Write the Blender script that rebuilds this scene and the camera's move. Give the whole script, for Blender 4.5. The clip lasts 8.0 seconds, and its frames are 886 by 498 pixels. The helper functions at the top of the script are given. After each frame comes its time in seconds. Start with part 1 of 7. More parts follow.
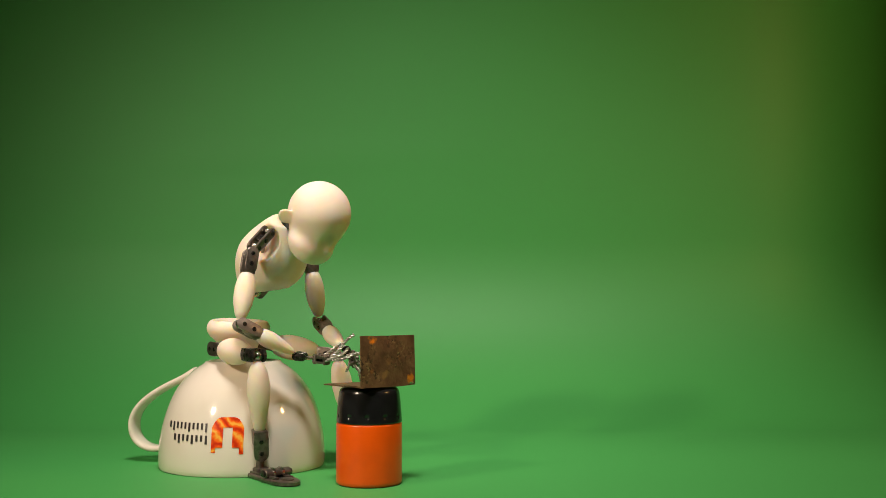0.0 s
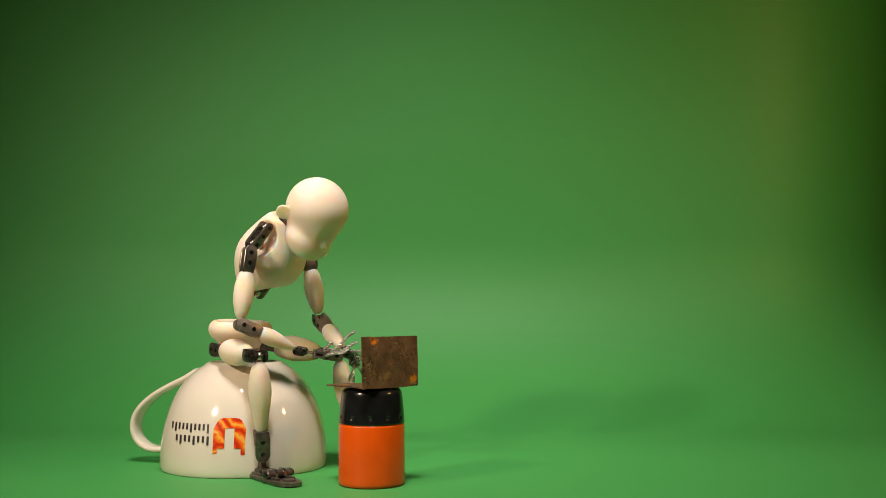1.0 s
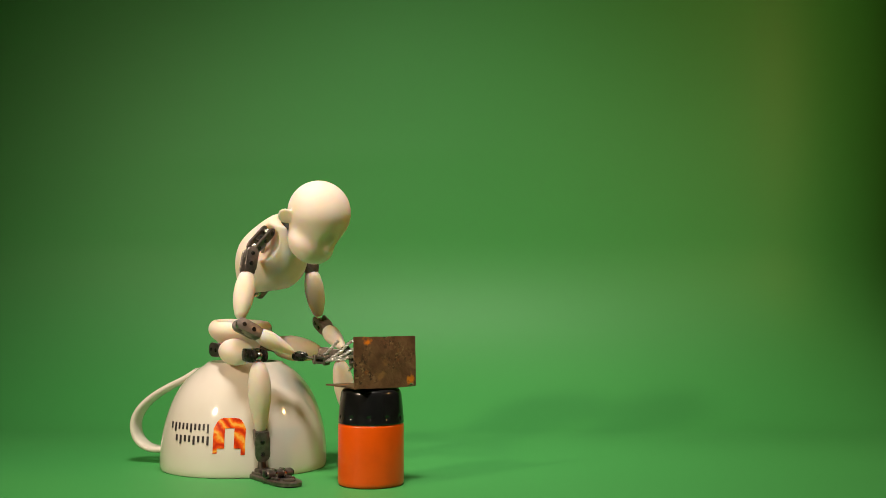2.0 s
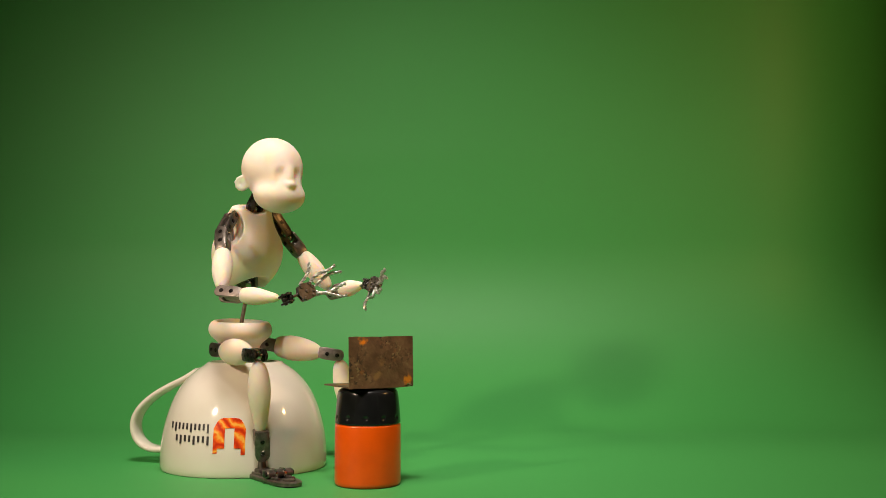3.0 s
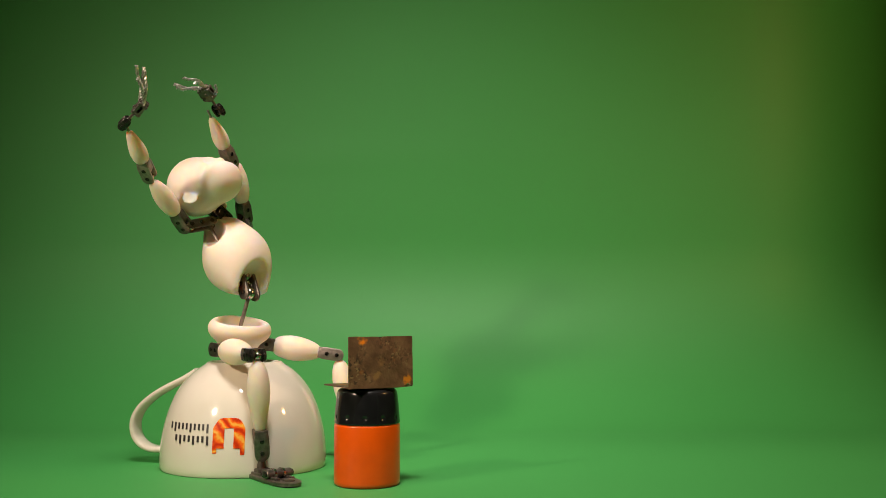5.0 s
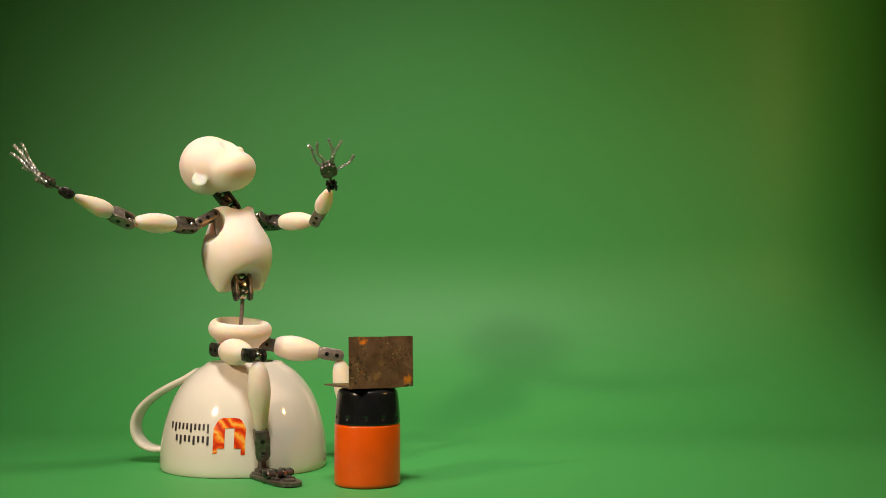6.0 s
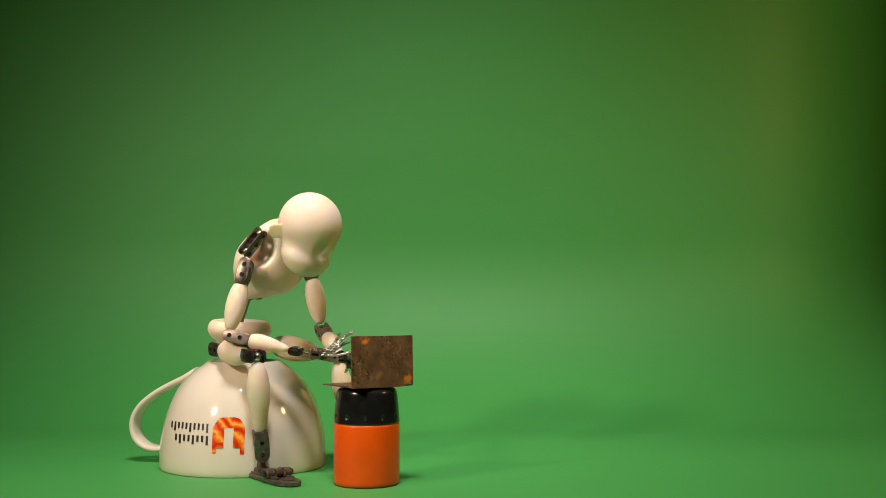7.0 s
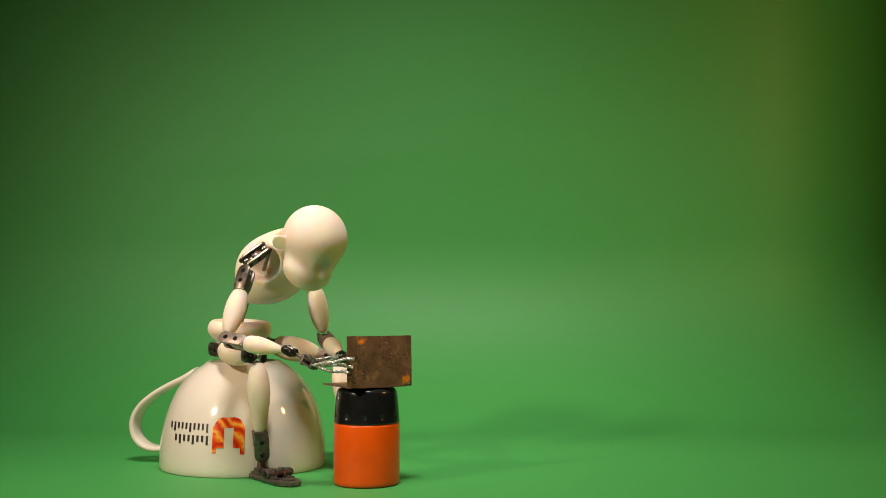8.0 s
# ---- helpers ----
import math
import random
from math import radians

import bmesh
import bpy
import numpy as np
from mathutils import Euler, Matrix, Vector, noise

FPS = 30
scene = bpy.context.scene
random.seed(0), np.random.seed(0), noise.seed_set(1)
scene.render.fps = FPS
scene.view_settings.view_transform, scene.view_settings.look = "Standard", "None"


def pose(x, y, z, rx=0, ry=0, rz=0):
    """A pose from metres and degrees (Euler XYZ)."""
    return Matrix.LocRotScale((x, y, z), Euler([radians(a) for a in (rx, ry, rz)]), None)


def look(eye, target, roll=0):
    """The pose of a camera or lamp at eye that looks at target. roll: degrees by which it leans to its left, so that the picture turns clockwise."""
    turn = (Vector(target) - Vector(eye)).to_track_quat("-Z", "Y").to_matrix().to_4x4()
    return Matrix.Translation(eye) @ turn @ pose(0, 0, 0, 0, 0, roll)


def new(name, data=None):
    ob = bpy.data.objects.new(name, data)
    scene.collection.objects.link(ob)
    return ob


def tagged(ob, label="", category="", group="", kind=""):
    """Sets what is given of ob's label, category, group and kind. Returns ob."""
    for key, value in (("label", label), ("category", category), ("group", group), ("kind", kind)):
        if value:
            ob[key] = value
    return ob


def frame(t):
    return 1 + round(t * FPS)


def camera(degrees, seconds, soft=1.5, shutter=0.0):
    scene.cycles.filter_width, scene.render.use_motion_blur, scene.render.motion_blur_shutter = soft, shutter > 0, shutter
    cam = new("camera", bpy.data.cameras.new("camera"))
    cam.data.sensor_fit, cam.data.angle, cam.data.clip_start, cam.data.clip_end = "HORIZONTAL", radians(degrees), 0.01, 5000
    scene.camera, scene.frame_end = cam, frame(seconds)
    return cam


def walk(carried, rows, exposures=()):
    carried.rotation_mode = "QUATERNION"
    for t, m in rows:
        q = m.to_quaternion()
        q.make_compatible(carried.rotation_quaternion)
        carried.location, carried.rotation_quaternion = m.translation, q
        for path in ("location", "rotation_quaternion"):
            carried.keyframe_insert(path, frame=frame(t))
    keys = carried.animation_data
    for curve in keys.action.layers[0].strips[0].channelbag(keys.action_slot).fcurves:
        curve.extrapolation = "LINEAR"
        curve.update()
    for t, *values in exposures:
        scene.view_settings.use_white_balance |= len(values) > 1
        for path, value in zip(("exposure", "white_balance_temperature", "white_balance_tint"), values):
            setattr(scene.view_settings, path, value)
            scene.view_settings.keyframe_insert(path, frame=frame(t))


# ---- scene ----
U = 0.0003735  # modelling unit of the set: about three eighths of a millimetre
FLOOR_EYE = 0.105

# ---- camera ----
cam = camera(46, 8.0, soft=0.85)
CAM_ROWS = [(t, pose(0, 0, FLOOR_EYE, 93.068 + dp, 0, dy)) for t, dp, dy in (
    (0.0, -0.046, -0.093), (0.6, -0.046, -0.093), (0.85, 0, 0), (4.3, 0, 0), (4.5, 0, -0.03), (4.7, 0, -0.03),
    (5.8, 0, 0), (6.7, 0, 0), (7.0, -0.03, -0.04), (8.0, -0.03, -0.04))]
walk(cam, CAM_ROWS, exposures=[(0.0, 0.0), (8.0, 0.0)])

# ---- world and lamps ----
world = bpy.data.worlds.new("room_air")
scene.world = world
world.use_nodes = True
world.node_tree.nodes["Background"].inputs[0].default_value = (0.8, 0.9, 1.0, 1)
world.node_tree.nodes["Background"].inputs[1].default_value = 0.02


def disc_lamp(name, eye, target, watts, size, colour, spread=180):
    data = bpy.data.lights.new(name, "AREA")
    data.shape, data.size, data.energy, data.color, data.spread = "DISK", size, watts, colour, radians(spread)
    ob = new(name, data)
    ob.matrix_world = look(eye, target)
    return ob


disc_lamp("lamp_key", (-0.51, 0.19, 0.41), (0.02, 0.80, 0.05), 0.84, 0.045, (1.0, 0.78, 0.57), 92)
disc_lamp("lamp_side", (0.58, 0.50, 0.41), (0.08, 0.96, 0.24), 0.80, 0.05, (1.0, 0.54, 0.17), 146)
disc_lamp("lamp_top", (-0.05, 0.30, 0.92), (0.0, 0.77, 0.0), 1.18, 0.20, (1.0, 0.91, 0.81), 61)


# ---- materials ----
def material(name, colour, rough=0.5, metal=0.0, second=None, scale=200.0, low=0.4, high=0.65, bump=0.0, bump_scale=900.0,
             coat=0.0, sss=0.0, sss_radius=(1.0, 0.6, 0.35), rough_var=0.0):
    m = bpy.data.materials.new(name)
    m.use_nodes = True
    nt = m.node_tree
    b = nt.nodes["Principled BSDF"]
    b.inputs["Roughness"].default_value = rough
    b.inputs["Metallic"].default_value = metal
    b.inputs["Coat Weight"].default_value = coat
    b.inputs["Coat Roughness"].default_value = 0.06
    b.inputs["Base Color"].default_value = (*colour, 1)
    coord = nt.nodes.new("ShaderNodeTexCoord")
    if sss:
        b.inputs["Subsurface Weight"].default_value = sss
        b.inputs["Subsurface Radius"].default_value = sss_radius
        b.inputs["Subsurface Scale"].default_value = 0.011
    if second:
        n = nt.nodes.new("ShaderNodeTexNoise")
        n.inputs["Scale"].default_value, n.inputs["Detail"].default_value = scale, 6
        nt.links.new(coord.outputs["Object"], n.inputs["Vector"])
        ramp = nt.nodes.new("ShaderNodeValToRGB")
        ramp.color_ramp.elements[0].position, ramp.color_ramp.elements[0].color = low, (*colour, 1)
        ramp.color_ramp.elements[1].position, ramp.color_ramp.elements[1].color = high, (*second, 1)
        nt.links.new(n.outputs["Fac"], ramp.inputs["Fac"])
        nt.links.new(ramp.outputs["Color"], b.inputs["Base Color"])
        if rough_var:
            r = nt.nodes.new("ShaderNodeMapRange")
            r.inputs["To Min"].default_value, r.inputs["To Max"].default_value = rough - rough_var, rough + rough_var
            nt.links.new(n.outputs["Fac"], r.inputs["Value"])
            nt.links.new(r.outputs["Result"], b.inputs["Roughness"])
    if bump:
        n2 = nt.nodes.new("ShaderNodeTexNoise")
        n2.inputs["Scale"].default_value, n2.inputs["Detail"].default_value = bump_scale, 4
        nt.links.new(coord.outputs["Object"], n2.inputs["Vector"])
        bp = nt.nodes.new("ShaderNodeBump")
        bp.inputs["Strength"].default_value, bp.inputs["Distance"].default_value = bump, 0.0004
        nt.links.new(n2.outputs["Fac"], bp.inputs["Height"])
        nt.links.new(bp.outputs["Normal"], b.inputs["Normal"])
    return m


RESIN = material("cream_resin", (0.78, 0.67, 0.59), 0.66, second=(0.75, 0.63, 0.53), scale=60, bump=0.08, bump_scale=1500, sss=0.8, sss_radius=(1.0, 0.55, 0.22))
CERAMIC = material("white_glaze", (0.74, 0.665, 0.585), 0.10, second=(0.72, 0.64, 0.555), scale=40, coat=0.5)
STEEL = material("dark_steel", (0.22, 0.175, 0.152), 0.42, 0.55, second=(0.32, 0.255, 0.225), scale=350, rough_var=0.1, bump=0.1)
FOOT_STEEL = material("darker_steel", (0.13, 0.108, 0.092), 0.36, 0.8, second=(0.21, 0.172, 0.148), scale=350, rough_var=0.1, bump=0.1)
BLACK_STEEL = material("blackened_steel", (0.03, 0.027, 0.025), 0.28, 0.7, second=(0.06, 0.05, 0.043), scale=400, rough_var=0.1)
BRIGHT = material("polished_steel", (0.55, 0.52, 0.47), 0.22, 1.0, second=(0.4, 0.37, 0.33), scale=500)
WIRE = material("twisted_wire", (0.58, 0.56, 0.52), 0.36, 0.8, second=(0.44, 0.42, 0.39), scale=700)
ORANGE = material("orange_plastic", (0.82, 0.092, 0.002), 0.28, second=(0.76, 0.082, 0.002), scale=90, bump=0.03)
BLACK = material("black_plastic", (0.008, 0.008, 0.009), 0.20, second=(0.012, 0.012, 0.013), scale=120, coat=0.1)
INK = material("printed_ink", (0.03, 0.025, 0.025), 0.3, second=(0.05, 0.04, 0.04), scale=500)
GREEN = material("green_paper", (0.054, 0.325, 0.074), 0.56, second=(0.059, 0.338, 0.079), scale=3.0, bump=0.05, bump_scale=500)
PALE = material("pale_bounce_wall", (0.55, 0.52, 0.48), 0.9, second=(0.5, 0.47, 0.43), scale=2.0)
WALL = material("dark_room_wall", (0.045, 0.04, 0.035), 0.9, second=(0.06, 0.05, 0.045), scale=2.0)


def rust_material():
    m = material("rusted_sheet", (0.125, 0.060, 0.033), 0.46, 0.35, second=(0.22, 0.115, 0.06), scale=120, low=0.36, high=0.66,
                 bump=0.5, bump_scale=500, rough_var=0.15)
    nt = m.node_tree
    b = nt.nodes["Principled BSDF"]
    old = b.inputs["Base Color"].links[0].from_socket
    coord = next(n for n in nt.nodes if n.type == "TEX_COORD")
    patch = nt.nodes.new("ShaderNodeTexNoise")
    patch.inputs["Scale"].default_value, patch.inputs["Detail"].default_value = 52.0, 4
    nt.links.new(coord.outputs["Object"], patch.inputs["Vector"])
    for scale, low, high, colour in ((190.0, 0.60, 0.74, (0.36, 0.12, 0.03)), (420.0, 0.52, 0.62, (0.05, 0.03, 0.022)),
                                     (560.0, 0.54, 0.66, (0.31, 0.19, 0.09))):
        n = nt.nodes.new("ShaderNodeTexNoise")
        n.inputs["Scale"].default_value, n.inputs["Detail"].default_value = scale, 8
        nt.links.new(coord.outputs["Object"], n.inputs["Vector"])
        spot = nt.nodes.new("ShaderNodeMapRange")
        spot.inputs["From Min"].default_value, spot.inputs["From Max"].default_value = low, high
        nt.links.new(n.outputs["Fac"], spot.inputs["Value"])
        where = nt.nodes.new("ShaderNodeMapRange")
        where.inputs["From Min"].default_value, where.inputs["From Max"].default_value = 0.47, 0.60
        nt.links.new(patch.outputs["Fac"], where.inputs["Value"])
        both = nt.nodes.new("ShaderNodeMath")
        both.operation = "MULTIPLY"
        nt.links.new(spot.outputs["Result"], both.inputs[0])
        nt.links.new(where.outputs["Result"], both.inputs[1])
        mix = nt.nodes.new("ShaderNodeMix")
        mix.data_type = "RGBA"
        nt.links.new(both.outputs["Value"], mix.inputs["Factor"])
        nt.links.new(old, mix.inputs["A"])
        mix.inputs["B"].default_value = (*colour, 1)
        old = mix.outputs["Result"]
    warp = nt.nodes.new("ShaderNodeTexNoise")
    warp.inputs["Scale"].default_value, warp.inputs["Detail"].default_value = 260.0, 6
    nt.links.new(coord.outputs["Object"], warp.inputs["Vector"])
    for x, y, size, colour in ((-31, 71, 9, (0.95, 0.26, 0.012)), (45, 11, 9, (0.70, 0.22, 0.02)), (-9, 20, 9, (0.30, 0.15, 0.06)),
                               (-2, 38, 7, (0.27, 0.13, 0.05)), (49, 3, 4, (0.6, 0.5, 0.34))):
        away = nt.nodes.new("ShaderNodeVectorMath")
        away.operation = "DISTANCE"
        away.inputs[1].default_value = (x * U, y * U, 0)
        nt.links.new(coord.outputs["Object"], away.inputs[0])
        mix_d = nt.nodes.new("ShaderNodeMath")
        mix_d.operation = "MULTIPLY_ADD"
        nt.links.new(warp.outputs["Fac"], mix_d.inputs[0])
        mix_d.inputs[1].default_value = 26 * U
        nt.links.new(away.outputs["Value"], mix_d.inputs[2])
        r = nt.nodes.new("ShaderNodeMapRange")
        r.inputs["From Min"].default_value, r.inputs["From Max"].default_value = (size + 13) * U, (size + 7) * U
        nt.links.new(mix_d.outputs["Value"], r.inputs["Value"])
        mix = nt.nodes.new("ShaderNodeMix")
        mix.data_type = "RGBA"
        nt.links.new(r.outputs["Result"], mix.inputs["Factor"])
        nt.links.new(old, mix.inputs["A"])
        mix.inputs["B"].default_value = (*colour, 1)
        old = mix.outputs["Result"]
    nt.links.new(old, b.inputs["Base Color"])
    return m


def flame_material():
    m = material("flame_print", (0.75, 0.06, 0.01), 0.2, coat=0.4)
    nt = m.node_tree
    coord = next(n for n in nt.nodes if n.type == "TEX_COORD")
    w = nt.nodes.new("ShaderNodeTexWave")
    w.inputs["Scale"].default_value, w.inputs["Distortion"].default_value, w.inputs["Detail"].default_value = 46.0, 9.0, 4.0
    w.inputs["Detail Scale"].default_value = 1.5
    turn = nt.nodes.new("ShaderNodeMapping")
    turn.inputs["Rotation"].default_value = (0.3, 0.9, 0.4)
    nt.links.new(coord.outputs["Object"], turn.inputs["Vector"])
    nt.links.new(turn.outputs["Vector"], w.inputs["Vector"])
    ramp = nt.nodes.new("ShaderNodeValToRGB")
    e = ramp.color_ramp.elements
    e[0].color, e[1].color = (0.55, 0.03, 0.006, 1), (0.9, 0.42, 0.06, 1)
    mid = e.new(0.45)
    mid.color = (0.85, 0.10, 0.01, 1)
    high = e.new(0.8)
    high.color = (0.88, 0.20, 0.015, 1)
    nt.links.new(w.outputs["Fac"], ramp.inputs["Fac"])
    nt.links.new(ramp.outputs["Color"], nt.nodes["Principled BSDF"].inputs["Base Color"])
    return m


RUST = rust_material()
FLAME = flame_material()


# ---- mesh tools ----
def mesh_of(bm, name, mat, smooth=True, sharp=35):
    me = bpy.data.meshes.new(name)
    bmesh.ops.recalc_face_normals(bm, faces=bm.faces)
    if smooth:
        for f in bm.faces:
            f.smooth = True
        for e in bm.edges:
            if len(e.link_faces) == 2 and e.calc_face_angle(0) > radians(sharp):
                e.smooth = False
    bm.to_mesh(me)
    bm.free()
    for one in mat if isinstance(mat, (list, tuple)) else [mat]:
        me.materials.append(one)
    return me


def part(name, bm, mat, parent=None, label="", m=None, sharp=35):
    me = bm if isinstance(bm, bpy.types.Mesh) else mesh_of(bm, name, mat, True, sharp)
    ob = new(name, me)
    if parent:
        ob.parent = parent
    if m is not None:
        ob.matrix_basis = m
    return tagged(ob, label)


def solid(sdf, low, high, step):
    """A closed mesh round the region in which sdf is negative (surface nets on a grid)."""
    axes = [np.arange(a - step, b + 2 * step, step) for a, b in zip(low, high)]
    d = sdf(*np.meshgrid(*axes, indexing="ij"))
    inside = d < 0
    n = np.array(d.shape)
    total, count = np.zeros((*(n - 1), 3)), np.zeros(n - 1)
    corner = [(i, j, k) for i in (0, 1) for j in (0, 1) for k in (0, 1)]

    def cut(v, c):
        return v[c[0]:n[0] - 1 + c[0], c[1]:n[1] - 1 + c[1], c[2]:n[2] - 1 + c[2]]
    for a in corner:
        for ax in range(3):
            if a[ax]:
                continue
            b = tuple(v + (i == ax) for i, v in enumerate(a))
            da, db = cut(d, a), cut(d, b)
            cross = cut(inside, a) != cut(inside, b)
            s = np.where(cross, da / np.where(cross, da - db, 1), 0)
            for i in range(3):
                total[..., i] += np.where(cross, a[i] + (s if i == ax else 0), 0)
            count += cross
    used = count > 0
    index = np.full(used.shape, -1)
    index[used] = np.arange(used.sum())
    cells = np.argwhere(used)
    verts = (cells + total[used] / count[used][:, None]) * step + np.array([a[0] for a in axes])
    faces = []
    for ax in range(3):
        u, v = [i for i in range(3) if i != ax]
        lo, hi = [slice(None)] * 3, [slice(None)] * 3
        lo[ax], hi[ax] = slice(0, n[ax] - 1), slice(1, n[ax])
        for p in np.argwhere(inside[tuple(lo)] != inside[tuple(hi)]):
            q = []
            for du, dv in ((0, 0), (-1, 0), (-1, -1), (0, -1)):
                c = p.copy()
                c[u] += du
                c[v] += dv
                q.append(index[tuple(c)])
            faces.append(q)
    me = bpy.data.meshes.new("solid")
    me.from_pydata((verts * U).tolist(), [], [[int(i) for i in f] for f in faces])
    bm = bmesh.new()
    bm.from_mesh(me)
    bpy.data.meshes.remove(me)
    for _ in range(2):
        bmesh.ops.smooth_vert(bm, verts=bm.verts, factor=0.4, use_axis_x=True, use_axis_y=True, use_axis_z=True)
    return bm


def ell(x, y, z, c, r):
    k = np.sqrt(((x - c[0]) / r[0]) ** 2 + ((y - c[1]) / r[1]) ** 2 + ((z - c[2]) / r[2]) ** 2)
    return (k - 1) * min(r)


def join(a, b, k):
    h = np.clip(0.5 + 0.5 * (b - a) / k, 0, 1)
    return b + (a - b) * h - k * h * (1 - h)


def carve(a, b, k):
    return -join(-a, b, k)


def lathe(profile, segs=48, closed=False, bm=None):
    """Turns (radius, height) pairs in units round the z axis."""
    bm = bm or bmesh.new()
    rings = []
    for r, z in profile:
        if r < 1e-6:
            rings.append([bm.verts.new((0, 0, z * U))])
        else:
            rings.append([bm.verts.new((r * U * math.cos(2 * math.pi * i / segs), r * U * math.sin(2 * math.pi * i / segs), z * U))
                          for i in range(segs)])
    pairs = list(zip(rings, rings[1:])) + ([(rings[-1], rings[0])] if closed else [])
    for a, b in pairs:
        for i in range(segs):
            j = (i + 1) % segs
            quad = [a[i % len(a)], a[j % len(a)], b[j % len(b)], b[i % len(b)]]
            quad = list(dict.fromkeys(quad))
            if len(quad) > 2:
                bm.faces.new(quad)
    return bm


def tube(bm, pts, radius, sides=6):
    """A round wire through points (in units)."""
    pts = [Vector(p) for p in pts]
    rings, side = [], Vector((0.3, 1, 0.2))
    for i, p in enumerate(pts):
        way = (pts[min(i + 1, len(pts) - 1)] - pts[max(i - 1, 0)]).normalized()
        side = (side - way * side.dot(way)).normalized()
        up = way.cross(side)
        r = radius[i] if isinstance(radius, (list, tuple)) else radius
        rings.append([bm.verts.new((p + (side * math.cos(a) + up * math.sin(a)) * r) * U)
                      for a in (2 * math.pi * k / sides for k in range(sides))])
    for a, b in zip(rings, rings[1:]):
        for i in range(sides):
            bm.faces.new((a[i], a[(i + 1) % sides], b[(i + 1) % sides], b[i]))
    bm.faces.new(rings[0][::-1]), bm.faces.new(rings[-1])
    return bm


def add_ball(bm, c, r, segs=16):
    bmesh.ops.create_uvsphere(bm, u_segments=segs, v_segments=segs // 2 + 2, radius=r * U, matrix=Matrix.Translation(Vector(c) * U))
    return bm


def add_box(bm, c, size, bevel=1.2, turn=None):
    made = bmesh.ops.create_cube(bm, size=1, matrix=Matrix.Translation(Vector(c) * U) @ (turn or Matrix()) @ Matrix.Diagonal((*[s * U for s in size], 1)))
    edges = list({e for v in made["verts"] for e in v.link_edges})
    bmesh.ops.bevel(bm, geom=edges, offset=bevel * U, segments=2, affect="EDGES", profile=0.5)
    return bm


def add_pin(bm, a, b, r, segs=12):
    """A short turned pin from a to b with a chamfered end."""
    a, b = Vector(a), Vector(b)
    w = (b - a)
    return tube(bm, [a, a + w * 0.02, a + w * 0.9, b], [r * 0.9, r, r, r * 0.75], segs)


def add_stadium(bm, x, z0, z1, wide, thick, bevel=0.9):
    """A plate with round ends across the hinge axis x, from z0 to z1."""
    r = wide / 2
    ring = []
    for k in range(9):
        a = math.pi * k / 8
        ring.append((r * math.cos(a), z1 - r + r * math.sin(a)))
    for k in range(9):
        a = math.pi + math.pi * k / 8
        ring.append((r * math.cos(a), z0 + r + r * math.sin(a)))
    layers = []
    for off, shrink in ((-thick / 2, bevel), (-thick / 2 + bevel, 0), (thick / 2 - bevel, 0), (thick / 2, bevel)):
        layers.append([bm.verts.new(((x + off) * U, y * (1 - shrink / r) * U, ((z0 + z1) / 2 + (z - (z0 + z1) / 2) * (1 - shrink / r)) * U))
                       for y, z in ring])
    n = len(ring)
    for a, b in zip(layers, layers[1:]):
        for i in range(n):
            bm.faces.new((a[i], a[(i + 1) % n], b[(i + 1) % n], b[i]))
    bm.faces.new(layers[0][::-1]), bm.faces.new(layers[-1])
    return bm


def tint(bm, start, index):
    bm.faces.ensure_lookup_table()
    for f in bm.faces[start:]:
        f.material_index = index


def screws(bm, width, places, r=2.7):
    """Recessed screw heads on both cheeks, coloured black to stand for the shade in the holes."""
    for s in (-1, 1):
        for z in places:
            n = len(bm.faces)
            x = s * width / 2
            tube(bm, [(x - s * 1.5, 0, z), (x + s * 0.5, 0, z), (x + s * 0.9, 0, z), (x + s * 0.9, 0, z), (x - s * 0.4, 0, z)],
                 [r + 1.0, r + 1.0, r + 0.5, r, r * 0.9], 14)
            tint(bm, n, 1)


def balls(bm, places, r):
    for z in places:
        n = len(bm.faces)
        add_ball(bm, (0, 0, z), r, 20)
        tint(bm, n, 2)


def fork(z0, z1, width=22, wide=19, block_from=0.5):
    """A ball-and-fork joint: two cheek plates, a solid heel with a step, screws and a ball."""
    bm = bmesh.new()
    long = z1 - z0
    add_box(bm, (0, 0, z0 + long * (0.5 + block_from / 2)), (width - 3, wide - 1.5, long * (1 - block_from)), 1.6)
    add_box(bm, (0, wide * 0.16, z0 + long * block_from), (width - 9, wide * 0.5, long * 0.25), 1.2)
    for s in (-1, 1):
        add_stadium(bm, s * (width / 2 - 2.2), z0, z1, wide, 4.4)
    screws(bm, width, (z0 + long * 0.27, z0 + long * 0.66))
    balls(bm, (z0 + 9,), 7.0)
    return bm


JOINT = [STEEL, BLACK_STEEL, BRIGHT]
DIM_JOINT = [FOOT_STEEL, BLACK_STEEL, BRIGHT]
DARK_JOINT = [BLACK_STEEL, BLACK_STEEL, BRIGHT]


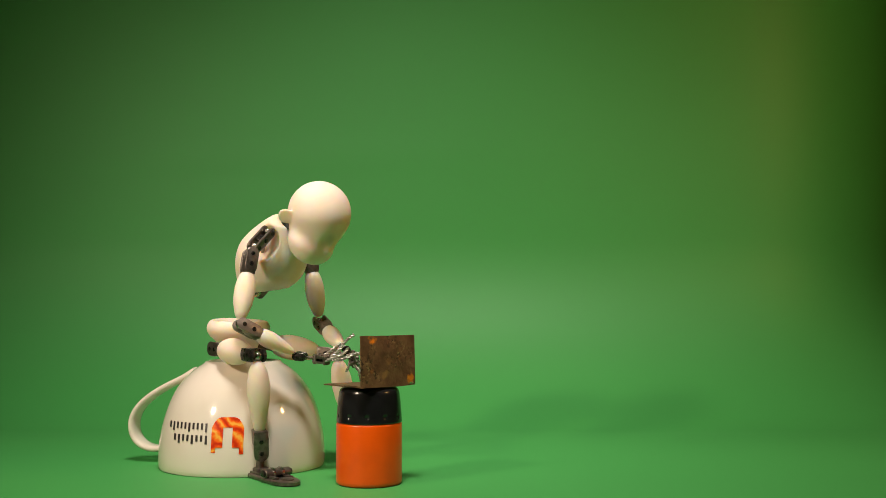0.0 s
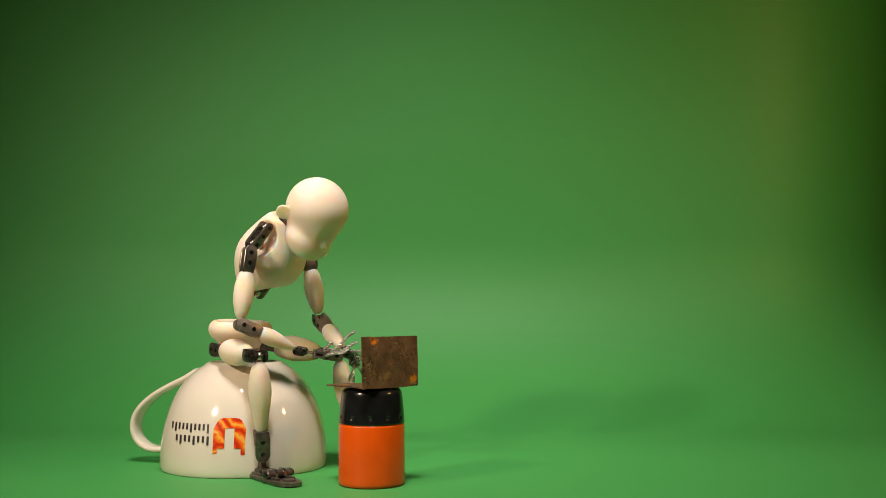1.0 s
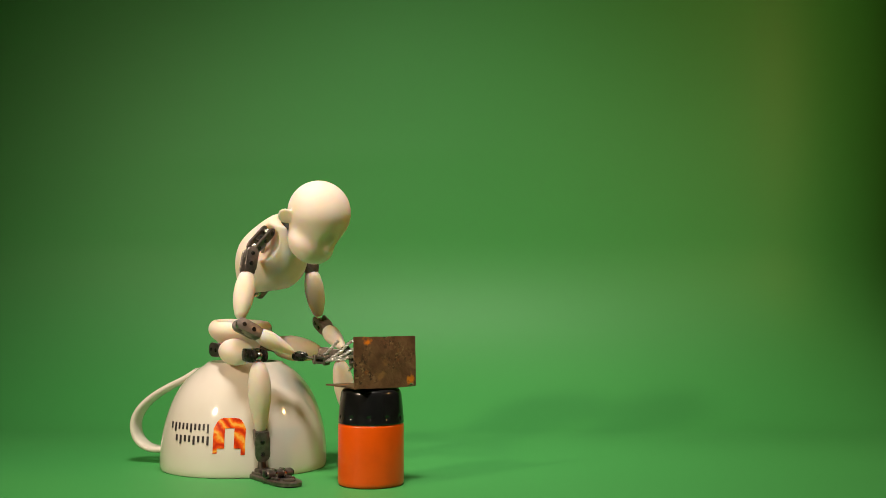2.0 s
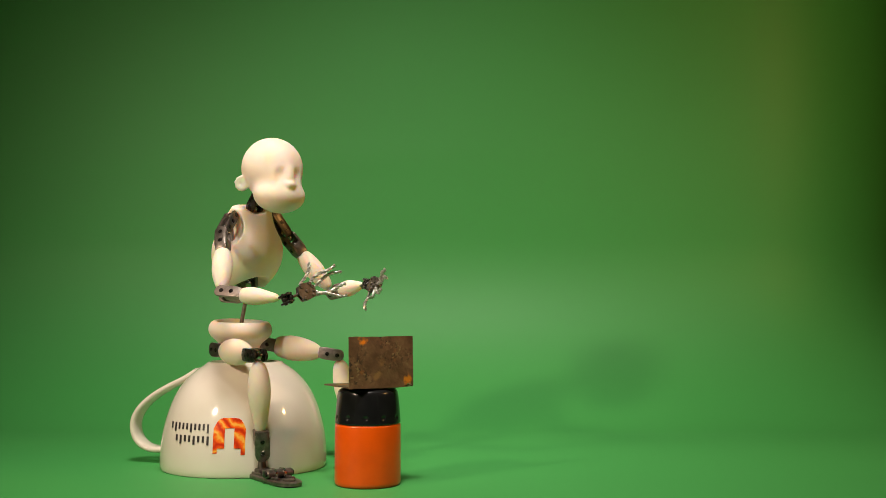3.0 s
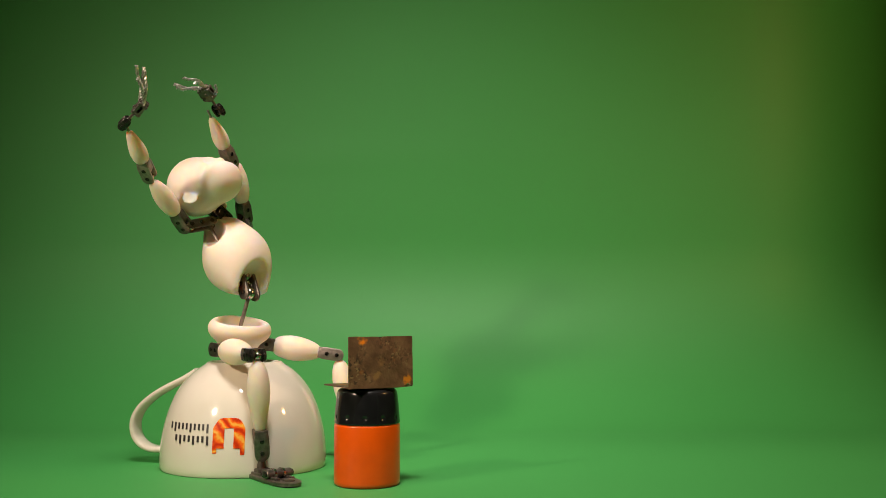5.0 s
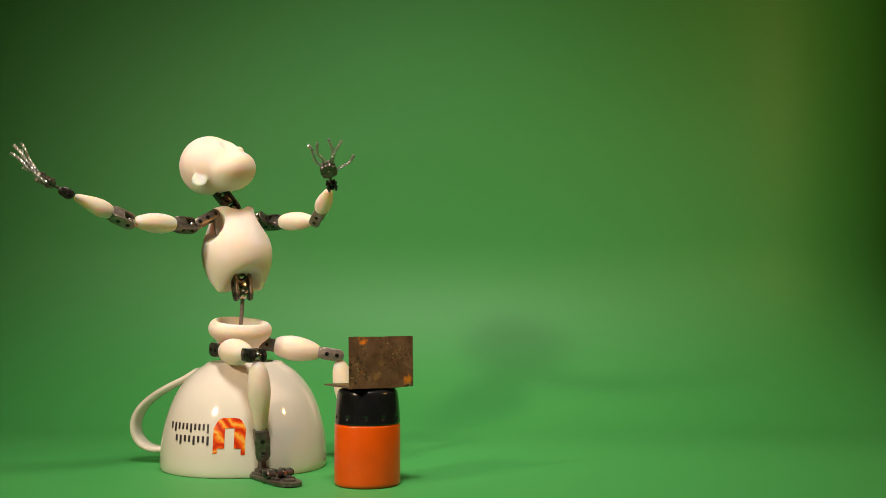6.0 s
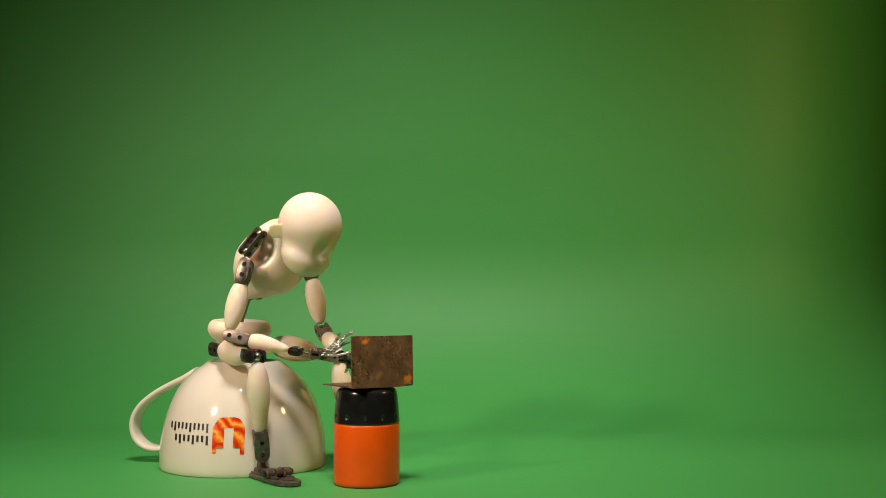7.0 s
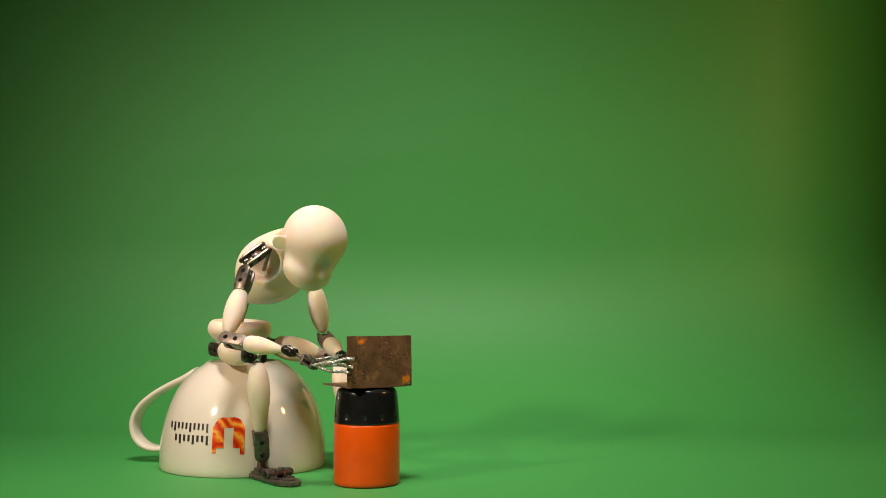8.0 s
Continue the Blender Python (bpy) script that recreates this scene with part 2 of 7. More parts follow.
# ---- setting ----
def build_backdrop():
    """One long sheet of green paper: over the table, up in a sweep and along the wall, its free edge rolled back."""
    bm = bmesh.new()
    wall = 1.02
    R = 0.17
    start = wall - R
    line = [(-0.4 + (start + 0.4) * i / 24, 0.0) for i in range(25)]
    line += [(start + R * math.sin(a), R - R * math.cos(a)) for a in (math.pi / 2 * k / 30 for k in range(1, 31))]
    line += [(wall, R + 1.2 * i / 90) for i in range(1, 91)]
    across = [-1.2 + 1.5 * i / 60 for i in range(61)]
    roll = 0.25
    edge = 0.30
    cols = [(x, 0.0) for x in across if x < edge] + [(edge, 0.0)]
    cols += [(edge + roll * math.sin(a), roll - roll * math.cos(a)) for a in (radians(85) * k / 20 for k in range(1, 21))]
    grid = []
    for y, z in line:
        rise = min(1.0, max(0.0, (y - start) / R))
        row = []
        for x, back in cols:
            slack = 0.005 * noise.noise(Vector((x * 2.5, z * 3.5, 4))) * rise
            fold = 0.0011 * math.exp(-((z - 0.251 - 0.012 * x) / 0.006) ** 2) * rise * max(0.0, min(1.0, 0.6 - 2.5 * (x + 0.05)))
            row.append(bm.verts.new((x, y + back * rise + slack - fold, z)))
        grid.append(row)
    for a, b in zip(grid, grid[1:]):
        for i in range(len(cols) - 1):
            bm.faces.new((a[i], a[i + 1], b[i + 1], b[i]))
    ob = part("backdrop", bm, GREEN, sharp=80)
    mod = ob.modifiers.new("paper", "SOLIDIFY")
    mod.thickness, mod.offset = 0.0006, -1
    return tagged(ob, "plain green paper sheet swept up from table to wall", "backdrop", kind="structure")


def slab(name, low, high, mat):
    bm = bmesh.new()
    c = [(a + b) / 2 / U for a, b in zip(low, high)]
    add_box(bm, c, [(b - a) / U for a, b in zip(low, high)], 5)
    return tagged(part(name, bm, mat), "plain room surface assumed around the set", "room", kind="structure")


build_backdrop()
slab("floor", (-2.0, -1.6, -0.12), (2.0, 2.6, -0.004), WALL)
slab("wall_north", (-2.0, 2.6, -0.1), (2.0, 2.7, 2.3), WALL)
# unseen south and west walls and ceiling, added pale to bounce fill light
slab("wall_south", (-2.0, -1.7, -0.1), (2.0, -1.6, 2.3), PALE)
slab("wall_west", (-2.1, -1.7, -0.1), (-2.0, 2.7, 2.3), PALE)
slab("wall_east", (2.0, -1.7, -0.1), (2.1, 2.7, 2.3), WALL)
slab("ceiling", (-2.1, -1.7, 2.3), (2.1, 2.7, 2.4), PALE)

# ---- the mug ----
MUG = (-0.1294, 0.686)
MUG_SIDE = [(143, 0), (145, 5), (145.5, 20), (143.5, 48), (139, 72), (131.5, 99), (121, 124), (111, 140), (99, 154.5), (84, 168), (70, 176)]
MUG_SIDE = [(r * 0.985, z) for r, z in MUG_SIDE]


def mug_radius(z):
    for (r0, z0), (r1, z1) in zip(MUG_SIDE, MUG_SIDE[1:]):
        if z <= z1:
            return r0 + (r1 - r0) * (z - z0) / (z1 - z0)
    return MUG_SIDE[-1][0]


def build_mug():
    thing = tagged(new("mug"), "white glazed mug upside down on its rim, with orange print", "mug")
    thing.location = (*MUG, 0.0006)
    outer = MUG_SIDE + [(66.5, 178.5), (64, 181), (61, 182), (58, 181), (56, 178), (50, 176.5), (0, 176)]
    inner = [(0, 168), (62, 167), (80, 160), (96, 145), (112, 124), (122, 99), (129, 72), (134, 45), (136, 18), (137, 4), (139.5, 0.6)]
    body = part("body", lathe(outer + inner, 96, True), CERAMIC, thing, sharp=60)
    bv = body.modifiers.new("round", "SUBSURF")
    bv.levels = bv.render_levels = 1
    # strap handle
    bm = bmesh.new()
    path = [(-88, 163), (-112, 149), (-146, 133), (-175, 116), (-198, 96), (-210, 73), (-208, 49), (-195, 32), (-175, 24), (-155, 24), (-138, 27)]
    fine = []
    for i in range(len(path) - 1):
        p = [Vector((*path[max(0, min(len(path) - 1, i + k))], 0)) for k in (-1, 0, 1, 2)]
        for s in range(4):
            t = s / 4
            fine.append(0.5 * ((2 * p[1]) + (p[2] - p[0]) * t + (2 * p[0] - 5 * p[1] + 4 * p[2] - p[3]) * t * t + (3 * p[1] - p[0] - 3 * p[2] + p[3]) * t ** 3))
    fine.append(Vector((*path[-1], 0)))
    rings = []
    for i, p in enumerate(fine):
        way = (fine[min(i + 1, len(fine) - 1)] - fine[max(i - 1, 0)]).normalized()
        out = Vector((-way.y, way.x, 0))
        ring = []
        for k in range(16):
            a = 2 * math.pi * k / 16
            n = 6.2 * math.copysign(abs(math.cos(a)) ** 0.7, math.cos(a))
            w = 17 * math.copysign(abs(math.sin(a)) ** 0.8, math.sin(a))
            ring.append(bm.verts.new(((p.x + out.x * n) * U, w * U, (p.y + out.y * n) * U)))
        rings.append(ring)
    for a, b in zip(rings, rings[1:]):
        for k in range(16):
            bm.faces.new((a[k], a[(k + 1) % 16], b[(k + 1) % 16], b[k]))
    bm.faces.new(rings[0][::-1]), bm.faces.new(rings[-1])
    part("handle", bm, CERAMIC, thing, "curved strap handle", pose(0, 0, 0, 0, 0, -14), sharp=80)

    def on_mug(x, z, lift=0.5):
        r = mug_radius(z) + lift
        a = math.asin(max(-0.999, min(0.999, x / r)))
        return Vector((r * math.sin(a), -r * math.cos(a), z)) * U

    def patch(cells, dx, dz, lift=0.5):
        bm = bmesh.new()
        seen = {}
        for x, z in cells:
            q = []
            for cx, cz in ((x, z), (x + dx, z), (x + dx, z + dz), (x, z + dz)):
                key = (round(cx * 100), round(cz * 100))
                if key not in seen:
                    seen[key] = bm.verts.new(on_mug(cx, cz, lift))
                q.append(seen[key])
            bm.faces.new(q)
        return bm
    # the arch-shaped print
    cells = []
    s = 0.9
    for i in range(62):
        for j in range(74):
            x, z = i * s, j * s  # origin at the lower left corner of the print
            px, top = x - 27, 64
            if px < -27 or px > 27:
                continue
            hump = top - (max(0, abs(px) - 11) / 16) ** 2.2 * 17
            foot = 2.0 if px < -20 else (0.0 if px > 20 else 11.0)
            if z > hump or z < foot:
                continue
            if -7.5 < px < 8.5 and z < 46:
                continue
            cells.append((x * 0.95 - 25, z * 0.9 + 38.0))
    part("print", patch(cells, s * 0.95, s * 0.9), FLAME, thing, "orange and red flame-patterned arch print", sharp=80)
    # two lines of lettering as plain strokes, upside down with the mug
    random.seed(5)
    for base_z, x0, count, wide in ((67.0, -94, 8, 66.0), (86.0, -105, 10, 76.0)):
        step = wide / count
        for k in range(count):
            tall = 14.0 if k in (count - 1, 1, count // 2) else 10.0
            cells = [(x0 + step * k, base_z - tall + j * 1.0) for j in range(int(tall))]
            part("lettering_bar", patch(cells, step * 0.48, 1.0, 0.45), INK, thing, "dark printed stroke", sharp=80)
    return thing


build_mug()


# ---- the orange pot ----
K = 0.3335 / 0.3735


def build_pot():
    thing = tagged(new("plastic_pot"), "orange plastic pot with a glossy black screw cap", "pot")
    thing.location = (-0.0417, 0.616, 0.0006)
    body = [(0, 1.5), (48, 1.5), (51, 0), (55, 0.8), (57.4, 3.5), (57.8, 8), (57.8, 55), (57.6, 103), (57, 105.5), (55, 107), (0, 107)]
    part("body", lathe([(r * K, z * K) for r, z in body], 72), ORANGE, thing, "bright orange pot body", sharp=50)
    cap = bmesh.new()
    line = [(54, 107.5), (57, 107.6), (57.6, 109)] + [(57.5 - 3.0 * k / 14 - 1.4 * (k / 14) ** 3, 109 + 48 * k / 14) for k in [j / 3 for j in range(43)]]
    line += [(52.4, 161), (50.5, 164.5), (47.5, 166.8), (44, 167.6), (0, 168)]
    lathe([(r * K, z * K) for r, z in line], 264, bm=cap)
    for v in cap.verts:
        z = v.co.z / U / K
        if 112 < z < 126 and v.co.xy.length > 40 * K * U:
            a = math.atan2(v.co.y, v.co.x)
            off = (a / (2 * math.pi) * 11 + 0.25) % 1 - 0.5
            d = math.hypot(off * 33 / 4.2, (z - 119) / 4.4)
            if d < 1:
                v.co.xy *= 1 - 0.030 * (1 - d * d)
    part("cap", cap, BLACK, thing, "glossy black cap with finger dimples", sharp=50)
    return thing


pot = build_pot()


# ---- the little computer of bent sheet ----
def bent_plate(wide, deep, thick, bend, seed, notch=False):
    """A sheet with slightly wavy edges and dents."""
    bm = bmesh.new()
    nx, ny = 22, 18
    layers = []
    for side in (0, 1):
        rows = []
        for j in range(ny + 1):
            row = []
            for i in range(nx + 1):
                u, v = i / nx, j / ny
                x, y = (u - 0.5) * wide, v * deep
                ex = 0.9 * noise.noise(Vector((v * 4, seed, 1))) if i in (0, nx) else 0
                ey = 1.0 * noise.noise(Vector((u * 5, seed, 7))) if j in (0, ny) else 0
                if notch and u > 0.86 and v < 0.06:
                    ey += 5.5 * (0.5 + noise.noise(Vector((u * 40, seed, 3))))
                lift = 1.5 * noise.noise(Vector((u * 2.2, v * 2.2, seed))) + bend * (u - 0.5) ** 2 * 4
                row.append(bm.verts.new(((x + ex) * U, (y + ey) * U, (lift + side * thick) * U)))
            rows.append(row)
        layers.append(rows)
    a, b = layers
    for j in range(ny):
        for i in range(nx):
            bm.faces.new((a[j][i], a[j + 1][i], a[j + 1][i + 1], a[j][i + 1]))
            bm.faces.new((b[j][i], b[j][i + 1], b[j + 1][i + 1], b[j + 1][i]))
    rim = [(0, i) for i in range(nx)] + [(j, nx) for j in range(ny)] + [(ny, i) for i in range(nx, 0, -1)] + [(j, 0) for j in range(ny, 0, -1)]
    for (j0, i0), (j1, i1) in zip(rim, rim[1:] + rim[:1]):
        bm.faces.new((a[j0][i0], a[j1][i1], b[j1][i1], b[j0][i0]))
    return bm


def build_computer():
    thing = tagged(new("toy_laptop"), "toy laptop of rusty sheet metal, open on a black cap", "laptop")
    part("base", bent_plate(110, 92, 2.2, 1.0, 3.0), RUST, thing, m=Matrix.Translation((0, -46 * U, 1.5 * U)))
    part("screen", bent_plate(110, 79, 2.2, -1.0, 8.0, True), RUST, thing, m=Matrix.Translation((0, -46 * U, 2.0 * U)) @ pose(0, 0, 0, 88, 0, 0))
    return thing


laptop = build_computer()


# ---- the puppet ----
BASE = (-0.13, 0.66, 0.0)
puppet = tagged(new("armature_puppet"), "jointed cream resin puppet with steel joints, seated on upturned mug", "puppet")
puppet.location = BASE


def build_head():
    def sdf(x, y, z):
        d = ell(x, y, z, (0, -2, 5), (51, 53, 52))
        d = join(d, ell(x, y, z, (0, -33, -35.5), (45, 39, 31)), 11)
        d = join(d, ell(x, y, z, (0, -30, -6), (30, 30, 22)), 12)
        for s in (-1, 1):
            d = carve(d, ell(x, y, z, (s * 19.5, -62.5, 5), (13, 11.5, 16)), 4)
        d = join(d, ell(x, y, z, (0, -52, -2), (6, 9, 14)), 7)
        d = join(d, ell(x, y, z, (0, -61, -14.5), (11, 10, 7.5)), 3)
        for s in (-1, 1):
            flare = y - 1.0 * (s * x - 48)
            d = join(d, ell(x, flare, z, (s * 48, 9, -25), (9.5, 4.8, 14)), 3)
            d = carve(d, ell(x, flare, z, (s * 52, 4.5, -24), (6.5, 3.4, 9)), 2)
        return d
    return solid(sdf, (-72, -84, -82), (72, 62, 64), 2.1)


def build_chest():
    heights = [5, 11, 19, 35, 58, 82, 106, 125, 142, 153, 160]
    wide = [38, 44, 49, 56, 62, 63, 56, 48, 43, 39, 33]
    deep = [10, 21, 31, 46, 58, 60, 52, 42, 32, 25, 16]

    zz = np.linspace(-20, 180, 201)
    soft = np.ones(17) / 17
    wz, dz = (np.convolve(np.convolve(np.pad(np.interp(zz, heights, v), 16, mode="edge"), soft, "valid"), soft, "valid") for v in (wide, deep))

    def sdf(x, y, z):
        rx, ry = np.interp(z, zz, wz), np.interp(z, zz, dz)
        back = 11 - 6 * np.clip(z / 150, 0, 1)
        body = (np.sqrt((x / rx) ** 2 + ((y - back) / ry) ** 2) - 1) * np.minimum(rx, ry)
        body = np.maximum(body, np.maximum(6 - z, z - 157))
        for s in (-1, 1):
            body = carve(body, ell(x, y, z, (s * 57, -6, 126), (32, 28, 34)), 2)
        body = carve(body, ell(x, y, z, (0, -6, 166), (20, 34, 19)), 5)
        return carve(body, ell(x, y, z, (0, -38, -3), (43, 68, 44)), 4)
    return solid(sdf, (-68, -60, -6), (68, 80, 160), 2.4)


def build_pelvis():
    def sdf(x, y, z):
        d = ell(x, y, z, (0, 0, -6), (57, 50, 30))
        d = np.maximum(d, z - 12)
        d = join(d, ell(x, y, z, (0, 0, -36), (34, 33, 30)), 12)
        d = carve(d, ell(x, y, z, (0, 0, 16), (45, 38, 30)), 7)
        return np.maximum(d, -64 - z)
    return solid(sdf, (-62, -56, -66), (62, 56, 20), 2.4)


def limb_mesh(z0, z1, radii, segs=32):
    """A turned resin limb: radii at even steps, with rounded ends."""
    n = len(radii) - 1
    zs = [z0 + (z1 - z0) * i / 28 for i in range(29)]
    prof = [(0.0, z0)]
    for z in zs:
        f = (z - z0) / (z1 - z0)
        r = float(np.interp(f * n, range(n + 1), radii))
        end = min(f, 1 - f)
        prof.append((max(0.8, r * min(1, math.sqrt(max(0, 1 - (1 - min(1, end / 0.10 + 0.12)) ** 2)))), z))
    prof.append((0.0, z1))
    return lathe(prof, segs)


PARTS = {}


def build_arm(side):
    """side -1: the puppet's right arm, 1: its left."""
    cl = bmesh.new()
    for s in (-1, 1):
        add_stadium(cl, s * 8, -9, 46, 17, 4.5)
    add_box(cl, (0, 0, 18.5), (11, 8, 12))
    screws(cl, 20.5, (0, 18.5, 37), 3.0)
    balls(cl, (0, 37), 7)
    PARTS["collar", side] = c = part("shoulder_link", cl, DIM_JOINT, puppet, "dark steel double-ball shoulder link")
    rod = tube(bmesh.new(), [(side * 42, 0, 142), (side * 40, 0, 122), (side * 36, 0, 88)], 3, 10)
    part("link_rod", rod, STEEL, PARTS["chest", 0], "thin steel rod")
    PARTS["upper", side] = a = part("upper_arm", limb_mesh(38, 120, [10, 14.5, 16.6, 16.8, 15.5, 12, 7.5]), RESIN, puppet)
    part("shoulder_joint", fork(-4, 42, 23, 21), DIM_JOINT, a, "dark steel fork joint")
    PARTS["fore", side] = f = part("forearm", limb_mesh(34, 103, [10, 13.5, 14.3, 13, 10.6, 8, 5]), RESIN, puppet)
    part("elbow_joint", fork(-8, 38, 22, 20), JOINT, f, "dark steel elbow fork joint")
    part("wrist_rod", tube(bmesh.new(), [(0, 0, 98), (0, 0, 118)], 2.2, 10), STEEL, f, "thin steel rod")
    # palm with wrist block and five wire fingers
    pm = bmesh.new()
    for y in (-4, 4):
        ring = [(-11, 24), (-14, 34), (-12, 46), (0, 50), (12, 46), (14, 34), (11, 24), (0, 20)]
        lay = [[pm.verts.new((px * U, (y + o) * U, pz * U)) for px, pz in ring] for o in (-1.6, 1.6)]
        for i in range(8):
            pm.faces.new((lay[0][i], lay[0][(i + 1) % 8], lay[1][(i + 1) % 8], lay[1][i]))
        pm.faces.new(lay[0][::-1]), pm.faces.new(lay[1])
    for px, pz in ((-9, 44), (-3, 47), (4, 47), (10, 44), (-10, 28), (9, 28), (0, 35)):
        add_pin(pm, (px, -7.5, pz), (px, 7.5, pz), 3.0, 10)
    tube(pm, [(0, 0, 0), (0, 0, 22)], 2.4, 10)
    PARTS["palm", side] = p = part("palm_plate", pm, FOOT_STEEL, puppet, "pair of small bolted steel plates")
    wb = bmesh.new()
    for s in (-1, 1):
        add_stadium(wb, s * 6, -13, 11, 14, 3.6)
        add_pin(wb, (s * 7, 0, -5), (s * 9.5, 0, -5), 2.8), add_pin(wb, (s * 7, 0, 4), (s * 9.5, 0, 4), 2.8)
    add_ball(wb, (0, 0, -4), 5.5), add_ball(wb, (0, 0, 6), 5.5)
    part("wrist_joint", wb, BLACK_STEEL, p, "small dark steel wrist joint")
    for k, (x, lean, length) in enumerate(((-10, -20, 51), (-4, -7, 58), (3, 6, 60), (10, 18, 53), (13 * -side, 48 * -side, 41))):
        fb = bmesh.new()
        n = int(length / 1.6)
        for ph in (0, math.pi):
            pts = []
            for i in range(n + 1):
                z = length * i / n
                a = ph + z * 0.5
                pts.append((1.5 * math.cos(a) + 3.2 * (math.sin(z * 0.10 + k * 2.1) - math.sin(k * 2.1)), 1.5 * math.sin(a) + 6.0 * (z / length) ** 2 + 2.5 * math.sin(z * 0.13 + k * 1.3) * z / length, z))
            tube(fb, pts, 1.55, 6)
        PARTS["finger%d" % k, side] = part("finger", fb, WIRE, p, "twisted silver wire finger", pose(x * U, 0, 46 * U if k < 4 else 30 * U, 0, lean, 0))


def build_leg(side):
    PARTS["thigh", side] = t = part("thigh", limb_mesh(32, 120, [13, 19, 22, 22, 20, 16, 9]), RESIN, puppet)
    part("hip_joint", fork(-6, 36, 24, 24), DIM_JOINT, t, "dark steel hip fork joint")
    knee = fork(-10, 36, 25, 21)
    bmesh.ops.transform(knee, matrix=Matrix.Translation((0, 0, 150 * U)) @ pose(0, 0, 0, 180, 0, 0), verts=knee.verts)
    part("knee_joint", knee, [STEEL, BLACK_STEEL, BRIGHT] if side > 0 else DARK_JOINT, t, "dark steel knee fork joint")
    PARTS["shin", side] = s = part("shin", limb_mesh(8, 128, [9, 15, 18, 18.5, 17, 14, 11, 7]), RESIN, puppet)
    part("knee_pin", tube(bmesh.new(), [(0, 0, -3), (0, 0, 12)], 4, 12), STEEL, s, "steel pin")
    an = fork(-4, 45, 29, 24)
    bmesh.ops.transform(an, matrix=Matrix.Translation((0, 0, 166 * U)) @ pose(0, 0, 0, 180, 0, 0), verts=an.verts)
    part("ankle_joint", an, [FOOT_STEEL, BLACK_STEEL, BRIGHT], s, "dark steel ankle fork joint")
    # foot: local -y is forward, z up, origin on the floor under the ankle
    sole = bmesh.new()
    ring = []
    for k in range(15):
        a = math.pi * k / 14
        ring.append((15 * math.cos(a), 20 + 10 * math.sin(a)))
    for k in range(19):
        a = math.pi + math.pi * k / 18
        ring.append((18.5 * math.cos(a), -58 + 24 * math.sin(a)))
    lay = [[sole.verts.new((x * s_ * U, (-20 + (y + 20) * s_) * U, z * U)) for x, y in ring] for z, s_ in ((0.3, 0.94), (1.8, 1), (6.5, 1), (8, 0.94))]
    for a, b in zip(lay, lay[1:]):
        for i in range(len(ring)):
            sole.faces.new((a[i], a[(i + 1) % len(ring)], b[(i + 1) % len(ring)], b[i]))
    sole.faces.new(lay[0][::-1]), sole.faces.new(lay[-1])
    grow = Matrix.Diagonal((1.18, 1.40, 1.0, 1))
    bmesh.ops.transform(sole, matrix=grow, verts=sole.verts)
    PARTS["foot", side] = f = part("foot", sole, FOOT_STEEL, puppet, "flat dark steel foot with toe hinge", sharp=50)
    up = bmesh.new()
    add_box(up, (0, 8, 12), (20, 34, 9), 2)
    add_box(up, (0, -18, 12), (11, 26, 8), 1.5)
    add_box(up, (-12, -6, 9.5), (3, 44, 4), 0.8), add_box(up, (12, -6, 9.5), (3, 44, 4), 0.8)
    tube(up, [(0, 0, 12), (0, 0, 34)], [7, 4.5], 12)
    add_ball(up, (0, 0, 33), 8)
    bmesh.ops.transform(up, matrix=grow, verts=up.verts)
    part("ankle_mount", up, FOOT_STEEL, f)
    hinge = bmesh.new()
    tube(hinge, [(-19, -40, 15), (-18, -40, 15), (18, -40, 15), (19, -40, 15)], [6.0, 7.0, 7.0, 6.0], 18)
    for x in (-7, 6):
        n = len(hinge.faces)
        tube(hinge, [(x - 2, -40, 15), (x - 1.6, -40, 15), (x + 1.6, -40, 15), (x + 2, -40, 15)], [7.6, 8.4, 8.4, 7.6], 18)
        tint(hinge, n, 2)
    n = len(hinge.faces)
    for s_ in (-1, 1):
        tube(hinge, [(s_ * 18, -40, 15), (s_ * 21, -40, 15), (s_ * 21.5, -40, 15)], [5, 5, 4], 14)
    tint(hinge, n, 1)
    tube(hinge, [(0, -66, 7.5), (0, -66, 10), (0, -66, 10.8)], [8, 8, 7], 18)
    for x in (-11, 11):
        add_box(hinge, (x, -50, 9), (7, 16, 5), 1.2)
    bmesh.ops.transform(hinge, matrix=grow, verts=hinge.verts)
    part("toe_hinge", hinge, [FOOT_STEEL, BLACK_STEEL, BRIGHT], f)


PARTS["chest", 0] = chest = part("chest", build_chest(), RESIN, puppet, sharp=70)
wb = add_box(add_ball(add_ball(bmesh.new(), (0, 0, 0), 10.5, 24), (0, 0, 34), 10, 24), (0, 2, 17), (16, 14, 12))
PARTS["waist", 0] = waist = part("waist_joint", wb, BRIGHT, puppet, "pair of polished steel balls between dark plates")
for s in (-1, 1):
    wp = bmesh.new()
    add_stadium(wp, s * 13, -13, 46, 22, 5.5)
    for z in (0, 18, 34):
        n = len(wp.faces)
        add_pin(wp, (s * 15, 0, z), (s * 17.0, 0, z), 4.5)
        tint(wp, n, 1)
    part("waist_plate", wp, DIM_JOINT, waist, "dark steel side plate")
PARTS["head", 0] = part("head", build_head(), RESIN, puppet, "plain cream puppet head with snub muzzle and small ears", sharp=80)
nk = bmesh.new()
for s in (-1, 1):
    add_stadium(nk, s * 9, -8, 50, 21, 5)
add_box(nk, (0, 0, 21), (14, 15, 18))
screws(nk, 23, (4, 22, 40), 3.2)
balls(nk, (2, 40), 7.5)
PARTS["neck", 0] = neck = part("neck", nk, DARK_JOINT, puppet, "dark steel double-ball neck joint")
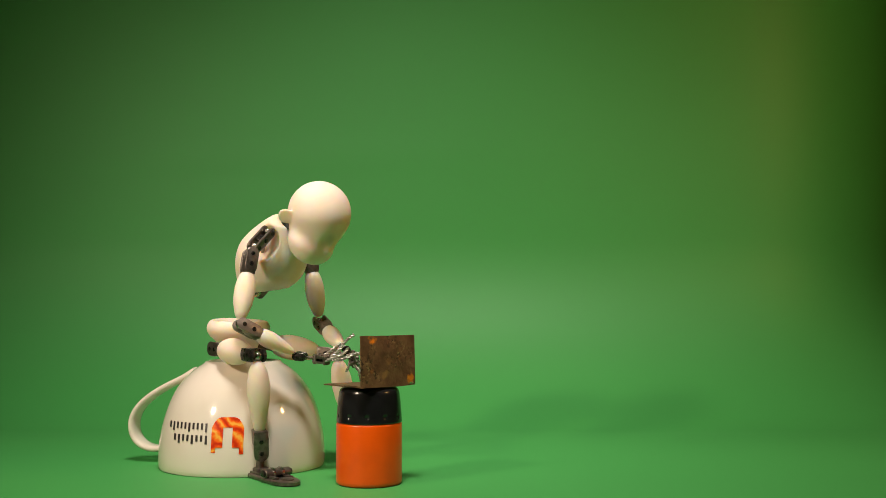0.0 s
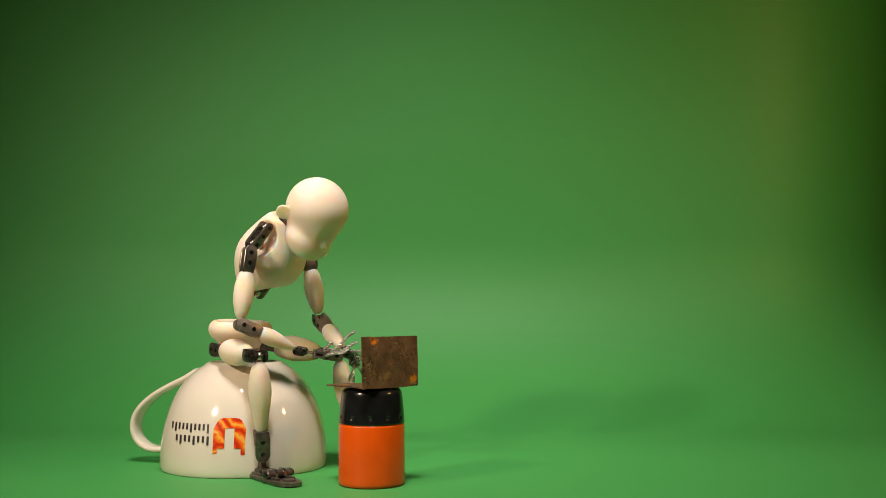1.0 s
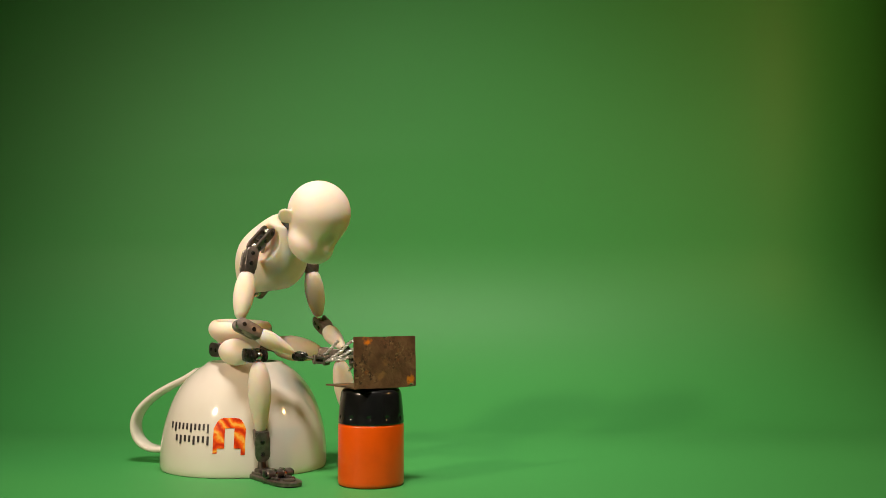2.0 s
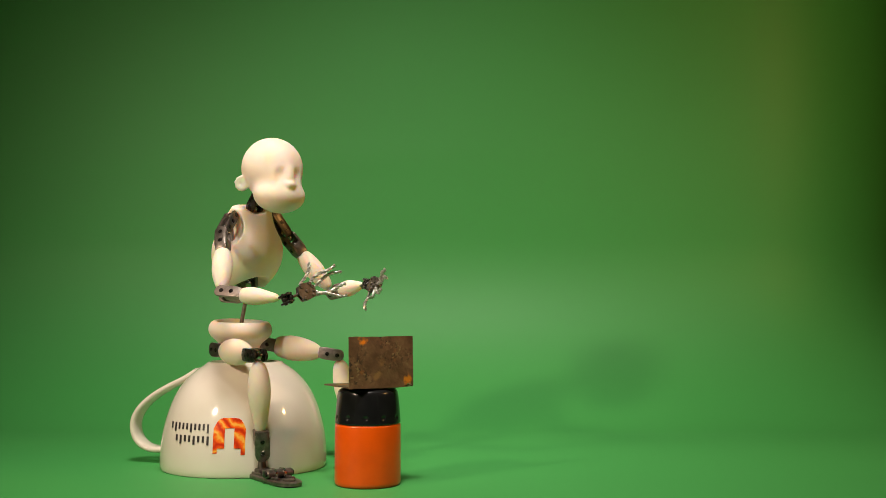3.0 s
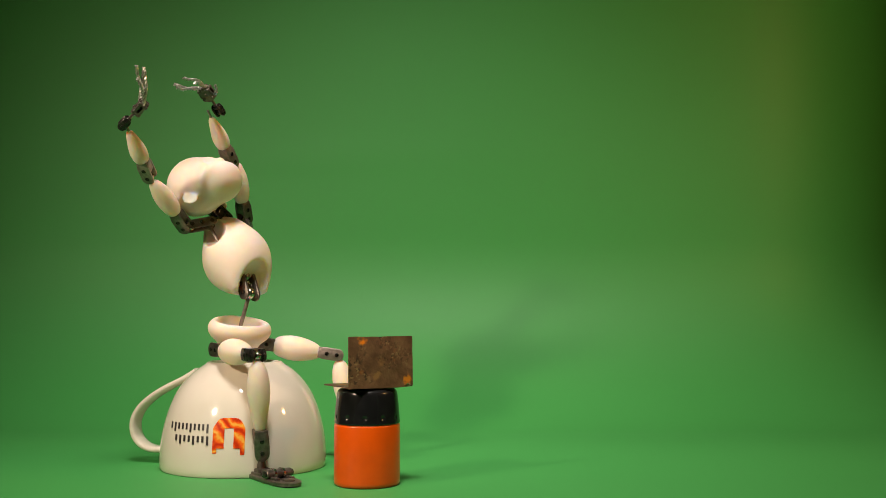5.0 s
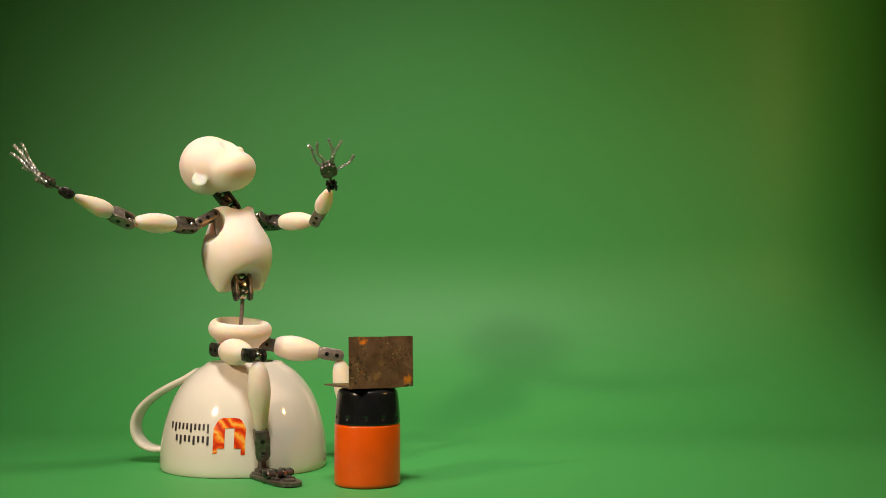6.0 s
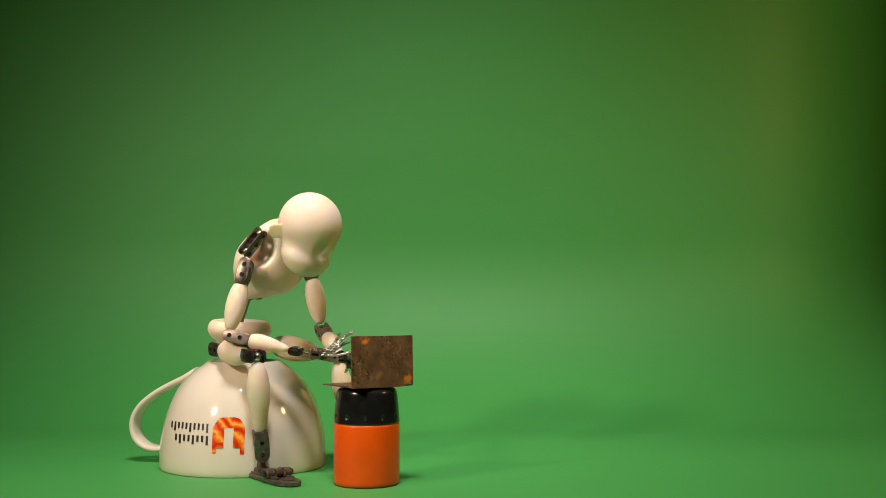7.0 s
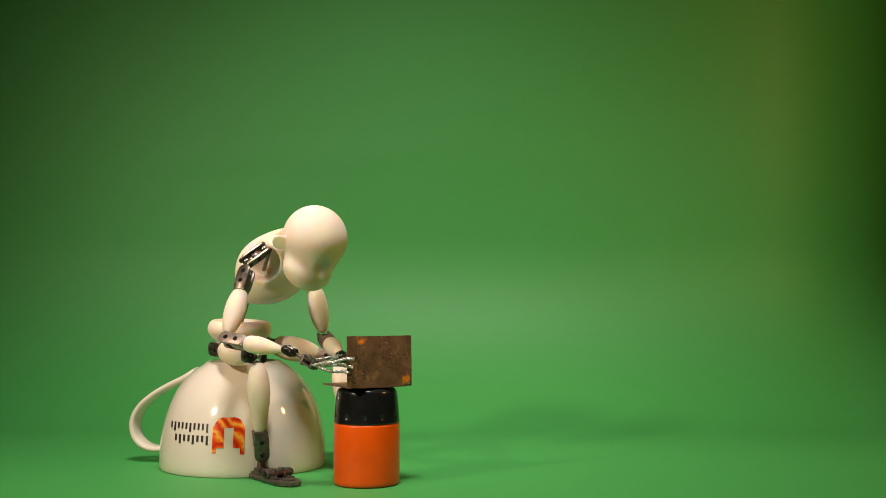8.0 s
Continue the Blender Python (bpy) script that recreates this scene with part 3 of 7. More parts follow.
part("neck_rod", tube(bmesh.new(), [(0, 0, -22), (0, 0, 0)], 3, 10), BRIGHT, neck, "thin steel rod")
PARTS["pelvis", 0] = part("pelvis", build_pelvis(), RESIN, puppet, "hollow cream resin pelvis bowl", sharp=70)
PARTS["rod", 0] = part("spine_rod", tube(bmesh.new(), [(0, 0, -16), (0, 0, 62)], 3.6, 14), STEEL, puppet, "straight steel spine rod")
for s in (-1, 1):
    build_arm(s)
    build_leg(s)


# ---- what moves ----
def motions():
    walk(PARTS["chest", 0], [
        (0, pose(0.0120, 0.0280, 0.1108, 36.4, -9.3, 50.0)),
        (0.3, pose(0.0120, 0.0280, 0.1108, 35.1, -8.7, 50.0)),
        (0.5, pose(0.0120, 0.0280, 0.1108, 35.7, -9.3, 50.0)),
        (0.8, pose(0.0113, 0.0280, 0.1111, 33.2, -7.9, 50.0)),
        (1, pose(0.0109, 0.0280, 0.1113, 31.9, -7.4, 50.0)),
        (1.3, pose(0.0109, 0.0280, 0.1113, 34.5, -8.6, 50.0)),
        (1.5, pose(0.0109, 0.0280, 0.1113, 35.2, -8.7, 50.0)),
        (1.7, pose(0.0109, 0.0280, 0.1113, 38.1, -10.4, 50.0)),
        (2.1, pose(0.0109, 0.0280, 0.1113, 35.2, -8.7, 50.0)),
        (2.4, pose(0.0109, 0.0280, 0.1113, 29.6, -6.6, 50.0)),
        (2.8, pose(0.0031, 0.0280, 0.1117, 20.5, -4.0, 45.0)),
        (3, pose(0.0009, 0.0280, 0.1124, 16.2, -6.1, 42.0)),
        (3.2, pose(-0.0003, 0.0280, 0.1132, -15.0, -3.0, 38.0)),
        (3.4, pose(0.0020, 0.0280, 0.1132, -25.3, -4.2, 54.0)),
        (3.5, pose(0.0031, 0.0280, 0.1124, -21.1, -11.0, 54.0)),
        (3.6, pose(0.0031, 0.0280, 0.1124, -22.8, -11.1, 54.0)),
        (3.8, pose(0.0031, 0.0280, 0.1124, -29.3, -9.7, 54.0)),
        (4, pose(0.0031, 0.0280, 0.1124, -32.7, -9.8, 54.0)),
        (4.2, pose(0.0031, 0.0280, 0.1124, -38.1, -10.5, 54.0)),
        (4.5, pose(0.0132, 0.0280, 0.1194, -45.0, 6.3, 62.0)),
        (4.7, pose(0.0136, 0.0280, 0.1187, -44.6, 7.9, 62.0)),
        (5.2, pose(0.0005, 0.0280, 0.1124, -24.7, -0.0, 48.0)),
        (5.8, pose(-0.0040, 0.0280, 0.1117, -9.5, -0.8, 35.0)),
        (6, pose(-0.0018, 0.0280, 0.1124, -9.6, -2.3, 35.0)),
        (6.2, pose(-0.0010, 0.0280, 0.1124, 13.6, -8.5, 35.0)),
        (6.4, pose(-0.0006, 0.0280, 0.1117, 15.8, -11.2, 35.0)),
        (6.5, pose(0.0035, 0.0280, 0.1106, 4.9, -2.3, 37.0)),
        (6.6, pose(0.0008, 0.0280, 0.1135, 22.0, -13.1, 37.0)),
        (6.8, pose(0.0020, 0.0280, 0.1132, 22.8, -4.8, 45.0)),
        (7, pose(0.0114, 0.0280, 0.1080, 36.1, -13.1, 50.0)),
        (7.3, pose(0.0114, 0.0280, 0.1080, 40.4, -15.4, 50.0)),
        (7.5, pose(0.0114, 0.0280, 0.1080, 44.0, -16.5, 50.0)),
        (7.8, pose(0.0114, 0.0280, 0.1080, 45.9, -19.4, 50.0)),
        (8, pose(0.0114, 0.0280, 0.1080, 47.0, -20.9, 50.0))])
    walk(PARTS["waist", 0], [
        (0, pose(0.0079, 0.0280, 0.1133, 44.7, 1.4, 60.7)),
        (0.3, pose(0.0079, 0.0280, 0.1133, 43.8, 2.2, 60.5)),
        (0.5, pose(0.0079, 0.0280, 0.1133, 44.2, 1.5, 60.6)),
        (0.8, pose(0.0071, 0.0280, 0.1136, 42.4, 3.3, 60.2)),
        (1, pose(0.0067, 0.0280, 0.1138, 41.4, 4.0, 60.0)),
        (1.3, pose(0.0067, 0.0280, 0.1138, 43.3, 2.4, 60.4)),
        (1.5, pose(0.0067, 0.0280, 0.1138, 43.8, 2.2, 60.5)),
        (1.7, pose(0.0067, 0.0280, 0.1138, 46.0, -0.0, 61.0)),
        (2.1, pose(0.0067, 0.0280, 0.1138, 43.8, 2.2, 60.5)),
        (2.4, pose(0.0067, 0.0280, 0.1138, 39.7, 5.1, 59.7)),
        (2.8, pose(0.0031, 0.0280, 0.1117, 15.0, -4.0, 45.0)),
        (3, pose(0.0009, 0.0280, 0.1124, 10.7, -6.1, 42.0)),
        (3.2, pose(-0.0003, 0.0280, 0.1132, -20.4, -3.0, 38.0)),
        (3.4, pose(0.0027, 0.0280, 0.1121, -30.6, -5.2, 54.6)),
        (3.5, pose(0.0027, 0.0280, 0.1121, -25.0, -10.1, 53.6)),
        (3.6, pose(0.0027, 0.0280, 0.1121, -26.7, -10.2, 53.5)),
        (3.8, pose(0.0027, 0.0280, 0.1121, -33.1, -8.8, 53.4)),
        (4, pose(0.0027, 0.0280, 0.1121, -36.4, -9.0, 53.4)),
        (4.2, pose(0.0027, 0.0280, 0.1121, -41.8, -9.7, 53.3)),
        (4.5, pose(0.0049, 0.0280, 0.1128, -24.9, 15.5, 58.8)),
        (4.7, pose(0.0049, 0.0280, 0.1128, -24.2, 18.3, 58.6)),
        (5.2, pose(0.0005, 0.0280, 0.1124, -30.2, -0.0, 48.0)),
        (5.8, pose(-0.0040, 0.0280, 0.1117, -15.0, -0.8, 35.0)),
        (6, pose(-0.0018, 0.0280, 0.1124, -15.1, -2.3, 35.0)),
        (6.2, pose(-0.0010, 0.0280, 0.1124, 8.2, -8.5, 35.0)),
        (6.4, pose(-0.0006, 0.0280, 0.1117, 10.4, -11.2, 35.0)),
        (6.5, pose(0.0035, 0.0280, 0.1106, -0.5, -2.3, 37.0)),
        (6.6, pose(0.0008, 0.0280, 0.1135, 16.6, -13.1, 37.0)),
        (6.8, pose(0.0020, 0.0280, 0.1132, 17.4, -4.8, 45.0)),
        (7, pose(0.0065, 0.0280, 0.1123, 49.6, -2.8, 62.5)),
        (7.3, pose(0.0065, 0.0280, 0.1123, 52.7, -6.1, 62.9)),
        (7.5, pose(0.0065, 0.0280, 0.1123, 55.4, -8.0, 63.2)),
        (7.8, pose(0.0065, 0.0280, 0.1123, 56.7, -11.5, 63.3)),
        (8, pose(0.0065, 0.0280, 0.1123, 57.5, -13.3, 63.4))])
    walk(PARTS["rod", 0], [
        (0, pose(-0.0034, 0.0300, 0.0905, 6.5, 20.9, 2.3)),
        (0.3, pose(-0.0034, 0.0300, 0.0905, 6.5, 20.9, 2.3)),
        (0.5, pose(-0.0034, 0.0300, 0.0905, 6.5, 20.9, 2.3)),
        (0.8, pose(-0.0034, 0.0300, 0.0905, 6.3, 18.6, 2.0)),
        (1, pose(-0.0034, 0.0300, 0.0905, 6.2, 17.4, 1.9)),
        (1.3, pose(-0.0034, 0.0300, 0.0905, 6.2, 17.4, 1.9)),
        (1.5, pose(-0.0034, 0.0300, 0.0905, 6.2, 17.4, 1.9)),
        (1.7, pose(-0.0034, 0.0300, 0.0905, 6.2, 17.4, 1.9)),
        (2.1, pose(-0.0034, 0.0300, 0.0905, 6.2, 17.4, 1.9)),
        (2.4, pose(-0.0034, 0.0300, 0.0905, 6.2, 17.4, 1.9)),
        (2.8, pose(-0.0034, 0.0300, 0.0905, 5.6, 16.9, 1.6)),
        (3, pose(-0.0034, 0.0300, 0.0905, 5.3, 10.9, 1.0)),
        (3.2, pose(-0.0034, 0.0300, 0.0905, 5.1, 7.8, 0.7)),
        (3.4, pose(-0.0034, 0.0300, 0.0905, 5.5, 15.7, 1.5)),
        (3.5, pose(-0.0034, 0.0300, 0.0905, 5.5, 15.7, 1.5)),
        (3.6, pose(-0.0034, 0.0300, 0.0905, 5.5, 15.7, 1.5)),
        (3.8, pose(-0.0034, 0.0300, 0.0905, 5.5, 15.7, 1.5)),
        (4, pose(-0.0034, 0.0300, 0.0905, 5.5, 15.7, 1.5)),
        (4.2, pose(-0.0034, 0.0300, 0.0905, 5.5, 15.7, 1.5)),
        (4.5, pose(-0.0034, 0.0300, 0.0905, 5.5, 20.4, 1.9)),
        (4.7, pose(-0.0034, 0.0300, 0.0905, 5.5, 20.4, 1.9)),
        (5.2, pose(-0.0034, 0.0300, 0.0905, 5.3, 10.0, 0.9)),
        (5.8, pose(-0.0034, 0.0300, 0.0905, 5.4, -1.5, -0.1)),
        (6, pose(-0.0034, 0.0300, 0.0905, 5.2, 4.3, 0.4)),
        (6.2, pose(-0.0034, 0.0300, 0.0905, 5.2, 6.2, 0.6)),
        (6.4, pose(-0.0034, 0.0300, 0.0905, 5.4, 7.4, 0.7)),
        (6.5, pose(-0.0034, 0.0300, 0.0905, 6.0, 18.7, 1.9)),
        (6.6, pose(-0.0034, 0.0300, 0.0905, 5.0, 10.4, 0.9)),
        (6.8, pose(-0.0034, 0.0300, 0.0905, 5.2, 13.2, 1.2)),
        (7, pose(-0.0034, 0.0300, 0.0905, 6.7, 18.1, 2.1)),
        (7.3, pose(-0.0034, 0.0300, 0.0905, 6.7, 18.1, 2.1)),
        (7.5, pose(-0.0034, 0.0300, 0.0905, 6.7, 18.1, 2.1)),
        (7.8, pose(-0.0034, 0.0300, 0.0905, 6.7, 18.1, 2.1)),
        (8, pose(-0.0034, 0.0300, 0.0905, 6.7, 18.1, 2.1))])
    walk(PARTS["head", 0], [
        (0, pose(0.0536, -0.0209, 0.1603, 57.0, -0.0, 61.0)),
        (0.3, pose(0.0532, -0.0200, 0.1611, 57.0, -0.0, 61.0)),
        (0.5, pose(0.0532, -0.0206, 0.1607, 57.0, -0.0, 61.0)),
        (0.8, pose(0.0516, -0.0185, 0.1626, 57.0, -0.0, 61.0)),
        (1, pose(0.0506, -0.0174, 0.1636, 57.0, -0.0, 61.0)),
        (1.3, pose(0.0517, -0.0195, 0.1620, 57.0, -0.0, 61.0)),
        (1.5, pose(0.0521, -0.0199, 0.1616, 57.0, -0.0, 61.0)),
        (1.7, pose(0.0531, -0.0224, 0.1596, 52.0, -0.0, 61.0)),
        (2.1, pose(0.0521, -0.0199, 0.1616, 57.0, -0.0, 61.0)),
        (2.4, pose(0.0495, -0.0157, 0.1648, 44.0, -0.0, 61.0)),
        (2.8, pose(0.0315, -0.0044, 0.1844, 25.0, -0.0, 46.0)),
        (3, pose(0.0212, -0.0023, 0.1894, 12.0, -0.0, 42.0)),
        (3.2, pose(-0.0065, 0.0269, 0.1957, -4.0, -0.0, 52.0)),
        (3.4, pose(-0.0210, 0.0315, 0.1937, -10.0, -0.0, 58.0)),
        (3.5, pose(-0.0195, 0.0196, 0.1922, -11.0, -0.0, 58.0)),
        (3.6, pose(-0.0215, 0.0207, 0.1916, -11.0, -0.0, 58.0)),
        (3.8, pose(-0.0265, 0.0265, 0.1893, -18.0, -0.0, 53.0)),
        (4, pose(-0.0289, 0.0302, 0.1883, -19.0, -0.0, 51.0)),
        (4.2, pose(-0.0322, 0.0270, 0.1822, -38.0, -0.0, 42.0)),
        (4.5, pose(-0.0378, 0.0414, 0.1819, -58.0, -0.0, 72.0)),
        (4.7, pose(-0.0347, 0.0349, 0.1774, -58.0, -0.0, 72.0)),
        (5.2, pose(-0.0319, 0.0287, 0.1854, -60.0, -0.0, 66.0)),
        (5.8, pose(-0.0317, 0.0278, 0.1902, -55.0, -0.0, 66.0)),
        (6, pose(-0.0243, 0.0280, 0.1951, -40.0, -0.0, 70.0)),
        (6.2, pose(-0.0072, 0.0067, 0.1964, -23.0, -0.0, 58.0)),
        (6.4, pose(-0.0145, 0.0017, 0.1957, -26.0, -0.0, 62.0)),
        (6.5, pose(0.0034, 0.0177, 0.2018, 3.0, -0.0, 53.0)),
        (6.6, pose(0.0078, -0.0001, 0.1954, 12.0, -0.0, 46.0)),
        (6.8, pose(0.0311, 0.0081, 0.1914, 36.0, -0.0, 45.0)),
        (7, pose(0.0481, -0.0256, 0.1528, 48.0, -0.0, 57.0)),
        (7.3, pose(0.0499, -0.0288, 0.1498, 50.0, -0.0, 57.0)),
        (7.5, pose(0.0519, -0.0307, 0.1473, 53.0, -0.0, 57.0)),
        (7.8, pose(0.0518, -0.0328, 0.1454, 54.0, -0.0, 57.0)),
        (8, pose(0.0520, -0.0339, 0.1443, 55.0, -0.0, 57.0))])
    walk(PARTS["neck", 0], [
        (0, pose(0.0336, -0.0002, 0.1555, 80.4, -12.4, 34.0)),
        (0.3, pose(0.0331, 0.0007, 0.1563, 80.3, -11.8, 34.0)),
        (0.5, pose(0.0332, 0.0001, 0.1559, 80.4, -12.4, 34.0)),
        (0.8, pose(0.0315, 0.0021, 0.1578, 80.3, -10.9, 34.2)),
        (1, pose(0.0304, 0.0031, 0.1588, 80.2, -10.4, 34.3)),
        (1.3, pose(0.0316, 0.0011, 0.1572, 80.4, -11.6, 34.2)),
        (1.5, pose(0.0320, 0.0007, 0.1568, 80.4, -11.7, 34.1)),
        (1.7, pose(0.0330, -0.0016, 0.1548, 83.1, -12.9, 33.6)),
        (2.1, pose(0.0320, 0.0007, 0.1568, 80.4, -11.7, 34.1)),
        (2.4, pose(0.0294, 0.0047, 0.1598, 86.7, -7.8, 34.1)),
        (2.8, pose(0.0152, 0.0108, 0.1650, 48.6, -0.9, 48.5)),
        (3, pose(0.0078, 0.0118, 0.1670, 43.4, -1.8, 46.0)),
        (3.2, pose(-0.0113, 0.0371, 0.1686, 23.1, -10.1, 35.0)),
        (3.4, pose(-0.0199, 0.0386, 0.1651, 1.9, -19.8, 53.5)),
        (3.5, pose(-0.0193, 0.0310, 0.1650, 13.9, -28.8, 49.6)),
        (3.6, pose(-0.0206, 0.0319, 0.1644, 11.6, -29.8, 50.2)),
        (3.8, pose(-0.0242, 0.0368, 0.1619, 10.0, -29.3, 50.6)),
        (4, pose(-0.0264, 0.0386, 0.1602, 6.4, -25.3, 52.3)),
        (4.2, pose(-0.0296, 0.0407, 0.1568, 32.2, -35.1, 39.2)),
        (4.5, pose(-0.0166, 0.0473, 0.1613, -51.7, -25.9, 97.2)),
        (4.7, pose(-0.0152, 0.0479, 0.1603, -62.0, -37.4, 118.7)),
        (5.2, pose(-0.0175, 0.0426, 0.1642, 31.1, -49.1, 23.5)),
        (5.8, pose(-0.0110, 0.0346, 0.1678, -12.1, -53.1, 44.6)),
        (6, pose(-0.0098, 0.0339, 0.1688, -5.1, -40.2, 38.2)),
        (6.2, pose(-0.0005, 0.0122, 0.1676, 1.3, -26.0, 34.6)),
        (6.4, pose(-0.0012, 0.0090, 0.1657, -4.6, -37.8, 37.1)),
        (6.5, pose(0.0043, 0.0227, 0.1678, -3.3, -11.9, 37.6)),
        (6.6, pose(0.0041, 0.0042, 0.1656, -1.7, -1.6, 36.7)),
        (6.8, pose(0.0149, 0.0099, 0.1660, 11.0, 25.7, 50.6)),
        (6.9, pose(0.0228, 0.0037, 0.1590, 51.1, 1.2, 43.2)),
        (7, pose(0.0307, -0.0024, 0.1520, 95.0, -12.2, 21.4)),
        (7.3, pose(0.0325, -0.0054, 0.1490, 94.2, -15.3, 21.0)),
        (7.5, pose(0.0345, -0.0072, 0.1465, 92.8, -17.2, 20.9)),
        (7.8, pose(0.0344, -0.0092, 0.1447, 92.4, -20.8, 20.6)),
        (8, pose(0.0346, -0.0102, 0.1436, 91.9, -22.7, 20.6))])
    walk(PARTS["pelvis", 0], [
        (0, pose(-0.0034, 0.0300, 0.0912, 4.0, -0.0, 40.0)),
        (0.3, pose(-0.0034, 0.0300, 0.0912, 4.0, -0.0, 40.0)),
        (0.5, pose(-0.0034, 0.0300, 0.0912, 4.0, -0.0, 40.0)),
        (0.8, pose(-0.0034, 0.0300, 0.0912, 4.0, -0.0, 40.0)),
        (1, pose(-0.0034, 0.0300, 0.0912, 4.0, -0.0, 40.0)),
        (1.3, pose(-0.0034, 0.0300, 0.0912, 4.0, -0.0, 40.0)),
        (1.5, pose(-0.0034, 0.0300, 0.0912, 4.0, -0.0, 40.0)),
        (1.7, pose(-0.0034, 0.0300, 0.0912, 4.0, -0.0, 40.0)),
        (2.1, pose(-0.0034, 0.0300, 0.0912, 4.0, -0.0, 40.0)),
        (2.4, pose(-0.0034, 0.0300, 0.0912, 4.0, -0.0, 40.0)),
        (2.8, pose(-0.0034, 0.0300, 0.0912, 4.0, -0.0, 40.0)),
        (3, pose(-0.0034, 0.0300, 0.0912, 5.0, -0.0, 40.0)),
        (3.2, pose(-0.0034, 0.0300, 0.0912, 6.0, -0.0, 40.0)),
        (3.4, pose(-0.0034, 0.0300, 0.0912, 12.0, -0.0, 40.0)),
        (3.5, pose(-0.0034, 0.0300, 0.0912, 12.0, -0.0, 40.0)),
        (3.6, pose(-0.0034, 0.0300, 0.0912, 12.0, -0.0, 40.0)),
        (3.8, pose(-0.0034, 0.0300, 0.0912, 12.0, -0.0, 40.0)),
        (4, pose(-0.0034, 0.0300, 0.0912, 12.0, -0.0, 40.0)),
        (4.2, pose(-0.0034, 0.0300, 0.0912, 12.0, -0.0, 40.0)),
        (4.5, pose(-0.0034, 0.0300, 0.0912, 18.0, -0.0, 40.0)),
        (4.7, pose(-0.0034, 0.0300, 0.0912, 18.0, -0.0, 40.0)),
        (5.2, pose(-0.0034, 0.0300, 0.0912, 10.0, -0.0, 40.0)),
        (5.8, pose(-0.0034, 0.0300, 0.0912, 10.0, -0.0, 40.0)),
        (6, pose(-0.0034, 0.0300, 0.0912, 10.0, -0.0, 40.0)),
        (6.2, pose(-0.0034, 0.0300, 0.0912, 10.0, -0.0, 40.0)),
        (6.4, pose(-0.0034, 0.0300, 0.0912, 10.0, -0.0, 40.0)),
        (6.5, pose(-0.0034, 0.0300, 0.0912, 20.0, -0.0, 40.0)),
        (6.6, pose(-0.0034, 0.0300, 0.0912, 10.0, -0.0, 40.0)),
        (6.8, pose(-0.0034, 0.0300, 0.0912, 10.0, -0.0, 40.0)),
        (7, pose(-0.0034, 0.0300, 0.0912, 4.0, -0.0, 40.0)),
        (7.3, pose(-0.0034, 0.0300, 0.0912, 4.0, -0.0, 40.0)),
        (7.5, pose(-0.0034, 0.0300, 0.0912, 4.0, -0.0, 40.0)),
        (7.8, pose(-0.0034, 0.0300, 0.0912, 4.0, -0.0, 40.0)),
        (8, pose(-0.0034, 0.0300, 0.0912, 4.0, -0.0, 40.0))])
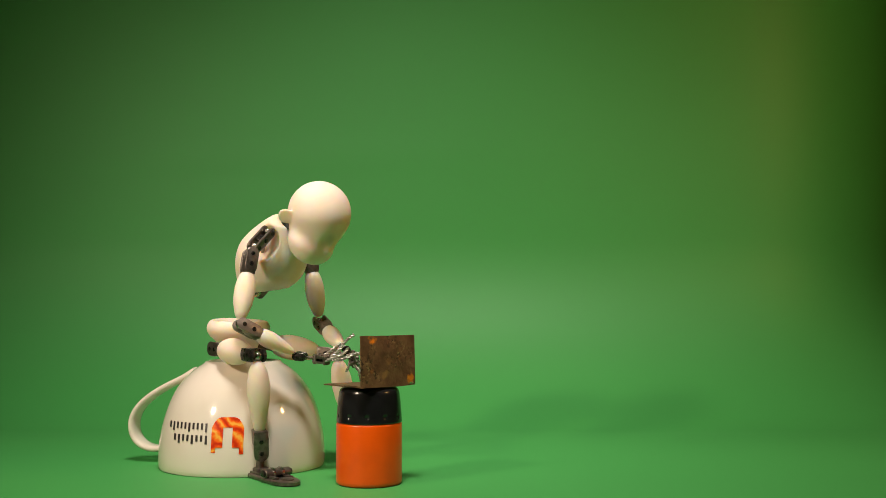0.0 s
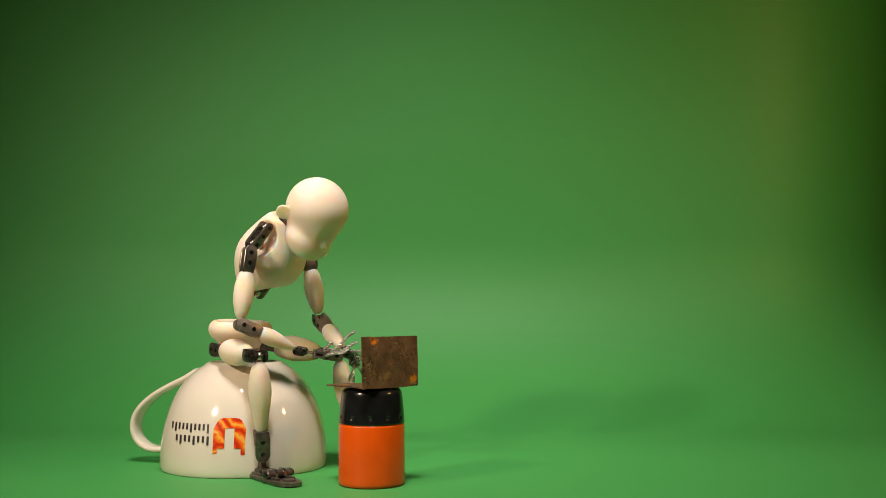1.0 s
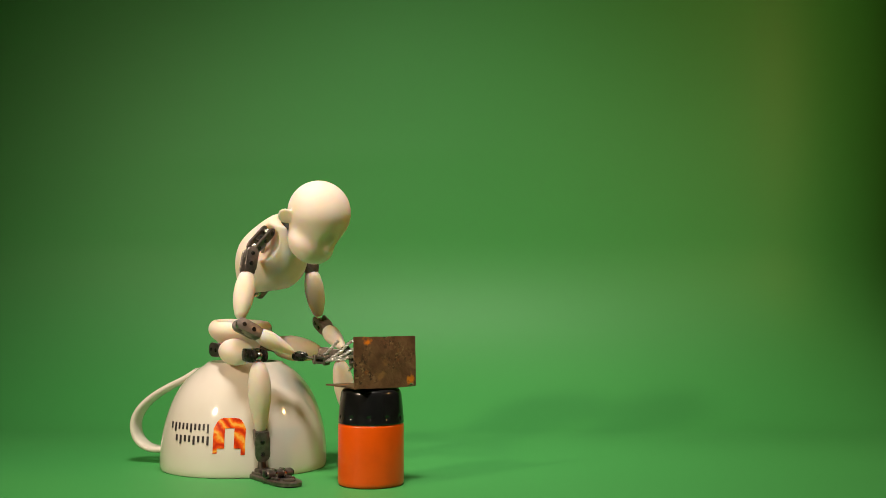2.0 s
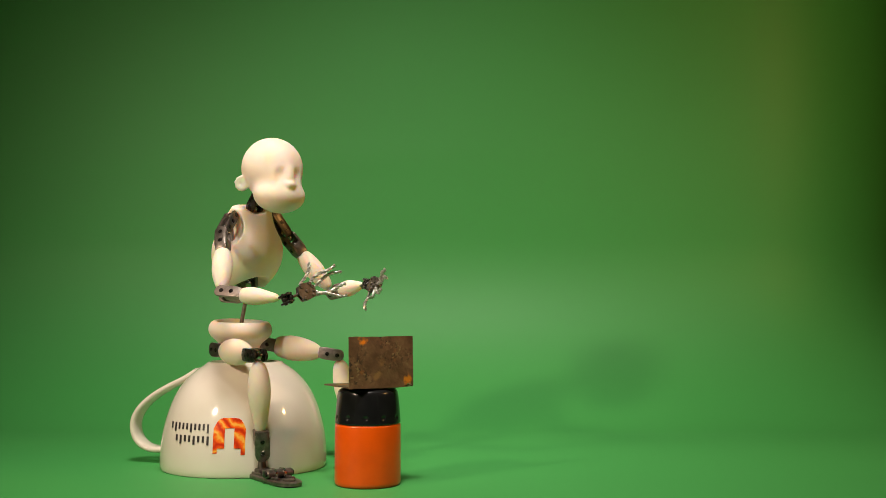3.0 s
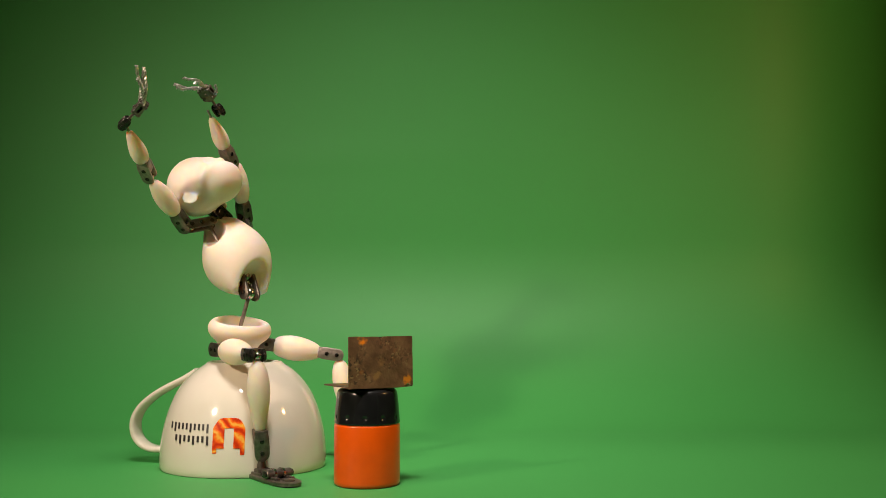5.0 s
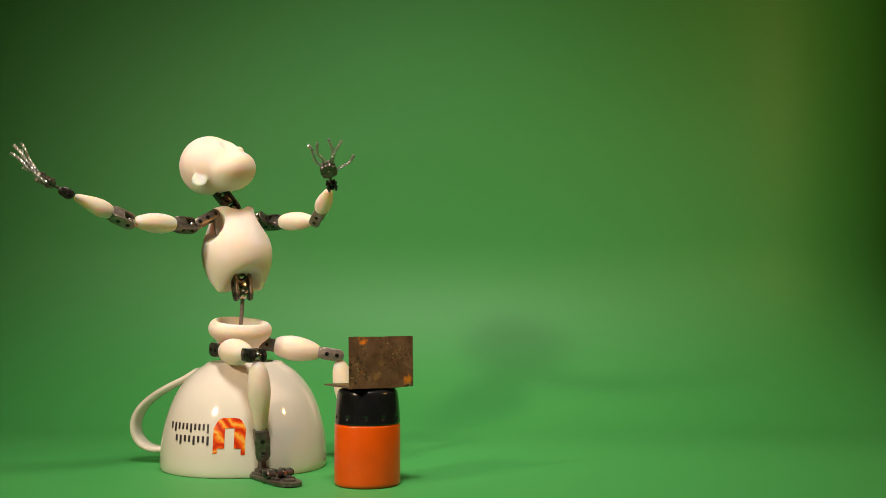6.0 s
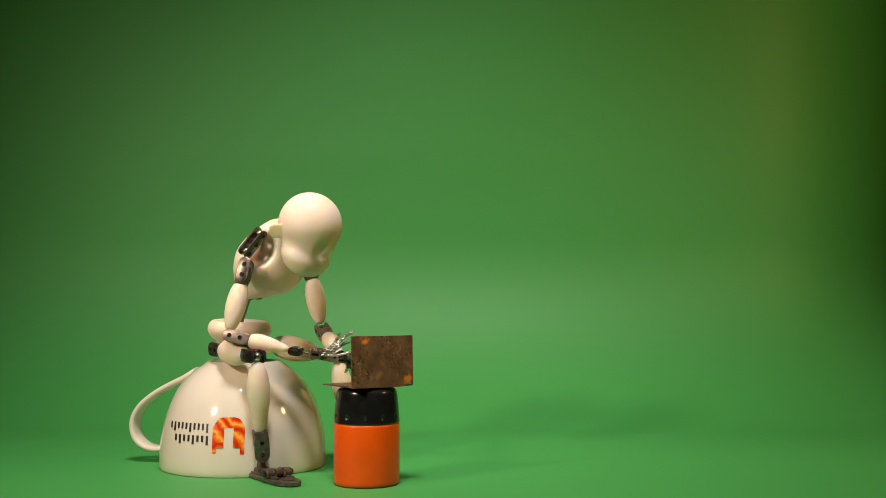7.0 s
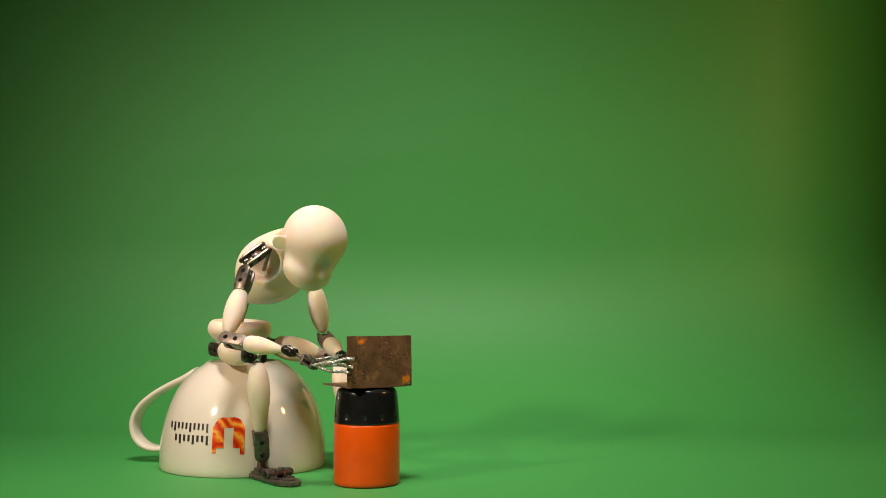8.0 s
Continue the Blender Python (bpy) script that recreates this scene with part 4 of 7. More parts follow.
    walk(PARTS["collar", -1], [
        (0, pose(0.0216, -0.0092, 0.1501, 137.0, 18.1, -26.2)),
        (0.3, pose(0.0211, -0.0083, 0.1510, 138.6, 16.6, -28.6)),
        (0.5, pose(0.0212, -0.0089, 0.1504, 137.4, 17.3, -26.7)),
        (0.8, pose(0.0195, -0.0071, 0.1526, 141.0, 14.7, -32.0)),
        (1, pose(0.0185, -0.0062, 0.1537, 142.7, 13.7, -34.4)),
        (1.3, pose(0.0197, -0.0080, 0.1519, 139.2, 15.7, -29.2)),
        (1.5, pose(0.0200, -0.0083, 0.1515, 138.7, 16.5, -28.5)),
        (1.7, pose(0.0211, -0.0105, 0.1492, 134.7, 20.6, -22.5)),
        (2.1, pose(0.0200, -0.0083, 0.1515, 138.7, 16.5, -28.5)),
        (2.4, pose(0.0175, -0.0047, 0.1550, 145.6, 12.8, -38.3)),
        (2.8, pose(0.0026, 0.0015, 0.1598, 129.7, -7.2, -23.2)),
        (3, pose(-0.0049, 0.0031, 0.1611, 128.6, -15.7, -21.5)),
        (3.2, pose(-0.0231, 0.0275, 0.1632, 151.2, -38.9, -53.9)),
        (3.4, pose(-0.0275, 0.0258, 0.1595, 134.6, -41.4, -35.2)),
        (3.5, pose(-0.0268, 0.0191, 0.1577, 129.3, -30.1, -39.3)),
        (3.6, pose(-0.0280, 0.0200, 0.1570, 114.6, -33.5, -28.1)),
        (3.8, pose(-0.0314, 0.0244, 0.1551, 94.0, -28.6, -34.1)),
        (4, pose(-0.0312, 0.0261, 0.1534, 91.5, -31.2, -33.7)),
        (4.2, pose(-0.0367, 0.0285, 0.1503, 85.9, -35.7, -26.8)),
        (4.5, pose(-0.0212, 0.0329, 0.1595, 102.0, -37.4, -84.3)),
        (4.7, pose(-0.0200, 0.0339, 0.1592, 114.7, -27.8, -89.6)),
        (5.2, pose(-0.0264, 0.0311, 0.1603, 96.6, -24.5, -52.6)),
        (5.8, pose(-0.0224, 0.0257, 0.1634, 82.1, -9.7, -73.9)),
        (6, pose(-0.0214, 0.0250, 0.1637, 118.1, -20.3, -49.7)),
        (6.2, pose(-0.0128, 0.0046, 0.1607, 115.4, -0.3, -32.0)),
        (6.4, pose(-0.0131, 0.0018, 0.1583, 130.9, -9.7, -34.2)),
        (6.5, pose(-0.0080, 0.0137, 0.1624, 137.4, 9.7, -70.9)),
        (6.6, pose(-0.0083, -0.0036, 0.1576, 128.2, 11.1, -43.6)),
        (6.8, pose(0.0025, -0.0004, 0.1602, 135.9, -1.7, -32.0)),
        (7, pose(0.0162, -0.0110, 0.1489, 153.2, 26.7, -40.6)),
        (7.3, pose(0.0180, -0.0137, 0.1455, 151.1, 32.2, -37.7)),
        (7.5, pose(0.0199, -0.0153, 0.1428, 149.1, 37.2, -36.0)),
        (7.8, pose(0.0200, -0.0170, 0.1404, 140.7, 36.7, -25.9)),
        (8, pose(0.0203, -0.0178, 0.1390, 137.1, 38.5, -22.4))])
    walk(PARTS["upper", -1], [
        (0, pose(0.0129, -0.0180, 0.1381, 165.6, -13.0, -55.1)),
        (0.3, pose(0.0124, -0.0166, 0.1386, 167.1, -11.4, -56.9)),
        (0.5, pose(0.0126, -0.0176, 0.1384, 166.4, -12.4, -55.7)),
        (0.8, pose(0.0109, -0.0145, 0.1397, 169.6, -8.3, -60.2)),
        (1, pose(0.0100, -0.0129, 0.1404, 171.3, -4.2, -59.7)),
        (1.3, pose(0.0111, -0.0161, 0.1394, 167.9, -10.6, -57.6)),
        (1.5, pose(0.0114, -0.0166, 0.1391, 167.1, -11.4, -56.8)),
        (1.7, pose(0.0125, -0.0201, 0.1379, 163.7, -15.0, -52.7)),
        (2.1, pose(0.0114, -0.0166, 0.1391, 167.1, -11.4, -56.8)),
        (2.4, pose(0.0090, -0.0104, 0.1412, 173.8, -0.1, -70.5)),
        (2.8, pose(-0.0013, -0.0112, 0.1489, -177.9, -26.0, -92.1)),
        (3, pose(-0.0071, -0.0105, 0.1508, -164.7, -32.2, -106.5)),
        (3.2, pose(-0.0242, 0.0149, 0.1514, -158.9, -40.5, -92.5)),
        (3.4, pose(-0.0281, 0.0112, 0.1505, -141.4, -59.5, -120.2)),
        (3.5, pose(-0.0310, 0.0054, 0.1483, -34.5, -78.0, 140.1)),
        (3.6, pose(-0.0319, 0.0043, 0.1511, 0.9, -68.7, 106.6)),
        (3.8, pose(-0.0405, 0.0099, 0.1540, -23.4, -36.5, 132.2)),
        (4, pose(-0.0406, 0.0116, 0.1530, 4.4, -36.5, 82.2)),
        (4.2, pose(-0.0451, 0.0135, 0.1513, 8.9, -39.5, 81.6)),
        (4.5, pose(-0.0378, 0.0291, 0.1566, -4.0, -49.9, 83.3)),
        (4.7, pose(-0.0356, 0.0305, 0.1529, -16.8, -54.3, 88.7)),
        (5.2, pose(-0.0395, 0.0201, 0.1585, -15.4, -49.2, 86.5)),
        (5.8, pose(-0.0389, 0.0214, 0.1657, -39.4, -48.9, 94.1)),
        (6, pose(-0.0311, 0.0131, 0.1561, -90.1, -54.9, 140.9)),
        (6.1, pose(-0.0261, 0.0023, 0.1547, -118.1, -26.0, 145.3)),
        (6.2, pose(-0.0210, -0.0086, 0.1534, -141.0, 1.5, 135.7)),
        (6.4, pose(-0.0188, -0.0100, 0.1473, -157.7, 6.2, 137.7)),
        (6.5, pose(-0.0197, 0.0119, 0.1499, -163.1, -4.3, 134.0)),
        (6.6, pose(-0.0191, -0.0120, 0.1471, -143.4, 22.5, 150.6)),
        (6.8, pose(-0.0035, -0.0107, 0.1479, -175.6, 35.3, 101.2)),
        (7, pose(0.0089, -0.0124, 0.1322, -169.0, 10.5, 86.5)),
        (7.3, pose(0.0096, -0.0153, 0.1298, -173.0, 24.1, 84.9)),
        (7.5, pose(0.0105, -0.0172, 0.1281, -174.0, 23.3, 77.2)),
        (7.8, pose(0.0111, -0.0233, 0.1267, -178.1, 28.7, 75.0)),
        (8, pose(0.0116, -0.0256, 0.1261, -178.9, 29.6, 72.5))])
    walk(PARTS["fore", -1], [
        (0, pose(0.0092, -0.0333, 0.0930, -118.2, -13.0, -55.1)),
        (0.3, pose(0.0086, -0.0301, 0.0929, -118.1, -11.4, -56.9)),
        (0.5, pose(0.0090, -0.0322, 0.0930, -118.2, -12.4, -55.7)),
        (0.8, pose(0.0068, -0.0246, 0.0932, -118.0, -8.3, -60.2)),
        (1, pose(0.0055, -0.0196, 0.0933, -113.5, -4.2, -59.7)),
        (1.3, pose(0.0073, -0.0287, 0.0934, -118.1, -10.6, -57.6)),
        (1.5, pose(0.0075, -0.0301, 0.0934, -118.1, -11.4, -56.8)),
        (1.7, pose(0.0090, -0.0377, 0.0936, -118.3, -15.0, -52.7)),
        (2.1, pose(0.0075, -0.0301, 0.0934, -118.1, -11.4, -56.8)),
        (2.4, pose(0.0041, -0.0122, 0.0936, -118.7, -0.1, -70.5)),
        (2.8, pose(-0.0003, -0.0322, 0.1060, -111.5, -26.0, -92.1)),
        (3, pose(-0.0020, -0.0376, 0.1117, -94.8, -32.2, -106.5)),
        (3.2, pose(-0.0083, -0.0148, 0.1176, -61.4, -40.5, -92.5)),
        (3.4, pose(-0.0184, -0.0317, 0.1315, -23.7, -59.5, -120.2)),
        (3.5, pose(-0.0188, -0.0401, 0.1564, 77.9, -78.0, 140.1)),
        (3.6, pose(-0.0184, -0.0381, 0.1685, 110.4, -68.7, 106.6)),
        (3.8, pose(-0.0370, -0.0222, 0.1893, 90.2, -36.5, 132.2)),
        (3.9, pose(-0.0400, -0.0196, 0.1903, 70.6, -32.9, 107.2)),
        (4, pose(-0.0408, -0.0169, 0.1914, 51.0, -36.5, 82.2)),
        (4.2, pose(-0.0422, -0.0173, 0.1878, 17.0, -23.6, 87.1)),
        (4.5, pose(-0.0453, -0.0068, 0.1874, 10.7, -55.1, 77.9)),
        (4.7, pose(-0.0503, -0.0064, 0.1796, 4.6, -59.6, 79.9)),
        (5.2, pose(-0.0543, -0.0140, 0.1886, -5.9, -45.3, 83.3)),
        (5.8, pose(-0.0672, -0.0085, 0.1900, -23.8, -45.8, 87.2)),
        (6, pose(-0.0613, -0.0240, 0.1560, -56.0, -53.7, 107.6)),
        (6.2, pose(-0.0413, -0.0308, 0.1162, -101.8, 1.5, 135.7)),
        (6.4, pose(-0.0275, -0.0267, 0.1033, -151.4, 14.9, 143.0)),
        (6.5, pose(-0.0321, 0.0048, 0.1043, -163.2, 14.9, 139.7)),
        (6.6, pose(-0.0203, -0.0440, 0.1117, -162.8, 32.1, 144.7)),
        (6.8, pose(-0.0018, -0.0384, 0.1090, 145.8, 35.3, 101.2)),
        (7, pose(-0.0007, -0.0204, 0.0860, 102.7, 10.5, 86.5)),
        (7.3, pose(0.0021, -0.0342, 0.0864, 103.2, 24.1, 84.9)),
        (7.5, pose(0.0015, -0.0344, 0.0844, 98.4, 23.3, 77.2)),
        (7.8, pose(0.0036, -0.0450, 0.0848, 99.9, 28.7, 75.0)),
        (8, pose(0.0036, -0.0479, 0.0845, 99.4, 29.6, 72.5))])
    walk(PARTS["palm", -1], [
        (0, pose(0.0434, -0.0151, 0.0729, 96.7, -5.9, 80.1)),
        (0.3, pose(0.0431, -0.0125, 0.0728, 102.6, -5.0, 79.7)),
        (0.5, pose(0.0433, -0.0142, 0.0728, 96.7, -4.3, 80.3)),
        (0.8, pose(0.0418, -0.0080, 0.0729, 102.6, -5.8, 79.5)),
        (1, pose(0.0407, -0.0005, 0.0759, 96.7, -5.1, 80.2)),
        (1.3, pose(0.0419, -0.0113, 0.0732, 102.6, -4.2, 79.9)),
        (1.5, pose(0.0420, -0.0124, 0.0733, 96.7, -5.9, 80.1)),
        (1.7, pose(0.0428, -0.0186, 0.0736, 102.6, -5.0, 79.7)),
        (2.1, pose(0.0420, -0.0124, 0.0733, 96.7, -4.3, 80.3)),
        (2.4, pose(0.0402, 0.0005, 0.0726, 102.6, -5.8, 79.5)),
        (2.8, pose(0.0400, -0.0407, 0.0916, 89.1, -62.1, 122.9)),
        (3, pose(0.0392, -0.0518, 0.1086, 37.9, -66.6, 177.5)),
        (3.2, pose(0.0307, -0.0029, 0.1334, 1.8, -38.1, -159.6)),
        (3.4, pose(0.0141, -0.0106, 0.1518, 8.5, -70.5, -123.4)),
        (3.5, pose(0.0155, -0.0131, 0.1583, 79.9, -77.9, 143.0)),
        (3.6, pose(0.0168, -0.0128, 0.1629, 50.3, -63.5, 170.3)),
        (3.7, pose(0.0060, -0.0028, 0.1760, 33.9, -79.0, 142.3)),
        (3.8, pose(-0.0047, 0.0072, 0.1891, 168.2, -83.5, -35.1)),
        (3.9, pose(-0.0082, -0.0153, 0.2013, 56.9, -67.1, 118.6)),
        (4, pose(-0.0094, -0.0378, 0.2135, 74.1, -42.9, 147.8)),
        (4.2, pose(-0.0302, -0.0346, 0.2261, 75.1, -43.7, 147.1)),
        (4.35, pose(-0.0375, -0.0387, 0.2190, 12.7, -32.1, -138.2)),
        (4.5, pose(-0.0448, -0.0429, 0.2089, -22.7, 37.5, -120.1)),
        (4.6, pose(-0.0491, -0.0435, 0.2067, 14.6, -18.2, -131.9)),
        (4.7, pose(-0.0534, -0.0440, 0.1986, -33.6, 34.0, -122.8)),
        (4.825, pose(-0.0556, -0.0440, 0.2060, -8.3, -26.8, -155.4)),
        (4.95, pose(-0.0578, -0.0440, 0.2104, 37.2, -35.6, 129.6)),
        (5.2, pose(-0.0623, -0.0441, 0.2192, 31.5, -49.9, 72.4)),
        (5.8, pose(-0.0862, -0.0363, 0.2179, 34.7, -42.7, 66.6)),
        (5.85, pose(-0.0871, -0.0406, 0.2061, 57.5, -27.6, 11.4)),
        (5.9, pose(-0.0880, -0.0450, 0.1942, 58.8, -3.8, -30.7)),
        (6, pose(-0.0899, -0.0537, 0.1705, 58.1, 10.9, -82.6)),
        (6.05, pose(-0.0852, -0.0556, 0.1547, 26.7, 41.1, -111.3)),
        (6.1, pose(-0.0804, -0.0576, 0.1389, -29.9, 44.5, -165.6)),
        (6.15, pose(-0.0757, -0.0596, 0.1231, -66.4, 17.3, 160.5)),
        (6.2, pose(-0.0710, -0.0616, 0.1073, -84.3, -19.6, 146.8)),
        (6.4, pose(-0.0322, -0.0494, 0.0662, -125.5, -30.2, -170.2)),
        (6.5, pose(-0.0321, -0.0118, 0.0638, 171.6, -47.5, -97.8)),
        (6.55, pose(-0.0209, -0.0396, 0.0701, -152.7, -21.4, -137.2)),
        (6.6, pose(-0.0097, -0.0673, 0.0763, -139.2, 15.1, -156.1)),
        (6.7, pose(0.0084, -0.0608, 0.0779, -156.6, 45.3, -144.2)),
        (6.8, pose(0.0264, -0.0542, 0.0795, 177.0, 77.1, -147.4)),
        (6.9, pose(0.0341, -0.0395, 0.0781, -132.3, 66.8, -132.4)),
        (6.95, pose(0.0379, -0.0321, 0.0774, 105.8, 40.6, 91.0)),
        (7, pose(0.0417, -0.0248, 0.0766, 95.9, -4.0, 77.7)),
        (7.15, pose(0.0429, -0.0333, 0.0770, 122.5, 46.0, 82.3)),
        (7.3, pose(0.0441, -0.0419, 0.0774, 115.4, 0.9, 74.1)),
        (7.4, pose(0.0436, -0.0441, 0.0780, 130.7, 48.3, 86.1)),
        (7.5, pose(0.0431, -0.0464, 0.0786, 115.4, 0.9, 74.1)),
        (7.65, pose(0.0437, -0.0530, 0.0784, 133.8, 46.7, 87.6)),
        (7.8, pose(0.0443, -0.0597, 0.0782, 115.4, 0.9, 74.1)),
        (7.9, pose(0.0440, -0.0619, 0.0783, 131.3, 47.9, 85.7)),
        (8, pose(0.0436, -0.0641, 0.0784, 115.4, 0.9, 74.1))])
    walk(PARTS["finger0", -1], [
        (0, pose(-0.0037, 0.0000, 0.0172, -26.0, -18.0, 0.0)),
        (0.3, pose(-0.0037, 0.0000, 0.0172, -6.2, -18.0, 0.0)),
        (0.5, pose(-0.0037, 0.0000, 0.0172, -31.1, -18.0, 0.0)),
        (0.8, pose(-0.0037, 0.0000, 0.0172, -44.5, -18.0, 0.0)),
        (1, pose(-0.0037, 0.0000, 0.0172, -16.1, -18.0, 0.0)),
        (1.3, pose(-0.0037, 0.0000, 0.0172, -10.0, -18.0, 0.0)),
        (1.5, pose(-0.0037, 0.0000, 0.0172, -40.0, -18.0, 0.0)),
        (1.7, pose(-0.0037, 0.0000, 0.0172, -38.4, -18.0, 0.0)),
        (2.1, pose(-0.0037, 0.0000, 0.0172, -8.8, -18.0, 0.0)),
        (2.4, pose(-0.0037, 0.0000, 0.0172, -18.1, -18.0, 0.0)),
        (2.8, pose(-0.0037, 0.0000, 0.0172, -8.4, -20.0, 0.0)),
        (3, pose(-0.0037, 0.0000, 0.0172, -10.7, -20.0, 0.0)),
        (3.2, pose(-0.0037, 0.0000, 0.0172, 3.0, -20.0, 0.0)),
        (3.4, pose(-0.0037, 0.0000, 0.0172, 10.2, -12.0, 0.0)),
        (3.5, pose(-0.0037, 0.0000, 0.0172, -1.2, -12.0, 0.0)),
        (3.6, pose(-0.0037, 0.0000, 0.0172, -11.7, -12.0, 0.0)),
        (3.8, pose(-0.0037, 0.0000, 0.0172, -4.9, -12.0, 0.0)),
        (4, pose(-0.0037, 0.0000, 0.0172, 13.9, -12.0, 0.0)),
        (4.2, pose(-0.0037, 0.0000, 0.0172, -1.4, -12.0, 0.0)),
        (4.5, pose(-0.0037, 0.0000, 0.0172, -62.0, -16.0, 0.0)),
        (4.7, pose(-0.0037, 0.0000, 0.0172, -70.0, -16.0, 0.0)),
        (5.2, pose(-0.0037, 0.0000, 0.0172, -19.9, -20.0, 0.0)),
        (5.8, pose(-0.0037, 0.0000, 0.0172, -10.6, -20.0, 0.0)),
        (6, pose(-0.0037, 0.0000, 0.0172, -12.0, -8.0, 0.0)),
        (6.2, pose(-0.0037, 0.0000, 0.0172, -5.9, -8.0, 0.0)),
        (6.4, pose(-0.0037, 0.0000, 0.0172, -25.2, -20.0, 0.0)),
        (6.5, pose(-0.0037, 0.0000, 0.0172, 8.4, -9.0, 0.0)),
        (6.6, pose(-0.0037, 0.0000, 0.0172, -6.7, -20.0, 0.0)),
        (6.8, pose(-0.0037, 0.0000, 0.0172, 1.0, -20.0, 0.0)),
        (7, pose(-0.0037, 0.0000, 0.0172, -42.4, -18.0, 0.0)),
        (7.3, pose(-0.0037, 0.0000, 0.0172, -12.6, -18.0, 0.0)),
        (7.5, pose(-0.0037, 0.0000, 0.0172, -13.0, -18.0, 0.0)),
        (7.8, pose(-0.0037, 0.0000, 0.0172, -42.8, -18.0, 0.0)),
        (8, pose(-0.0037, 0.0000, 0.0172, -34.7, -18.0, 0.0))])
    walk(PARTS["finger1", -1], [
        (0, pose(-0.0015, 0.0000, 0.0172, -12.5, -6.3, 0.0)),
        (0.3, pose(-0.0015, 0.0000, 0.0172, -42.4, -6.3, 0.0)),
        (0.5, pose(-0.0015, 0.0000, 0.0172, -35.3, -6.3, 0.0)),
        (0.8, pose(-0.0015, 0.0000, 0.0172, -7.2, -6.3, 0.0)),
        (1, pose(-0.0015, 0.0000, 0.0172, -21.5, -6.3, 0.0)),
        (1.3, pose(-0.0015, 0.0000, 0.0172, -45.9, -6.3, 0.0)),
        (1.5, pose(-0.0015, 0.0000, 0.0172, -25.3, -6.3, 0.0)),
        (1.7, pose(-0.0015, 0.0000, 0.0172, -6.3, -6.3, 0.0)),
        (2.1, pose(-0.0015, 0.0000, 0.0172, -31.8, -6.3, 0.0)),
        (2.4, pose(-0.0015, 0.0000, 0.0172, -44.3, -6.3, 0.0)),
        (2.8, pose(-0.0015, 0.0000, 0.0172, -13.0, -7.0, 0.0)),
        (3, pose(-0.0015, 0.0000, 0.0172, -0.6, -7.0, 0.0)),
        (3.2, pose(-0.0015, 0.0000, 0.0172, 3.0, -7.0, 0.0)),
        (3.4, pose(-0.0015, 0.0000, 0.0172, -13.4, -4.2, 0.0)),
        (3.5, pose(-0.0015, 0.0000, 0.0172, -11.4, -4.2, 0.0)),
        (3.6, pose(-0.0015, 0.0000, 0.0172, -0.8, -4.2, 0.0)),
        (3.8, pose(-0.0015, 0.0000, 0.0172, 13.8, -4.2, 0.0)),
        (4, pose(-0.0015, 0.0000, 0.0172, -5.5, -4.2, 0.0)),
        (4.2, pose(-0.0015, 0.0000, 0.0172, -11.3, -4.2, 0.0)),
        (4.5, pose(-0.0015, 0.0000, 0.0172, -78.0, -5.6, 0.0)),
        (4.7, pose(-0.0015, 0.0000, 0.0172, -66.0, -5.6, 0.0)),
        (5.2, pose(-0.0015, 0.0000, 0.0172, -12.1, -7.0, 0.0)),
        (5.8, pose(-0.0015, 0.0000, 0.0172, -0.3, -7.0, 0.0)),
        (6, pose(-0.0015, 0.0000, 0.0172, -22.0, -2.8, 0.0)),
        (6.2, pose(-0.0015, 0.0000, 0.0172, -15.9, -2.8, 0.0)),
        (6.4, pose(-0.0015, 0.0000, 0.0172, -19.9, -7.0, 0.0)),
        (6.5, pose(-0.0015, 0.0000, 0.0172, 18.7, -3.1, 0.0)),
        (6.6, pose(-0.0015, 0.0000, 0.0172, 0.8, -7.0, 0.0)),
        (6.8, pose(-0.0015, 0.0000, 0.0172, -7.7, -7.0, 0.0)),
        (7, pose(-0.0015, 0.0000, 0.0172, -6.2, -6.3, 0.0)),
        (7.3, pose(-0.0015, 0.0000, 0.0172, -25.9, -6.3, 0.0)),
        (7.5, pose(-0.0015, 0.0000, 0.0172, -45.9, -6.3, 0.0)),
        (7.8, pose(-0.0015, 0.0000, 0.0172, -21.0, -6.3, 0.0)),
        (8, pose(-0.0015, 0.0000, 0.0172, -7.4, -6.3, 0.0))])
